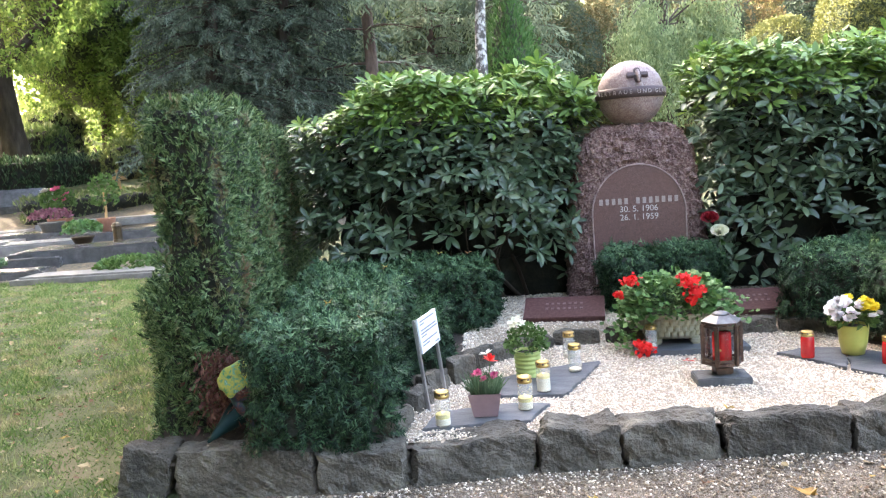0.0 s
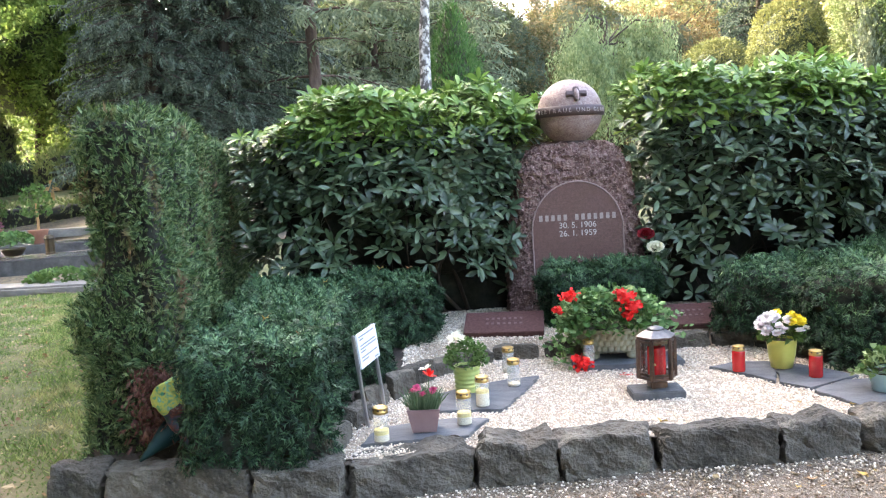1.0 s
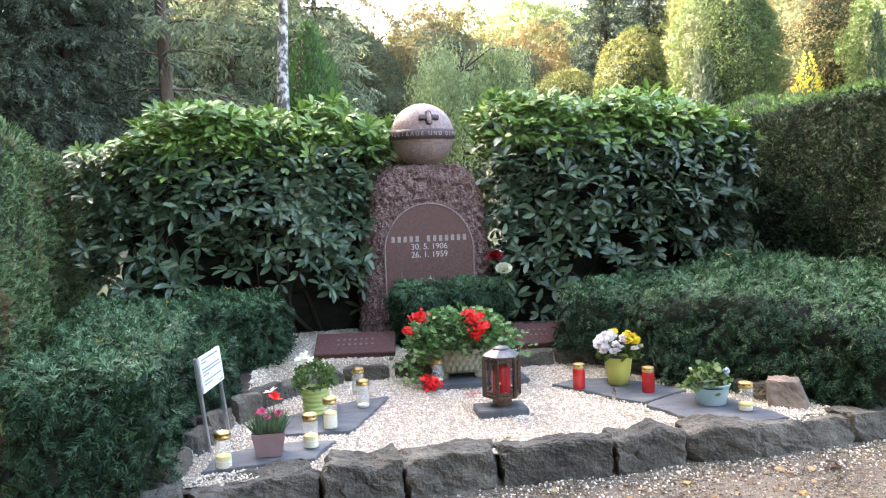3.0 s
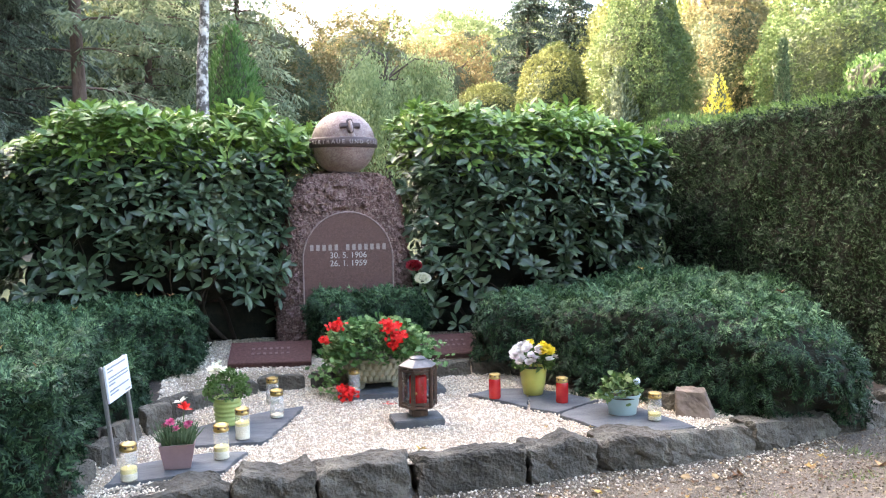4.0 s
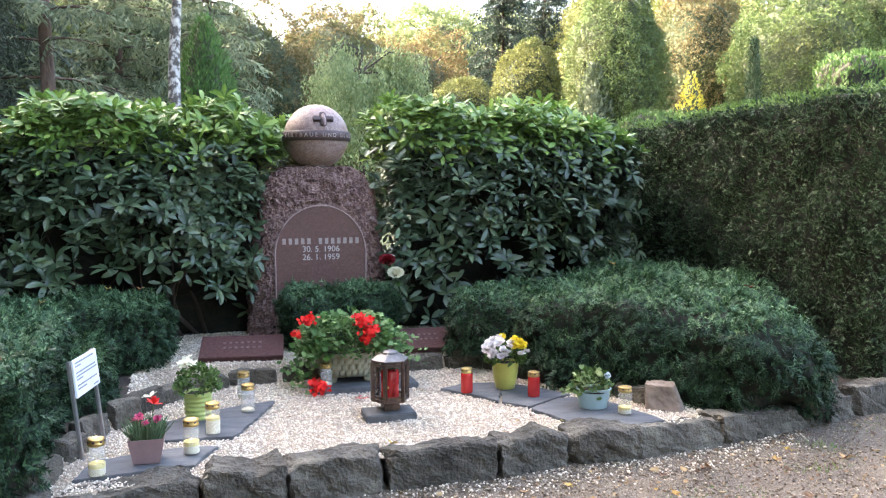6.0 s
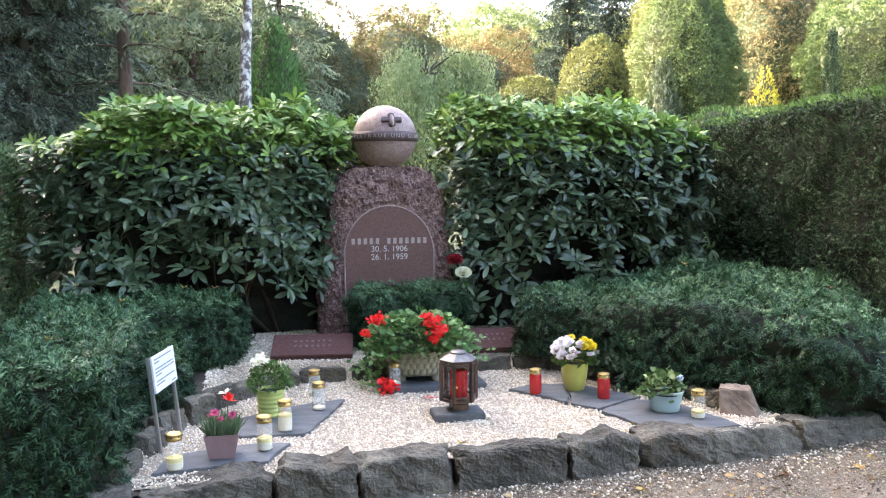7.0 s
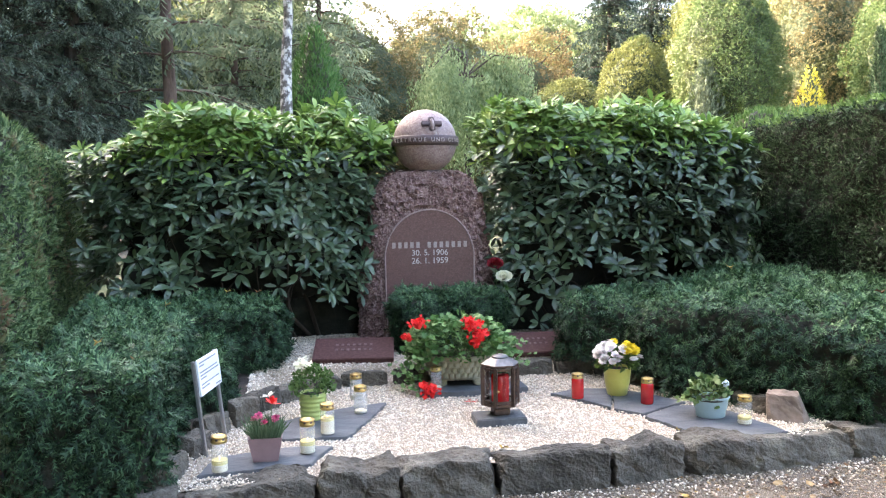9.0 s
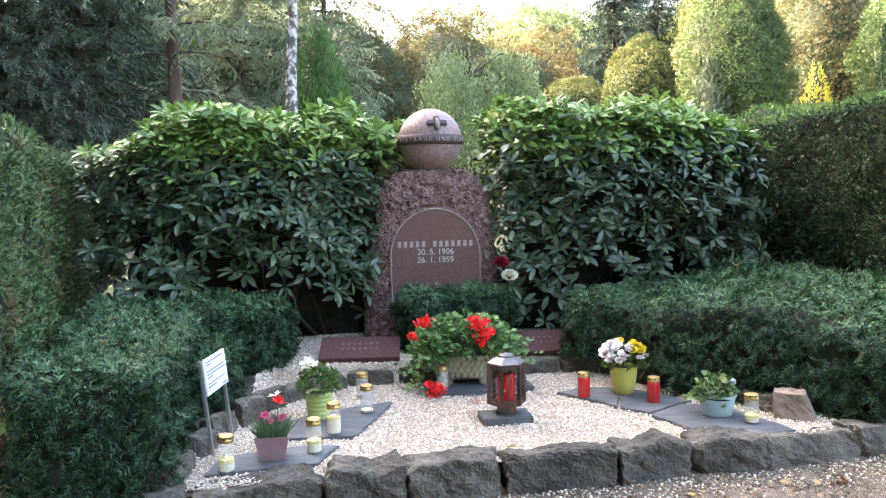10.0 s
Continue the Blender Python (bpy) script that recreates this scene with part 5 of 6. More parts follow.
def grave_candle(x, y, z, h, r, jar, wax, label, oil=0.0, lit=True):
    t = thing("grave_candle", x, y, z, random.uniform(0, 90), label, "candle", "grave candles")
    b = h * 0.84
    j = part("jar", lathe([(r * 0.93, 0), (r, 0.006), (r, b * 0.5), (r * 0.985, b * 0.9), (r * 0.86, b), (r * 0.83, b), (r * 0.95, b * 0.9), (r * 0.965, b * 0.5), (r * 0.95, 0.008), (r * 0.85, 0.004)], 28), jar, t, "", True)
    if wax:
        part("wax", lathe([(r * 0.93, 0.008), (r * 0.94, b * wax), (r * 0.9, b * wax + 0.003)], 24), M_wax, t, "pale candle wax")
    if oil:
        part("melted_wax", lathe([(r * 0.93, b * wax + 0.004), (r * 0.94, b * (wax + oil)), (r * 0.9, b * (wax + oil) + 0.002)], 24), M_oil, t, "yellow melted wax")
    if lit:
        zf = b * (wax + oil) + 0.006
        part("flame", lathe([(0.001, zf), (0.0024, zf + 0.003), (0.0015, zf + 0.007), (0.0004, zf + 0.01)], 10), M_flame, t, "small flame", True)
    lid = part("lid", lathe([(r * 0.92, b - 0.004), (r * 0.98, b), (r * 0.98, b + 0.012), (r * 0.93, b + 0.014), (r * 0.93, h - 0.008), (r * 0.97, h - 0.006), (r * 0.97, h), (r * 0.7, h + 0.003), (r * 0.5, h - 0.004)], 28), M_gold, t, "gold-coloured metal lid", True)
    hole = mesh_of("vent_hole", *rounded((0, 0, 0), (0.006, 0.002, 0.006), 0.002, 0, 3, 0)[:2], M_band)
    for k in range(7):
        a = 2 * math.pi * k / 7
        ob = under("vent_hole", hole, lid)
        ob.matrix_basis = pose(0, 0, (b + 0.014 + h - 0.008) / 2, 0, 0, math.degrees(a)) @ pose(0, r * 0.93, 0)
    return t


S = SLATE_TOP
grave_candle(-1.098, -2.9, S, 0.185, 0.042, M_glass, 0.25, "clear grave candle with gold lid, mostly burnt down, on slate", 0.16)
grave_candle(-0.702, -2.615, S, 0.185, 0.042, M_glass, 0.28, "clear grave candle with gold lid, half burnt, on slate", 0.16)
grave_candle(-0.645, -2.27, S, 0.18, 0.042, M_glass, 0.52, "clear grave candle with gold lid and full wax", 0.12)
grave_candle(-0.5, -1.83, S, 0.175, 0.042, M_milky, 0.12, "milky grave candle with gold lid, burnt low", 0.0)
grave_candle(-0.575, -1.42, 0.0, 0.18, 0.042, M_milky, 0.2, "milky grave candle with gold lid beside the edging stones", 0.0, False)
grave_candle(-0.03, -1.29, 0.036, 0.155, 0.04, M_milky, 0.12, "greyish grave candle with gold lid beside the flower bowl", 0.0)
grave_candle(0.92, -1.52, S, 0.165, 0.041, M_redjar, 0.0, "red grave candle with gold lid on slate", 0.0, False)
grave_candle(1.345, -1.685, S, 0.165, 0.041, M_redjar, 0.0, "red grave candle with gold lid beside the yellow pot", 0.0, False)
grave_candle(1.8, -2.18, S, 0.17, 0.042, M_glass, 0.2, "clear grave candle with gold lid beside the tin bucket", 0.12)

# ---- lantern ----
M_slab = nmat("concrete_slab", [(0.05, 0.05, 0.05), (0.082, 0.082, 0.082), (0.12, 0.12, 0.12)], 12, 0.8, 0.5, 70)
M_copper = nmat("aged_copper", [(0.045, 0.028, 0.02), (0.095, 0.058, 0.042), (0.16, 0.105, 0.078)], 14, 0.45, 0.3, 60, metal=0.6)
M_zinc = nmat("grey_lantern_roof", [(0.08, 0.075, 0.07), (0.15, 0.14, 0.135), (0.24, 0.23, 0.22)], 12, 0.5, 0.3, 50, metal=0.5)
M_pane = glassmat("lantern_glass", (0.2, 0.2, 0.2), 0.13, 0.05)
t = thing("stone_slab", 0.365, -2.0, -0.01, ROT - 4, "dark grey stone slab under the lantern", "slab")
part("slab", block(0, 0, 0.028, 0.31, 0.2, 0.055, 0.006), M_slab, t)
LX, LY, LZ = 0.375, -1.98, 0.046


def lantern():
    t = thing("grave_lantern", LX, LY, LZ, 12, "hexagonal aged copper grave lantern with a red candle inside", "lantern")
    part("foot", block(0, 0, 0.0215, 0.1, 0.1, 0.043, 0.006), M_copper, t)

    def hexa(r, z0, z1, r2=None):
        bm = bmesh.new()
        r2 = r if r2 is None else r2
        a = [bm.verts.new((r * math.cos(k * math.pi / 3), r * math.sin(k * math.pi / 3), z0)) for k in range(6)]
        b = [bm.verts.new((r2 * math.cos(k * math.pi / 3), r2 * math.sin(k * math.pi / 3), z1)) for k in range(6)]
        for k in range(6):
            bm.faces.new((a[k], a[(k + 1) % 6], b[(k + 1) % 6], b[k]))
        bm.faces.new(a)
        bm.faces.new(b)
        return bm
    body_r, z0, z1 = 0.11, 0.058, 0.302
    part("tray", hexa(0.07, 0.043, 0.06, body_r + 0.004), M_copper, t)
    part("top_rim", hexa(body_r + 0.006, z1, z1 + 0.014), M_copper, t)
    part("bottom_rim", hexa(body_r + 0.004, z0, z0 + 0.016), M_copper, t)
    for k in range(6):
        a = k * math.pi / 3
        part("corner_bar", block(body_r * math.cos(a), body_r * math.sin(a), (z0 + z1) / 2, 0.024, 0.024, z1 - z0, 0.005, rz=math.degrees(a)), M_copper, t)
        m = a + math.pi / 6
        ap = body_r * math.cos(math.pi / 6) - 0.003
        pane = part("pane", block(ap * math.cos(m), ap * math.sin(m), (z0 + z1) / 2, 0.003, 0.09, z1 - z0 - 0.02, 0), M_pane, t, "clear glass pane")
        pane.visible_shadow = False
        for zz in (z0 + 0.03, z1 - 0.016):
            part("cross_bar", block((ap + 0.003) * math.cos(m), (ap + 0.003) * math.sin(m), zz, 0.007, 0.094, 0.015, 0.002, rz=math.degrees(m)), M_copper, t)
    part("door_knob", lathe([(0.002, 0), (0.007, 0.004), (0.006, 0.012), (0.001, 0.016)], 10), M_gold, t).matrix_basis = pose(-0.04, -0.098, 0.16, 90, 0, 0)
    roof = part("roof", hexa(body_r + 0.01, z1 + 0.012, z1 + 0.05, 0.05), M_zinc, t, "ribbed grey metal roof")
    part("roof_cap", lathe([(0.052, z1 + 0.048), (0.048, z1 + 0.056), (0.03, z1 + 0.064), (0.012, z1 + 0.068)], 18), M_zinc, roof, "", True)
    ring = [(0.018 * math.cos(a), 0, z1 + 0.076 + 0.012 * math.sin(a)) for a in np.linspace(0, 2 * math.pi, 17)]
    under("ring", mesh_of("ring", *tube(ring, [0.0025] * 17, 6), M_copper, True), roof)
    part("candle", lathe([(0.052, 0.062), (0.055, 0.07), (0.055, 0.235), (0.05, 0.246), (0.03, 0.248)], 24), M_redjar, t, "red candle", True)
    return t


lantern()

# ---- planters ----
M_bowl = nmat("weathered_cast_stone", [(0.14, 0.13, 0.075), (0.27, 0.25, 0.16), (0.38, 0.36, 0.27)], 9, 0.85, 0.5, 60)
M_potpink = nmat("dusty_pink_ceramic", [(0.25, 0.15, 0.145), (0.32, 0.2, 0.19)], 10, 0.35, 0.1, 80)
M_potgreen = nmat("lime_green_ceramic", [(0.33, 0.4, 0.1), (0.45, 0.5, 0.17)], 10, 0.4, 0.1, 80)
M_potyellow = nmat("yellow_ceramic", [(0.5, 0.47, 0.09), (0.6, 0.56, 0.14)], 8, 0.3, 0.08, 60)
M_tin = nmat("pale_blue_tin", [(0.4, 0.58, 0.6), (0.54, 0.7, 0.72)], 8, 0.4, 0.1, 60)
M_peat = nmat("potting_soil", [(0.02, 0.014, 0.01), (0.05, 0.035, 0.025)], 40, 0.95, 0.8, 120)
L_ger = leafmat("geranium_leaves", [(0.045, 0.11, 0.025), (0.1, 0.2, 0.055), (0.24, 0.36, 0.14)], rough=0.5, glow=0.25)
L_bloom = leafmat("red_petals", [(0.6, 0.014, 0.014), (0.78, 0.022, 0.02), (0.85, 0.05, 0.04)], rough=0.5, glow=0.25)
L_pink = leafmat("pink_petals", [(0.6, 0.08, 0.2), (0.75, 0.16, 0.3)], glow=0.25)
L_white = leafmat("white_petals", [(0.82, 0.78, 0.75), (0.86, 0.84, 0.8), (0.82, 0.68, 0.7)], glow=0.2)
L_yel = leafmat("yellow_petals", [(0.75, 0.55, 0.02), (0.82, 0.68, 0.05)], glow=0.2)
L_cream = leafmat("cream_petals", [(0.75, 0.72, 0.5), (0.82, 0.8, 0.64)], glow=0.2)
L_dark_rose = leafmat("dark_red_petals", [(0.16, 0.006, 0.012), (0.28, 0.012, 0.02)], glow=0.15)
L_small = leafmat("small_green_leaves", [(0.05, 0.1, 0.02), (0.09, 0.16, 0.04), (0.14, 0.22, 0.07)], glow=0.25)
L_grey = leafmat("grey_green_leaves", [(0.06, 0.11, 0.05), (0.1, 0.16, 0.08), (0.16, 0.22, 0.12)], glow=0.25)
L_pale = leafmat("variegated_leaves", [(0.045, 0.095, 0.022), (0.1, 0.16, 0.045), (0.26, 0.32, 0.14)], glow=0.25)
M_stalk = nmat("green_stalk", [(0.06, 0.11, 0.03), (0.1, 0.16, 0.05)], 30, 0.6, 0.0)


def round_leaf(k=9, wavy=0.12):
    V = [(0, 0.1, 0)]
    for i in range(k):
        a = -0.4 * math.pi + 1.8 * math.pi * i / (k - 1) - 0.0
        r = 0.5 * (1 + wavy * math.cos(i * math.pi))
        V.append((r * math.cos(a - math.pi / 2 + math.pi), 0.45 + r * math.sin(a - math.pi / 2 + math.pi) * 0.9, 0.07 + 0.05 * math.cos(i * math.pi)))
    return np.array(V), np.array([(0, i, i + 1) for i in range(1, k)])


def dome_leaves(count, centre, rad, r, low=-0.1):
    d = unit(r.normal(size=(count * 3, 3)))
    d = d[d[:, 2] > low][:count]
    p = np.array(centre) + d * np.array(rad) * (0.5 + 0.5 * r.random((len(d), 1)) ** 0.5)
    return p, d


def bloom(name, parent, p, mat, petals, size, rings=2, cup=0.5, label=""):
    """One flower head: rings of petals."""
    r = np.random.default_rng(int(abs(p[0] * 977 + p[1] * 577 + p[2] * 313) * 10) + petals)
    D, N = [], []
    for q in range(rings):
        for k in range(petals):
            a = 2 * math.pi * (k + 0.5 * q) / petals + r.normal(0, 0.1)
            D.append((math.cos(a), math.sin(a), cup * (0.3 + q)))
            N.append((-math.cos(a) * 0.4, -math.sin(a) * 0.4, 1))
    D, N = np.array(D), np.array(N)
    tv = np.array([(0, 0, 0), (0.28, 0.55, 0.04), (0.12, 1, -0.03), (-0.12, 1, -0.03), (-0.28, 0.55, 0.04)])
    me = scattered(name, tv, np.array([[0, 1, 2], [0, 2, 3], [0, 3, 4]]), frames_along(D, N, size * r.uniform(0.8, 1.1, len(D))), np.zeros((len(D), 3)), mat)
    ob = under(name, me, parent, label)
    ob.matrix_basis = Matrix.Translation(p) @ pose(0, 0, 0, r.uniform(-25, 35), r.uniform(-25, 25), 0)
    return ob


def stalks(parent, pairs, rad=0.0022):
    for a, b in pairs:
        a, b = np.array(a), np.array(b)
        under("stalk", mesh_of("stalk", *tube([a, (a + b) / 2 + np.array([0, 0, 0.01]), b], [rad, rad, rad * 0.8], 5), M_stalk, True), parent)


# stone bowl with geraniums on its slate
t = thing("slate_slab", 0.2, -1.2, -0.01, 8, "dark slate slab under the flower bowl", "slab", "slates on the gravel")
part("slab", prism([(-0.36, -0.15), (-0.1, -0.17), (0.2, -0.16), (0.4, -0.13), (0.39, 0.16), (-0.34, 0.17)], 0, 0.045, 0.004), M_slate, t)


def geranium_bowl():
    r = np.random.default_rng(91)
    t = thing("flower_bowl", 0.13, -1.12, 0.036, 6, "oval weathered stone bowl full of red geraniums", "planter")
    ob = part("bowl", lathe([(0.15, 0.045), (0.19, 0.07), (0.215, 0.13), (0.222, 0.18), (0.235, 0.19), (0.238, 0.215), (0.222, 0.218), (0.205, 0.19), (0.19, 0.17)], 48), M_bowl, t, "scalloped cast-stone bowl", True)
    ob.matrix_basis = Matrix.Diagonal((1.05, 0.72, 1, 1))
    scallop = mesh_of("scallop", *rounded((0, 0, 0), (0.016, 0.012, 0.026), 0.011, 0, 4, 0)[:2], M_bowl, True)
    for row, (rr, z) in enumerate(((0.196, 0.085), (0.212, 0.125), (0.222, 0.165))):
        for k in range(30):
            a = 2 * math.pi * (k + 0.5 * row) / 30
            sc = under("scallop", scallop, ob)
            sc.matrix_basis = pose(rr * math.cos(a), rr * math.sin(a), z, 0, 0, math.degrees(a) + 90) @ pose(0, 0, 0, 14, 0, 0)
    for sx in (-1, 1):
        part("foot", block(sx * 0.13, 0, 0.024, 0.07, 0.2, 0.05, 0.012), M_bowl, t)
    part("bowl_base", block(0, 0, 0.052, 0.3, 0.2, 0.024, 0.008), M_bowl, t)
    part("soil", lathe([(0.2, 0.192), (0.19, 0.2), (0.02, 0.205)], 24), M_peat, t).matrix_basis = Matrix.Diagonal((1.05, 0.72, 1, 1))
    P, D = dome_leaves(1350, (0, 0, 0.28), (0.4, 0.28, 0.23), r, -0.45)
    # trailing shoots at one side
    k = 110
    tr = np.stack([r.normal(-0.33, 0.07, k), r.normal(-0.07, 0.08, k), r.uniform(0.0, 0.3, k)], 1)
    P, D = np.concatenate([P, tr]), np.concatenate([D, unit(tr + np.array([0, 0, 0.3]))])
    k = 60
    tr = np.stack([r.normal(0.4, 0.07, k), r.normal(-0.02, 0.1, k), r.uniform(0.12, 0.32, k)], 1)
    P, D = np.concatenate([P, tr]), np.concatenate([D, unit(tr)])
    fd = D * np.array([1, 1, 0.3]) + r.normal(0, 0.3, P.shape)
    fo = under("foliage", scattered("foliage", *round_leaf(), frames_along(fd, D * 0.5 + np.array([0, -0.35, 0.7]) + r.normal(0, 0.4, P.shape), r.uniform(0.025, 0.056, len(P))), P - D * 0.02, L_ger, True), t, "lobed bright green leaves")
    fo["kind"] = "stuff"
    stalks(t, [((r.normal(0, 0.1), r.normal(0, 0.06), 0.2), tuple(P[i])) for i in r.choice(420, 40, replace=False)])
    for (x, y, z, s, n) in ((-0.3, -0.12, 0.46, 0.05, 16), (-0.37, -0.1, 0.36, 0.03, 6), (0.08, -0.2, 0.44, 0.06, 18), (0.13, -0.23, 0.39, 0.055, 16), (0.09, -0.25, 0.335, 0.04, 10), (0.05, -0.18, 0.48, 0.035, 8), (-0.23, -0.3, 0.02, 0.055, 16), (-0.26, -0.27, 0.05, 0.035, 8)):
        p = np.array([x, y, z]) + r.normal(0, 1, (n * 5, 3)) * np.array([s, s, s * 0.6]) * 0.52
        tv = np.array([(-0.4, 0, 0), (0, -0.4, 0.05), (0.4, 0, 0), (0, 0.45, 0.05)])
        ob = under("flower_head", scattered("flower_head", tv, np.array([[0, 1, 2, 3]]), frames_along(r.normal(size=p.shape), np.array([[0, -0.5, 0.8]]) + r.normal(0, 0.4, p.shape), r.uniform(0.03, 0.048, len(p))), p, L_bloom), t, "scarlet flower head")
        if z > 0.3:
            stalks(t, [((x * 0.6, y * 0.4, 0.25), (x, y, z - 0.02))])
    return t


geranium_bowl()
t = thing("fallen_petals", 0.23, -1.55, 0.008, 0, "few red geranium petals lying on the gravel", "petals")
r_ = np.random.default_rng(5)
p_ = r_.normal(0, 1, (16, 3)) * np.array([0.03, 0.02, 0.004]) + np.array([0, 0, 0.006])
under("petals", scattered("petals", np.array([(-0.4, 0, 0), (0, -0.4, 0.05), (0.4, 0, 0), (0, 0.45, 0.05)]), np.array([[0, 1, 2, 3]]), frames_along(r_.normal(size=(16, 3)) * np.array([1, 1, 0.2]), np.tile([[0, 0, 1.0]], (16, 1)), np.full(16, 0.026)), p_, L_bloom), t)


def square_pot():
    r = np.random.default_rng(3)
    t = thing("flower_pot", -0.905, -2.7, S, 8, "square tapered dusty pink pot with pink carnations", "flower pot")
    bm = bmesh.new()
    rings = []
    for a, z in ((0.058, 0.0), (0.064, 0.004), (0.087, 0.126), (0.089, 0.132), (0.082, 0.132), (0.078, 0.115)):
        rings.append([bm.verts.new((sx * a, sy * a, z)) for sx, sy in ((-1, -1), (1, -1), (1, 1), (-1, 1))])
    for a, b in zip(rings, rings[1:]):
        for k in range(4):
            bm.faces.new((a[k], a[(k + 1) % 4], b[(k + 1) % 4], b[k]))
    bm.faces.new(rings[0])
    part("pot", bm, M_potpink, t)
    part("soil", block(0, 0, 0.112, 0.15, 0.15, 0.01, 0.002), M_peat, t)
    m = 420
    foot = np.stack([r.uniform(-0.07, 0.07, m), r.uniform(-0.07, 0.07, m), np.full(m, 0.115)], 1)
    d = np.stack([foot[:, 0] * 5 + r.normal(0, 0.3, m), foot[:, 1] * 5 + r.normal(0, 0.3, m), np.ones(m)], 1)
    tv = [(-0.03, 0, 0), (0.03, 0, 0), (0.025, 0.6, 0.02), (-0.025, 0.6, 0.02), (0, 1, -0.12)]
    fo = under("foliage", scattered("foliage", tv, [(0, 1, 2), (0, 2, 3), (3, 2, 4)], frames_along(d, r.normal(size=(m, 3)), r.uniform(0.07, 0.14, m)), foot, L_grey), t, "narrow grey-green leaves")
    fo["kind"] = "stuff"
    for p in ((-0.035, -0.03, 0.235), (0.0, -0.06, 0.205), (0.055, -0.02, 0.215), (-0.06, 0.02, 0.2)):
        bloom("carnation", t, p, L_pink, 9, 0.026, 3, 0.7, "pink fringed flower")
        stalks(t, [((p[0] * 0.3, p[1] * 0.3, 0.12), p)])
    stalks(t, [((0.02, 0, 0.12), (0.035, 0.0, 0.3))], 0.003)
    bloom("tall_flower", t, (0.035, 0.0, 0.29), L_bloom, 5, 0.05, 2, 1.2, "tall red flower")
    bloom("tall_flower", t, (0.02, 0.0, 0.33), L_cream, 5, 0.045, 1, 1.5, "pale bud")
    return t


square_pot()


def green_pot():
    r = np.random.default_rng(4)
    t = thing("flower_pot", -0.785, -1.93, S, 0, "ribbed lime green pot with a bushy white-flowered plant", "flower pot")
    prof = []
    for i in range(25):
        z = 0.165 * i / 24
        prof += [(0.072 + 0.012 * i / 24 + (0.0, 0.0035, 0.0035, -0.003)[i % 4], z)]
    part("pot", lathe(prof + [(0.076, 0.165), (0.074, 0.14)], 32), M_potgreen, t, "", True)
    part("soil", lathe([(0.075, 0.145), (0.07, 0.15), (0.01, 0.152)], 20), M_peat, t)
    P, D = dome_leaves(520, (0, 0, 0.2), (0.13, 0.12, 0.13), r, -0.25)
    fo = under("foliage", scattered("foliage", *round_leaf(7, 0.2), frames_along(D + r.normal(0, 0.4, P.shape), D + r.normal(0, 0.5, P.shape), r.uniform(0.018, 0.032, len(P))), P, L_small), t)
    fo["kind"] = "stuff"
    for p in ((-0.07, -0.04, 0.34), (-0.03, -0.06, 0.345), (-0.05, 0.0, 0.36)):
        bloom("flower", t, p, L_cream, 6, 0.045, 2, 0.6, "cream-white flower")
    return t


green_pot()


def mum_pot():
    r = np.random.default_rng(6)
    t = thing("flower_pot", 1.2, -1.44, S, 0, "yellow ceramic pot with white and yellow chrysanthemums", "flower pot")
    part("pot", lathe([(0.055, 0), (0.066, 0.004), (0.083, 0.08), (0.09, 0.15), (0.094, 0.182), (0.094, 0.19), (0.087, 0.19), (0.084, 0.17)], 36), M_potyellow, t, "", True)
    part("soil", lathe([(0.085, 0.168), (0.08, 0.175), (0.01, 0.178)], 20), M_peat, t)
    P, D = dome_leaves(240, (0, 0, 0.21), (0.13, 0.12, 0.1), r, -0.2)
    fo = under("foliage", scattered("foliage", *round_leaf(7, 0.25), frames_along(D + r.normal(0, 0.4, P.shape), D + r.normal(0, 0.4, P.shape), r.uniform(0.03, 0.05, len(P))), P, L_small), t)
    fo["kind"] = "stuff"
    for i in range(62):
        a, e = r.uniform(0, 2 * math.pi), r.uniform(0.05, 1.0)
        rad = 0.145 * math.sqrt(1 - (e * 0.9) ** 2)
        p = (rad * math.cos(a), rad * math.sin(a), 0.24 + 0.105 * e)
        yellow = p[0] > 0.03 or (p[0] > -0.01 and p[2] > 0.33)
        low = p[2] < 0.27
        bloom("flower_head", t, p, L_yel if yellow and not low else L_white, 13, 0.031, 3, 0.45, "yellow flower head" if yellow and not low else "white-pink flower head")
    return t


mum_pot()


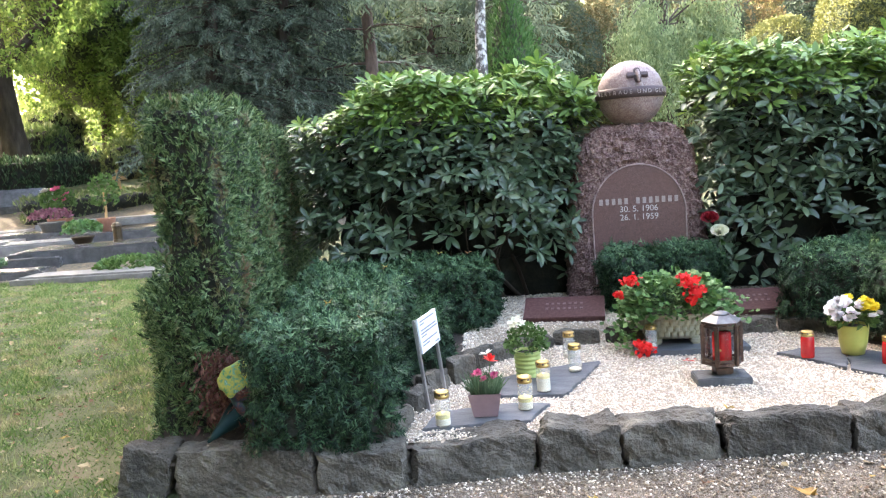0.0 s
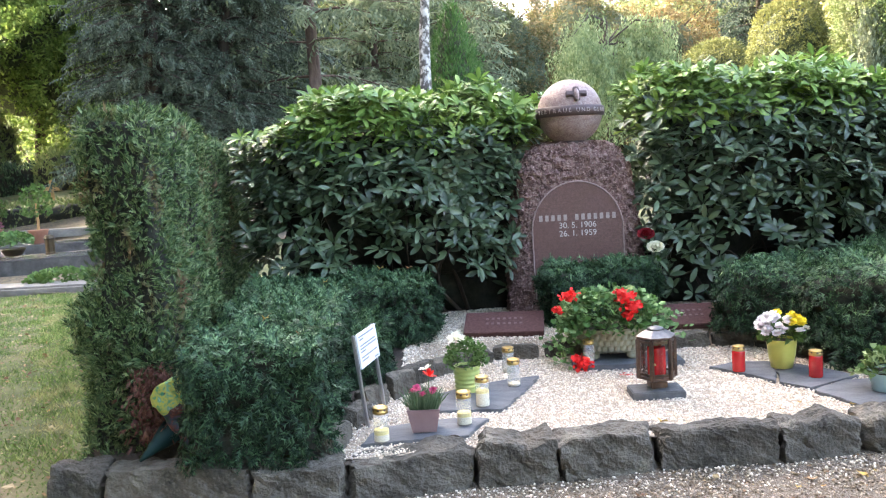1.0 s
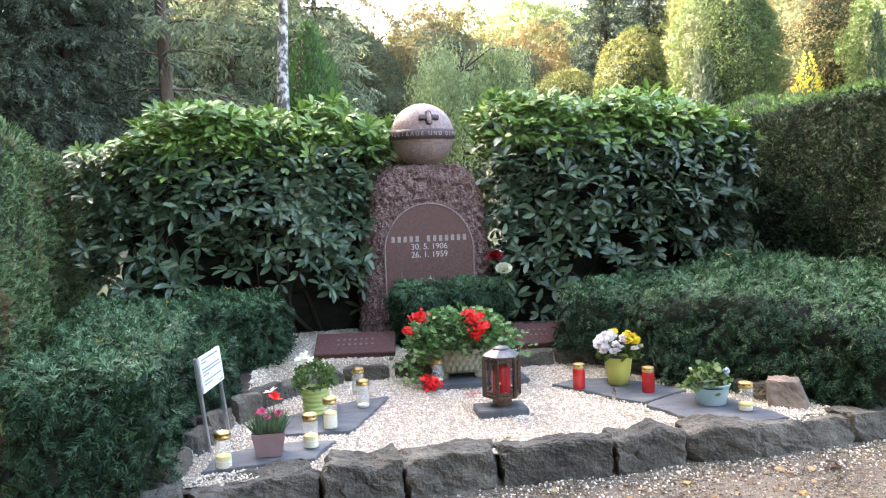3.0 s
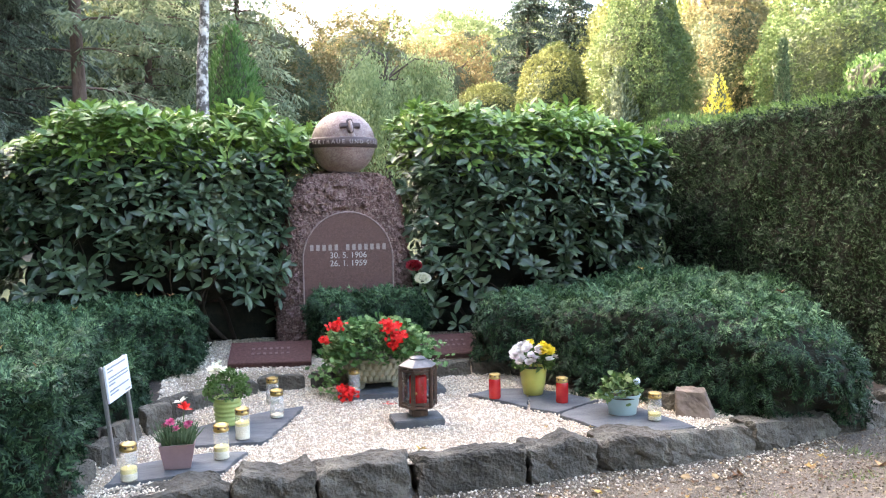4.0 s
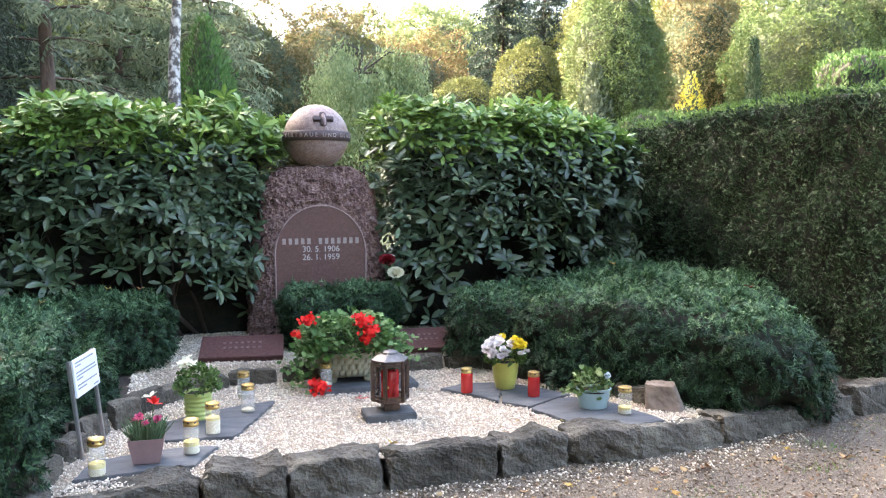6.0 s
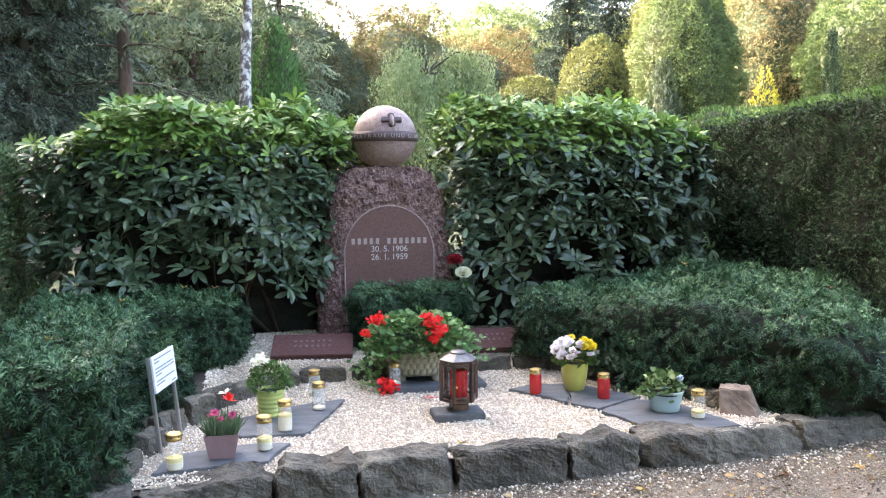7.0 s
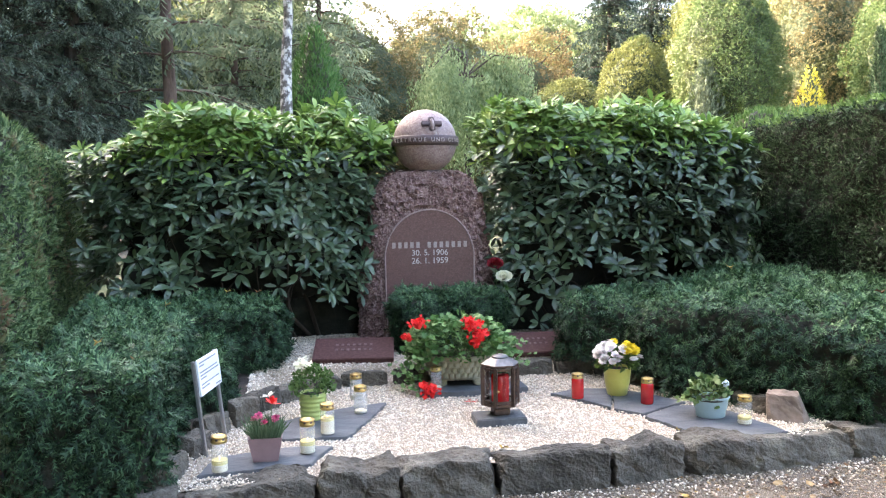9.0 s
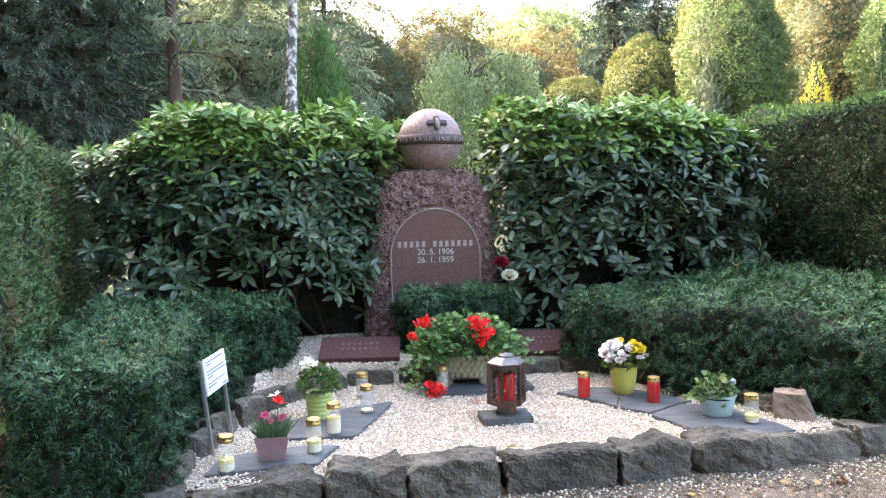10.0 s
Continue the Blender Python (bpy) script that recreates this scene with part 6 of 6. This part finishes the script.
def tin_bucket():
    r = np.random.default_rng(8)
    t = thing("flower_bucket", 1.655, -2.0, S, -10, "pale blue tin bucket with a variegated leafy plant", "flower pot")
    ob = part("bucket", lathe([(0.075, 0), (0.08, 0.003), (0.083, 0.04), (0.086, 0.043), (0.086, 0.05), (0.09, 0.053), (0.1, 0.115), (0.106, 0.12), (0.106, 0.126), (0.098, 0.126), (0.094, 0.11)], 36), M_tin, t, "", True)
    ob.matrix_basis = Matrix.Diagonal((1.08, 0.85, 1, 1))
    part("soil", lathe([(0.095, 0.106), (0.09, 0.112), (0.01, 0.114)], 20), M_peat, t)
    P, D = dome_leaves(230, (-0.015, 0, 0.13), (0.11, 0.085, 0.105), r, -0.2)
    fo = under("foliage", scattered("foliage", *round_leaf(7, 0.15), frames_along(D + r.normal(0, 0.35, P.shape), D + np.array([0, -0.2, 0.6]), r.uniform(0.022, 0.048, len(P))), P + r.normal(0, 0.012, P.shape), L_pale, True), t)
    fo["kind"] = "stuff"
    k = 24
    tr = np.stack([r.uniform(-0.19, -0.1, k), r.normal(-0.02, 0.03, k), r.uniform(0.09, 0.14, k)], 1)
    fo = under("side_shoot", scattered("side_shoot", *round_leaf(7, 0.15), frames_along(r.normal(size=(k, 3)) + np.array([-0.5, 0, 0]), np.tile([[0, -0.3, 0.9]], (k, 1)), r.uniform(0.03, 0.05, k)), tr, L_pale), t)
    fo["kind"] = "stuff"
    part("ball_pick", lathe([(0.001, 0.185), (0.016, 0.19), (0.023, 0.207), (0.016, 0.224), (0.001, 0.23)], 18), nmat("pale_blue_ball", [(0.5, 0.55, 0.68), (0.62, 0.66, 0.76)], 9, 0.35, 0.0), t, "pale blue ball on a pick", True).matrix_basis = pose(0.085, -0.02, 0)
    stalks(t, [((0.08, -0.02, 0.1), (0.085, -0.02, 0.19))], 0.002)
    return t


tin_bucket()

V, F = quarry_stone(0.25, 0.17, 0.2, 31, 10, 0.009)
V[:, 0] *= 1 - 0.3 * np.clip(V[:, 2] / 0.2, 0, 1)
V[:, 0] -= 0.22 * V[:, 2]
t = thing("boulder", 2.13, -2.03, -0.03, -25, "small reddish-beige rock beside the yew bush", "rock")
under("rock", mesh_of("rock", V, F, M_rock, False), t)

# ---- name plates ----
M_plaque = nmat("weathered_red_granite", [(0.05, 0.019, 0.016), (0.085, 0.036, 0.03), (0.125, 0.06, 0.05)], 45, 0.65, 0.1, 150, spec=0.3)
M_worn = nmat("worn_inscription", [(0.1, 0.055, 0.048), (0.22, 0.15, 0.135)], 40, 0.8, 0.2, 120)
for x, y, rz, half in ((-0.68, -0.6, 5, 0.31), (0.7, -0.42, 9, 0.3)):
    z0 = float(bed(x, y))
    t = thing("grave_plaque", x, y, z0, rz, "small sloping red granite name plaque in the gravel", "plaque", "name plaques")
    m = pose(0, 0, 0.062, 19, 0, -2)
    slab = part("slab", block(0, 0, 0, half * 2, 0.33, 0.045, 0.005), M_plaque, t)
    slab.matrix_basis = m
    part("wedge", block(0, 0.06, 0.0, half * 1.8, 0.16, 0.09, 0.01), M_granite, t)
    for row, yy in enumerate((0.045, -0.03)):
        for q in range(7):
            part("letter_bar", block((q - 3) * 0.044, yy, 0.0262, 0.022, 0.03, 0.003, 0.001), M_worn, slab, "worn name bar")

# ---- little information sign ----
M_steel = nmat("brushed_steel", [(0.3, 0.29, 0.28), (0.42, 0.41, 0.4)], 20, 0.35, 0.1, 90, metal=0.8, stretch=(1, 1, 0.1))
M_white = nmat("white_enamel", [(0.74, 0.75, 0.76), (0.8, 0.81, 0.82)], 6, 0.35, 0.03, 50)
M_ink = nmat("grey_print", [(0.2, 0.2, 0.22), (0.28, 0.28, 0.3)], 20, 0.6, 0.0)


def info_sign():
    t = thing("information_sign", -1.262, -2.47, 0.0, 88, "white information panel on two steel posts in the gravel", "sign")
    for x in (-0.17, 0.17):
        part("post", block(x, 0.0, 0.24, 0.03, 0.016, 0.58, 0.003, rx=-6), M_steel, t)
    panel = part("panel", block(0, 0, 0, 0.35, 0.012, 0.195, 0.002), M_white, t, "white panel with small print")
    panel.matrix_basis = pose(0, 0.002, 0.435, -6, 0, 0)
    rows = ((0.1, -0.12, 0.1), (0.078, -0.12, -0.06), (0.035, -0.12, 0.11), (0.012, -0.12, 0.12), (-0.01, -0.12, -0.05), (-0.05, -0.12, 0.11), (-0.073, -0.12, -0.02), (-0.105, 0.06, 0.12))
    for z, x0, x1 in rows:
        x0, x1 = x0 * 1.25, x1 * 1.25
        part("text_line", block((x0 + x1) / 2, -0.0068, z * 0.78, x1 - x0, 0.0015, 0.0075, 0), M_ink, panel)
    return t


info_sign()

# ---- roses beside the stone ----
def rose(x, y, z, mat, label):
    t = thing("rose", x, y, float(bed(x, y)), 0, label, "rose")
    zr = z - float(bed(x, y))
    r = np.random.default_rng(int(x * 1000))
    D, N, T = [], [], []
    for q in range(5):
        for k in range(5 + q):
            a = 2 * math.pi * (k / (5 + q)) + q
            D.append((math.cos(a) * (0.2 + 0.22 * q), math.sin(a) * (0.2 + 0.22 * q), 1.1 - 0.15 * q))
            N.append((math.cos(a), math.sin(a), -0.3))
            T.append((math.cos(a) * 0.006 * q, math.sin(a) * 0.006 * q, 0))
    tv = np.array([(0, 0, 0), (0.5, 0.5, 0.1), (0.42, 0.95, 0.02), (0, 1.05, -0.06), (-0.42, 0.95, 0.02), (-0.5, 0.5, 0.1)])
    ob = under("rose_head", scattered("rose_head", tv, np.array([[0, 1, 2], [0, 2, 3], [0, 3, 4], [0, 4, 5]]), frames_along(np.array(D), np.array(N), np.full(len(D), 0.052)), np.array(T), mat, True), t)
    ob.matrix_basis = pose(0, 0, zr - 0.03, 35, 0, 0)
    stalks(t, [((0.03, 0.05, 0.0), (0, 0.01, zr - 0.03))], 0.004)
    D = r.normal(size=(9, 3)) + np.array([0, -0.3, 0])
    under("leaves", scattered("leaves", *round_leaf(7, 0.1), frames_along(D, np.tile([[0, -0.5, 0.9]], (9, 1)), np.full(9, 0.06)), np.array([(0.015, 0.03, zr * f) for f in np.linspace(0.45, 0.85, 9)]), L_ger, True), t)["kind"] = "stuff"
    return t


rose(0.46, -0.02, 0.81, L_dark_rose, "dark red rose on a long stem beside the gravestone")
rose(0.53, -0.06, 0.705, L_cream, "cream-white rose on a long stem beside the gravestone")

# ---- bag and vase behind the border ----
M_bag = nmat("printed_plastic_bag", [(0.012, 0.02, 0.045), (0.02, 0.05, 0.03), (0.02, 0.03, 0.05), (0.14, 0.04, 0.025), (0.3, 0.3, 0.3)], 16, 0.45, 0.3, 25, spec=0.3)
t = thing("soil_bag", -2.07, -3.06, 0.0, 12, "crumpled green and yellow plastic soil bag leaning at the hedge", "bag")
W, F, _ = rounded((0, 0, 0.23), (0.085, 0.035, 0.23), 0.03, 0, 18, 0.0)
W = W + 0.016 * np.stack([lumps(W, 22, k * 4.0) for k in range(3)], 1) + 0.007 * np.stack([lumps(W, 55, k * 3.0) for k in range(3)], 1)
low, high = F[W[F].mean(1)[:, 2] < 0.33], F[W[F].mean(1)[:, 2] >= 0.33]
for nm, ff, mt, lb in (("bag", low, M_bag, "dark printed plastic"), ("printed_top", high, nmat("bright_print", [(0.02, 0.12, 0.05), (0.05, 0.24, 0.13), (0.45, 0.4, 0.05), (0.08, 0.3, 0.2), (0.6, 0.62, 0.58)], 20, 0.5, 0.1), "green, yellow and white print")):
    ob = under(nm, mesh_of(nm, W, ff, mt, True), t, lb)
    ob.matrix_basis = pose(0.1, -0.03, -0.01, 0, -30, 0)
M_vase = nmat("dark_green_plastic", [(0.006, 0.022, 0.02), (0.01, 0.034, 0.03)], 8, 0.6, 0.1, 40, spec=0.15)
t = thing("grave_vase", -2.25, -3.2, 0.035, 0, "dark green plastic grave vase lying behind the border", "vase")
ob = part("cone", lathe([(0.006, 0.0), (0.02, 0.06), (0.045, 0.15), (0.062, 0.22), (0.066, 0.225), (0.06, 0.225), (0.042, 0.15)], 22), M_vase, t, "", True)
ob.matrix_basis = pose(-0.02, -0.06, 0.0, -66, 0, -22) @ Matrix.Scale(1.25, 4)

# ---- fallen leaves ----
def fallen(n=6):
    V = [(0, 0, 0.01)]
    pts = [(0, -0.42), (0.16, -0.2), (0.46, -0.24), (0.22, 0.02), (0.36, 0.3), (0.12, 0.24), (0, 0.62), (-0.12, 0.24), (-0.36, 0.26), (-0.2, 0.0), (-0.45, -0.26), (-0.14, -0.2)]
    V += [(x, y, 0.9 * x * x + 0.35 * y * y * (1 if y > 0 else 0.2) + 0.12 * math.sin(9 * x + 4 * y)) for x, y in pts]
    return V, [(0, i, i % 12 + 1) for i in range(1, 13)]


M_leaf_y = leafmat("yellow_fallen_leaf", [(0.36, 0.2, 0.05), (0.5, 0.37, 0.09)], (0.2, 0.1, 0.035), 2.2, 0.5, glow=0.15, rand="object")
M_leaf_b = leafmat("brown_fallen_leaf", [(0.13, 0.06, 0.028), (0.28, 0.14, 0.06), (0.4, 0.25, 0.12)], (0.1, 0.05, 0.025), 2.2, 0.5, glow=0.15, rand="object")
me_y, me_b = mesh_of("fallen_leaf", *fallen(), M_leaf_y), mesh_of("fallen_leaf", *fallen(), M_leaf_b)
r_ = random.Random(12)
spots = [(0.62, -3.25, "y", 0.1), (1.45, -3.3, "b", 0.08), (2.05, -2.78, "b", 0.08), (2.5, -2.7, "y", 0.08), (2.9, -2.75, "b", 0.1), (3.1, -3.0, "b", 0.09), (0.2, -3.15, "b", 0.06), (-0.9, -3.45, "b", 0.07), (-0.3, -3.35, "y", 0.06), (1.0, -2.95, "b", 0.07), (1.25, -2.9, "y", 0.07),
         (0.22, -1.95, "b", 0.06), (0.36, -2.55, "y", 0.07), (0.62, -1.4, "b", 0.05), (3.4, -2.5, "y", 0.07), (3.7, -2.3, "b", 0.08), (4.0, -2.7, "b", 0.08), (1.75, -3.1, "y", 0.07)]
for i in range(44):
    spots.append((r_.uniform(0.9, 4.6), r_.uniform(-3.4, -2.1), "yb"[i % 2], r_.uniform(0.022, 0.05)))
for i in range(22):
    spots.append((r_.uniform(-5.5, -3.0), r_.uniform(-3.4, 2), "by"[i % 3 == 0], r_.uniform(0.04, 0.08)))
for x, y, c, s in spots:
    in_bed = -2.78 < x < 3.9 and y > kerb_y(x) + 0.18
    if not in_bed and -2.78 < x < 3.9 and y > kerb_y(x) - 0.05:
        continue
    z = float(bed(x, y)) + 0.012 if in_bed else float(land(x, y)) + (0.016 if on_path(np.array([x]), np.array([y]))[0] else 0.04)
    ob = under("fallen_leaf", me_y if c == "y" else me_b)
    ob.matrix_world = pose(x, y, z, r_.uniform(-16, 16), r_.uniform(-16, 16), r_.uniform(0, 360)) @ Matrix.Diagonal((s * r_.uniform(0.65, 1.05), s * r_.uniform(0.9, 1.25), s * r_.uniform(0.5, 1.3), 1))
    tagged(ob, "curled yellow autumn leaf on the ground" if c == "y" else "dry brown autumn leaf on the ground", "leaf", "fallen leaves")
for x, y, z, c in ((-1.75, -2.75, 0.66, "y"), (-1.62, -0.7, 0.67, "y"), (-1.4, -0.65, 0.66, "b"), (-1.95, -1.1, 0.63, "y"), (2.2, -0.7, 0.8, "y"), (2.85, -1.65, 0.72, "b"), (-1.5, -2.9, 0.6, "b")):
    ob = under("fallen_leaf", me_y if c == "y" else me_b)
    ob.matrix_world = pose(x, y, z, 25, 10, 40 * x) @ Matrix.Diagonal((0.07, 0.07, 0.07, 1))
    tagged(ob, "dry autumn leaf caught on the yew bush", "leaf", "fallen leaves")

# crumbled leaves and twigs trodden into the path and lawn
def litter(name, count, lo, hi, keep, size, cols, label, seed):
    r = np.random.default_rng(seed)
    X, Y = r.uniform(lo[0], hi[0], count), r.uniform(lo[1], hi[1], count)
    k = keep(X, Y)
    X, Y = X[k], Y[k]
    m = len(X)
    tv = [(-0.3, -0.5, 0.0), (0.3, -0.4, 0.1), (0.38, 0.2, 0.04), (0.0, 0.6, 0.16), (-0.36, 0.25, 0.02)]
    R = frames_along(r.normal(size=(m, 3)) * np.array([1, 1, 0.25]), np.array([[0, 0, 1.0]]) + r.normal(0, 0.3, (m, 3)), size * r.lognormal(0, 0.45, m))
    T = np.stack([X, Y, land(X, Y) + 0.016], 1)
    me = scattered(name, tv, [(0, 1, 2), (0, 2, 3), (0, 3, 4)], R, T, leafmat(name + "_bits", cols, glow=0.1))
    tagged(under(name, me), label, "leaf litter", kind="stuff")


litter("leaf_litter", 5200, (-1.5, -4.2), (4.8, -1.7), lambda x, y: on_path(x, y) & (y < kerb_y(np.clip(x, -2, 3.85)) - 0.03) & (np.sin(x * 517.3 + y * 331.9) > 0.85 - 0.55 * np.clip(x, 0, 3)), 0.014,
       [(0.07, 0.035, 0.016), (0.2, 0.11, 0.05), (0.38, 0.27, 0.13)], "crumbled brown leaves trodden into the path", 41)
litter("leaf_litter", 2600, (-9, -4.4), (-2.9, 4.5), lambda x, y: ~on_path(x, y) & (x < -2.95 - 0.1 * (y + 3)), 0.026,
       [(0.12, 0.06, 0.03), (0.32, 0.2, 0.1), (0.5, 0.4, 0.24)], "dry leaf scraps scattered over the lawn", 42)

# ---- the other graves beyond the lawn ----
M_gslab = nmat("polished_grave_slab", [(0.05, 0.047, 0.045), (0.09, 0.086, 0.082), (0.145, 0.138, 0.132)], 5, 0.25, 0.1, 60)
M_gpale = nmat("pale_grave_stone", [(0.12, 0.112, 0.1), (0.18, 0.17, 0.155), (0.25, 0.24, 0.22)], 5, 0.6, 0.2, 60)
M_oak = nmat("light_oak", [(0.36, 0.2, 0.08), (0.5, 0.3, 0.13)], 8, 0.6, 0.2, 40, stretch=(1, 1, 0.15))
M_terra = nmat("terracotta", [(0.3, 0.13, 0.08), (0.42, 0.2, 0.13)], 9, 0.8, 0.2, 50)
M_bronze = nmat("dark_bronze", [(0.05, 0.035, 0.02), (0.1, 0.07, 0.04)], 14, 0.4, 0.2, 60, metal=0.7)


def flat_grave(x, y, w, d, mat, rz, label, h=0.14):
    z = float(land(x, y))
    t = thing("flat_grave", x, y, z, rz, label, "grave", "graves beyond the lawn")
    part("kerb_front", block(0, -d / 2, h * 0.4, w, 0.1, h, 0.01), mat, t)
    part("kerb_back", block(0, d / 2, h * 0.4, w, 0.1, h, 0.01), mat, t)
    for sx in (-1, 1):
        part("kerb_side", block(sx * (w / 2 - 0.05), 0, h * 0.4, 0.1, d - 0.11, h, 0.01), mat, t)
    part("cover_slab", block(0, 0, h * 0.85, w * 0.92, d * 0.86, 0.07, 0.012), mat, t)
    return t


tagged(under("grave_plot", sheet("grave_plot", np.arange(-24, -7.6, 0.4), np.arange(5.0, 19.0, 0.4), lambda x, y: land(x, y) + 0.02 + 0.02 * np.sin(x * 3) * np.sin(y * 2.3), lambda x, y: (y > 5.2 - 0.32 * (x + 9)) | (x > -13), nmat("trodden_earth", [(0.05, 0.04, 0.025), (0.095, 0.075, 0.048), (0.16, 0.13, 0.085)], 2.5, 0.95, 0.8, 40, speck=(0.2, 0.15, 0.08), speck_scale=14))),
       "brown trodden earth with leaves between the graves", "soil", kind="structure")
flat_grave(-9.4, 5.4, 2.6, 0.8, M_gpale, 10, "flat pale stone grave border at the lawn's edge", 0.1)
flat_grave(-11.7, 5.4, 2.2, 0.8, M_gslab, 25, "low dark grave border with silvery plants", 0.14)
flat_grave(-12.2, 6.7, 1.9, 0.9, M_gslab, 25, "flat polished grey grave slab", 0.22)
flat_grave(-11.2, 7.9, 2.9, 1.6, M_gslab, 22, "broad polished grey grave slab with a flower bowl", 0.3)
flat_grave(-13.6, 9.3, 1.8, 1.3, M_gpale, 25, "flat pale stone grave slab", 0.26)
flat_grave(-13.1, 11.5, 3.4, 1.4, M_gslab, 22, "flat grey grave slab with a terracotta pot", 0.2)
flat_grave(-15.8, 12.2, 2.6, 1.4, M_gslab, 25, "flat dark grave slab with a heather bowl", 0.2)
flat_grave(-15.0, 14.6, 5.0, 0.9, M_gpale, 25, "long low pale grave kerb", 0.2)
flat_grave(-18.6, 12.6, 3.0, 1.4, M_gpale, 28, "flat pale stone grave", 0.2)
flat_grave(-16.5, 10.0, 2.4, 1.4, M_gpale, 28, "flat pale stone grave", 0.2)
t = thing("headstone", -21.0, 17.2, float(land(-21.0, 17.2)), 37, "low slanting dark polished headstone", "headstone")
part("stone", block(0, 0, 0.42, 1.6, 0.16, 0.75, 0.03, rx=-35), M_gslab, t)
part("plinth", block(0, 0.05, 0.06, 1.8, 0.6, 0.24, 0.02), M_gslab, t)


def grave_plant(x, y, z, pot, leafm, w, h, label, flowers=None, pot_h=0.22, tree=False):
    r = np.random.default_rng(int(abs(x) * 100))
    t = thing("potted_plant", x, y, z, 0, label, "potted plant", "plants on far graves")
    part("pot", lathe([(w * 0.28, 0), (w * 0.42, pot_h), (w * 0.45, pot_h + 0.02), (w * 0.38, pot_h + 0.01)], 20), pot, t, "", True)
    zc = pot_h + h * (0.62 if tree else 0.4)
    if tree:
        under("stem", mesh_of("stem", *tube([(0, 0, pot_h), (0.02, 0, pot_h + h * 0.2), (0, 0, zc)], [0.04, 0.03, 0.02], 6), M_oak), t)
    P, D = dome_leaves(340, (0, 0, zc), (w * 0.7, w * 0.6, h * 0.45), r, -0.7 if tree else -0.2)
    under("foliage", scattered("foliage", *round_leaf(7, 0.2), frames_along(D + r.normal(0, 0.5, P.shape), D + r.normal(0, 0.4, P.shape), np.full(len(P), 0.09)), P, leafm), t)["kind"] = "stuff"
    for k in range(8 if flowers else 0):
        a = 2.4 * k
        bloom("flower_head", t, (w * 0.45 * math.cos(a), w * 0.4 * math.sin(a) - 0.05, zc + h * 0.42 * (0.6 + 0.4 * math.sin(k))), flowers, 9, 0.11, 2, 0.6)
    return t


def far_z(x, y, h):
    return float(land(x, y)) + h


grave_plant(-11.5, 7.9, far_z(-11.5, 7.9, 0.325), M_bronze, L_ger, 0.56, 0.4, "low green plant in a dark bowl", None, 0.12)
grave_plant(-13.45, 11.4, far_z(-13.45, 11.4, 0.205), M_terra, L_small, 0.55, 1.08, "small tree in a terracotta pot", None, 0.32, True)
grave_plant(-15.5, 11.9, far_z(-15.5, 11.9, 0.205), M_gpale, leafmat("heather_bloom", [(0.12, 0.06, 0.06), (0.25, 0.09, 0.13), (0.32, 0.16, 0.18)]), 0.8, 0.42, "pink heather in a grey bowl", None, 0.25)
grave_plant(-16.5, 13.7, far_z(-16.5, 13.7, 0.0), M_terra, L_small, 0.5, 1.1, "deep pink flowers in a tall pot", L_pink, 0.4)
grave_plant(-17.0, 13.8, far_z(-17.0, 13.8, 0.0), M_terra, L_small, 0.4, 1.05, "white flowers in a tall pot", L_white, 0.4)
grave_plant(-9.1, 6.0, far_z(-9.1, 6.0, 0.0), M_gpale, L_small, 0.9, 0.3, "low leafy ground cover on the grave", None, 0.02)
grave_plant(-12.0, 5.4, far_z(-12.0, 5.4, 0.13), M_gpale, L_grey, 0.9, 0.3, "silvery ground-cover plant on the grave", None, 0.02)
hedge("round_shrub", [((-16.8, 17.2, 0.55), (3.2, 0.9, 0.55), 0.4, 37)], 2600, thuja_shape, 0.16, L_green, "low mixed shrubs planted behind the graves", "shrub", 0.5, 0.7, 0.14, (-16.8, 17.2, 0.2))
t = thing("bronze_lantern", -10.72, 7.98, far_z(-10.72, 7.98, 0.325), 0, "dark bronze grave lantern on the slab", "lantern")
part("body", lathe([(0.1, 0), (0.1, 0.04), (0.09, 0.05), (0.095, 0.3), (0.11, 0.32), (0.08, 0.38), (0.02, 0.4)], 12), M_bronze, t)
t = thing("wooden_cross", -18.98, 19.9, far_z(-19.1, 19.8, -0.28), 37, "plain light oak grave cross", "cross")
part("upright", block(0, 0, 0.5, 0.14, 0.07, 1.06, 0.008), M_oak, t)
part("crossbar", block(0, -0.01, 0.72, 0.62, 0.075, 0.14, 0.008), M_oak, t)
hedge("clipped_hedge", [((-23.2, 20.4, 1.5), (4.0, 0.5, 0.95), 0.15, 40)], 4000, thuja_shape, 0.24, M_thuja_dark, "dark clipped hedge behind the graves", "hedge", 0.6, 0.6, 0.05, (-23.2, 20.4, 0.8))
hedge("round_shrub", [((-19.6, 22.6, 1.9), (1.6, 1.0, 1.0), 0.9, 40)], 2200, thuja_shape, 0.24, L_green, "dark green shrub behind the wooden cross", "shrub", 0.5, 0.7, 0.12, (-19.6, 22.6, 1.2))
hedge("round_shrub", [((-28.1, 28.1, 3.4), (1.4, 1.3, 1.6), 1.1, 0)], 1800, thuja_shape, 0.28, L_green, "rounded green shrub by the far lawn", "shrub", 0.5, 0.7, 0.12, (-28.1, 28.1, 1.8))
hedge("round_shrub", [((-26.9, 25.3, 3.0), (1.3, 1.1, 1.0), 0.5, 0)], 1500, thuja_shape, 0.28, L_lime, "light green clipped shrub by the lawn", "shrub", 0.5, 0.7, 0.1, (-26.9, 25.3, 1.9))
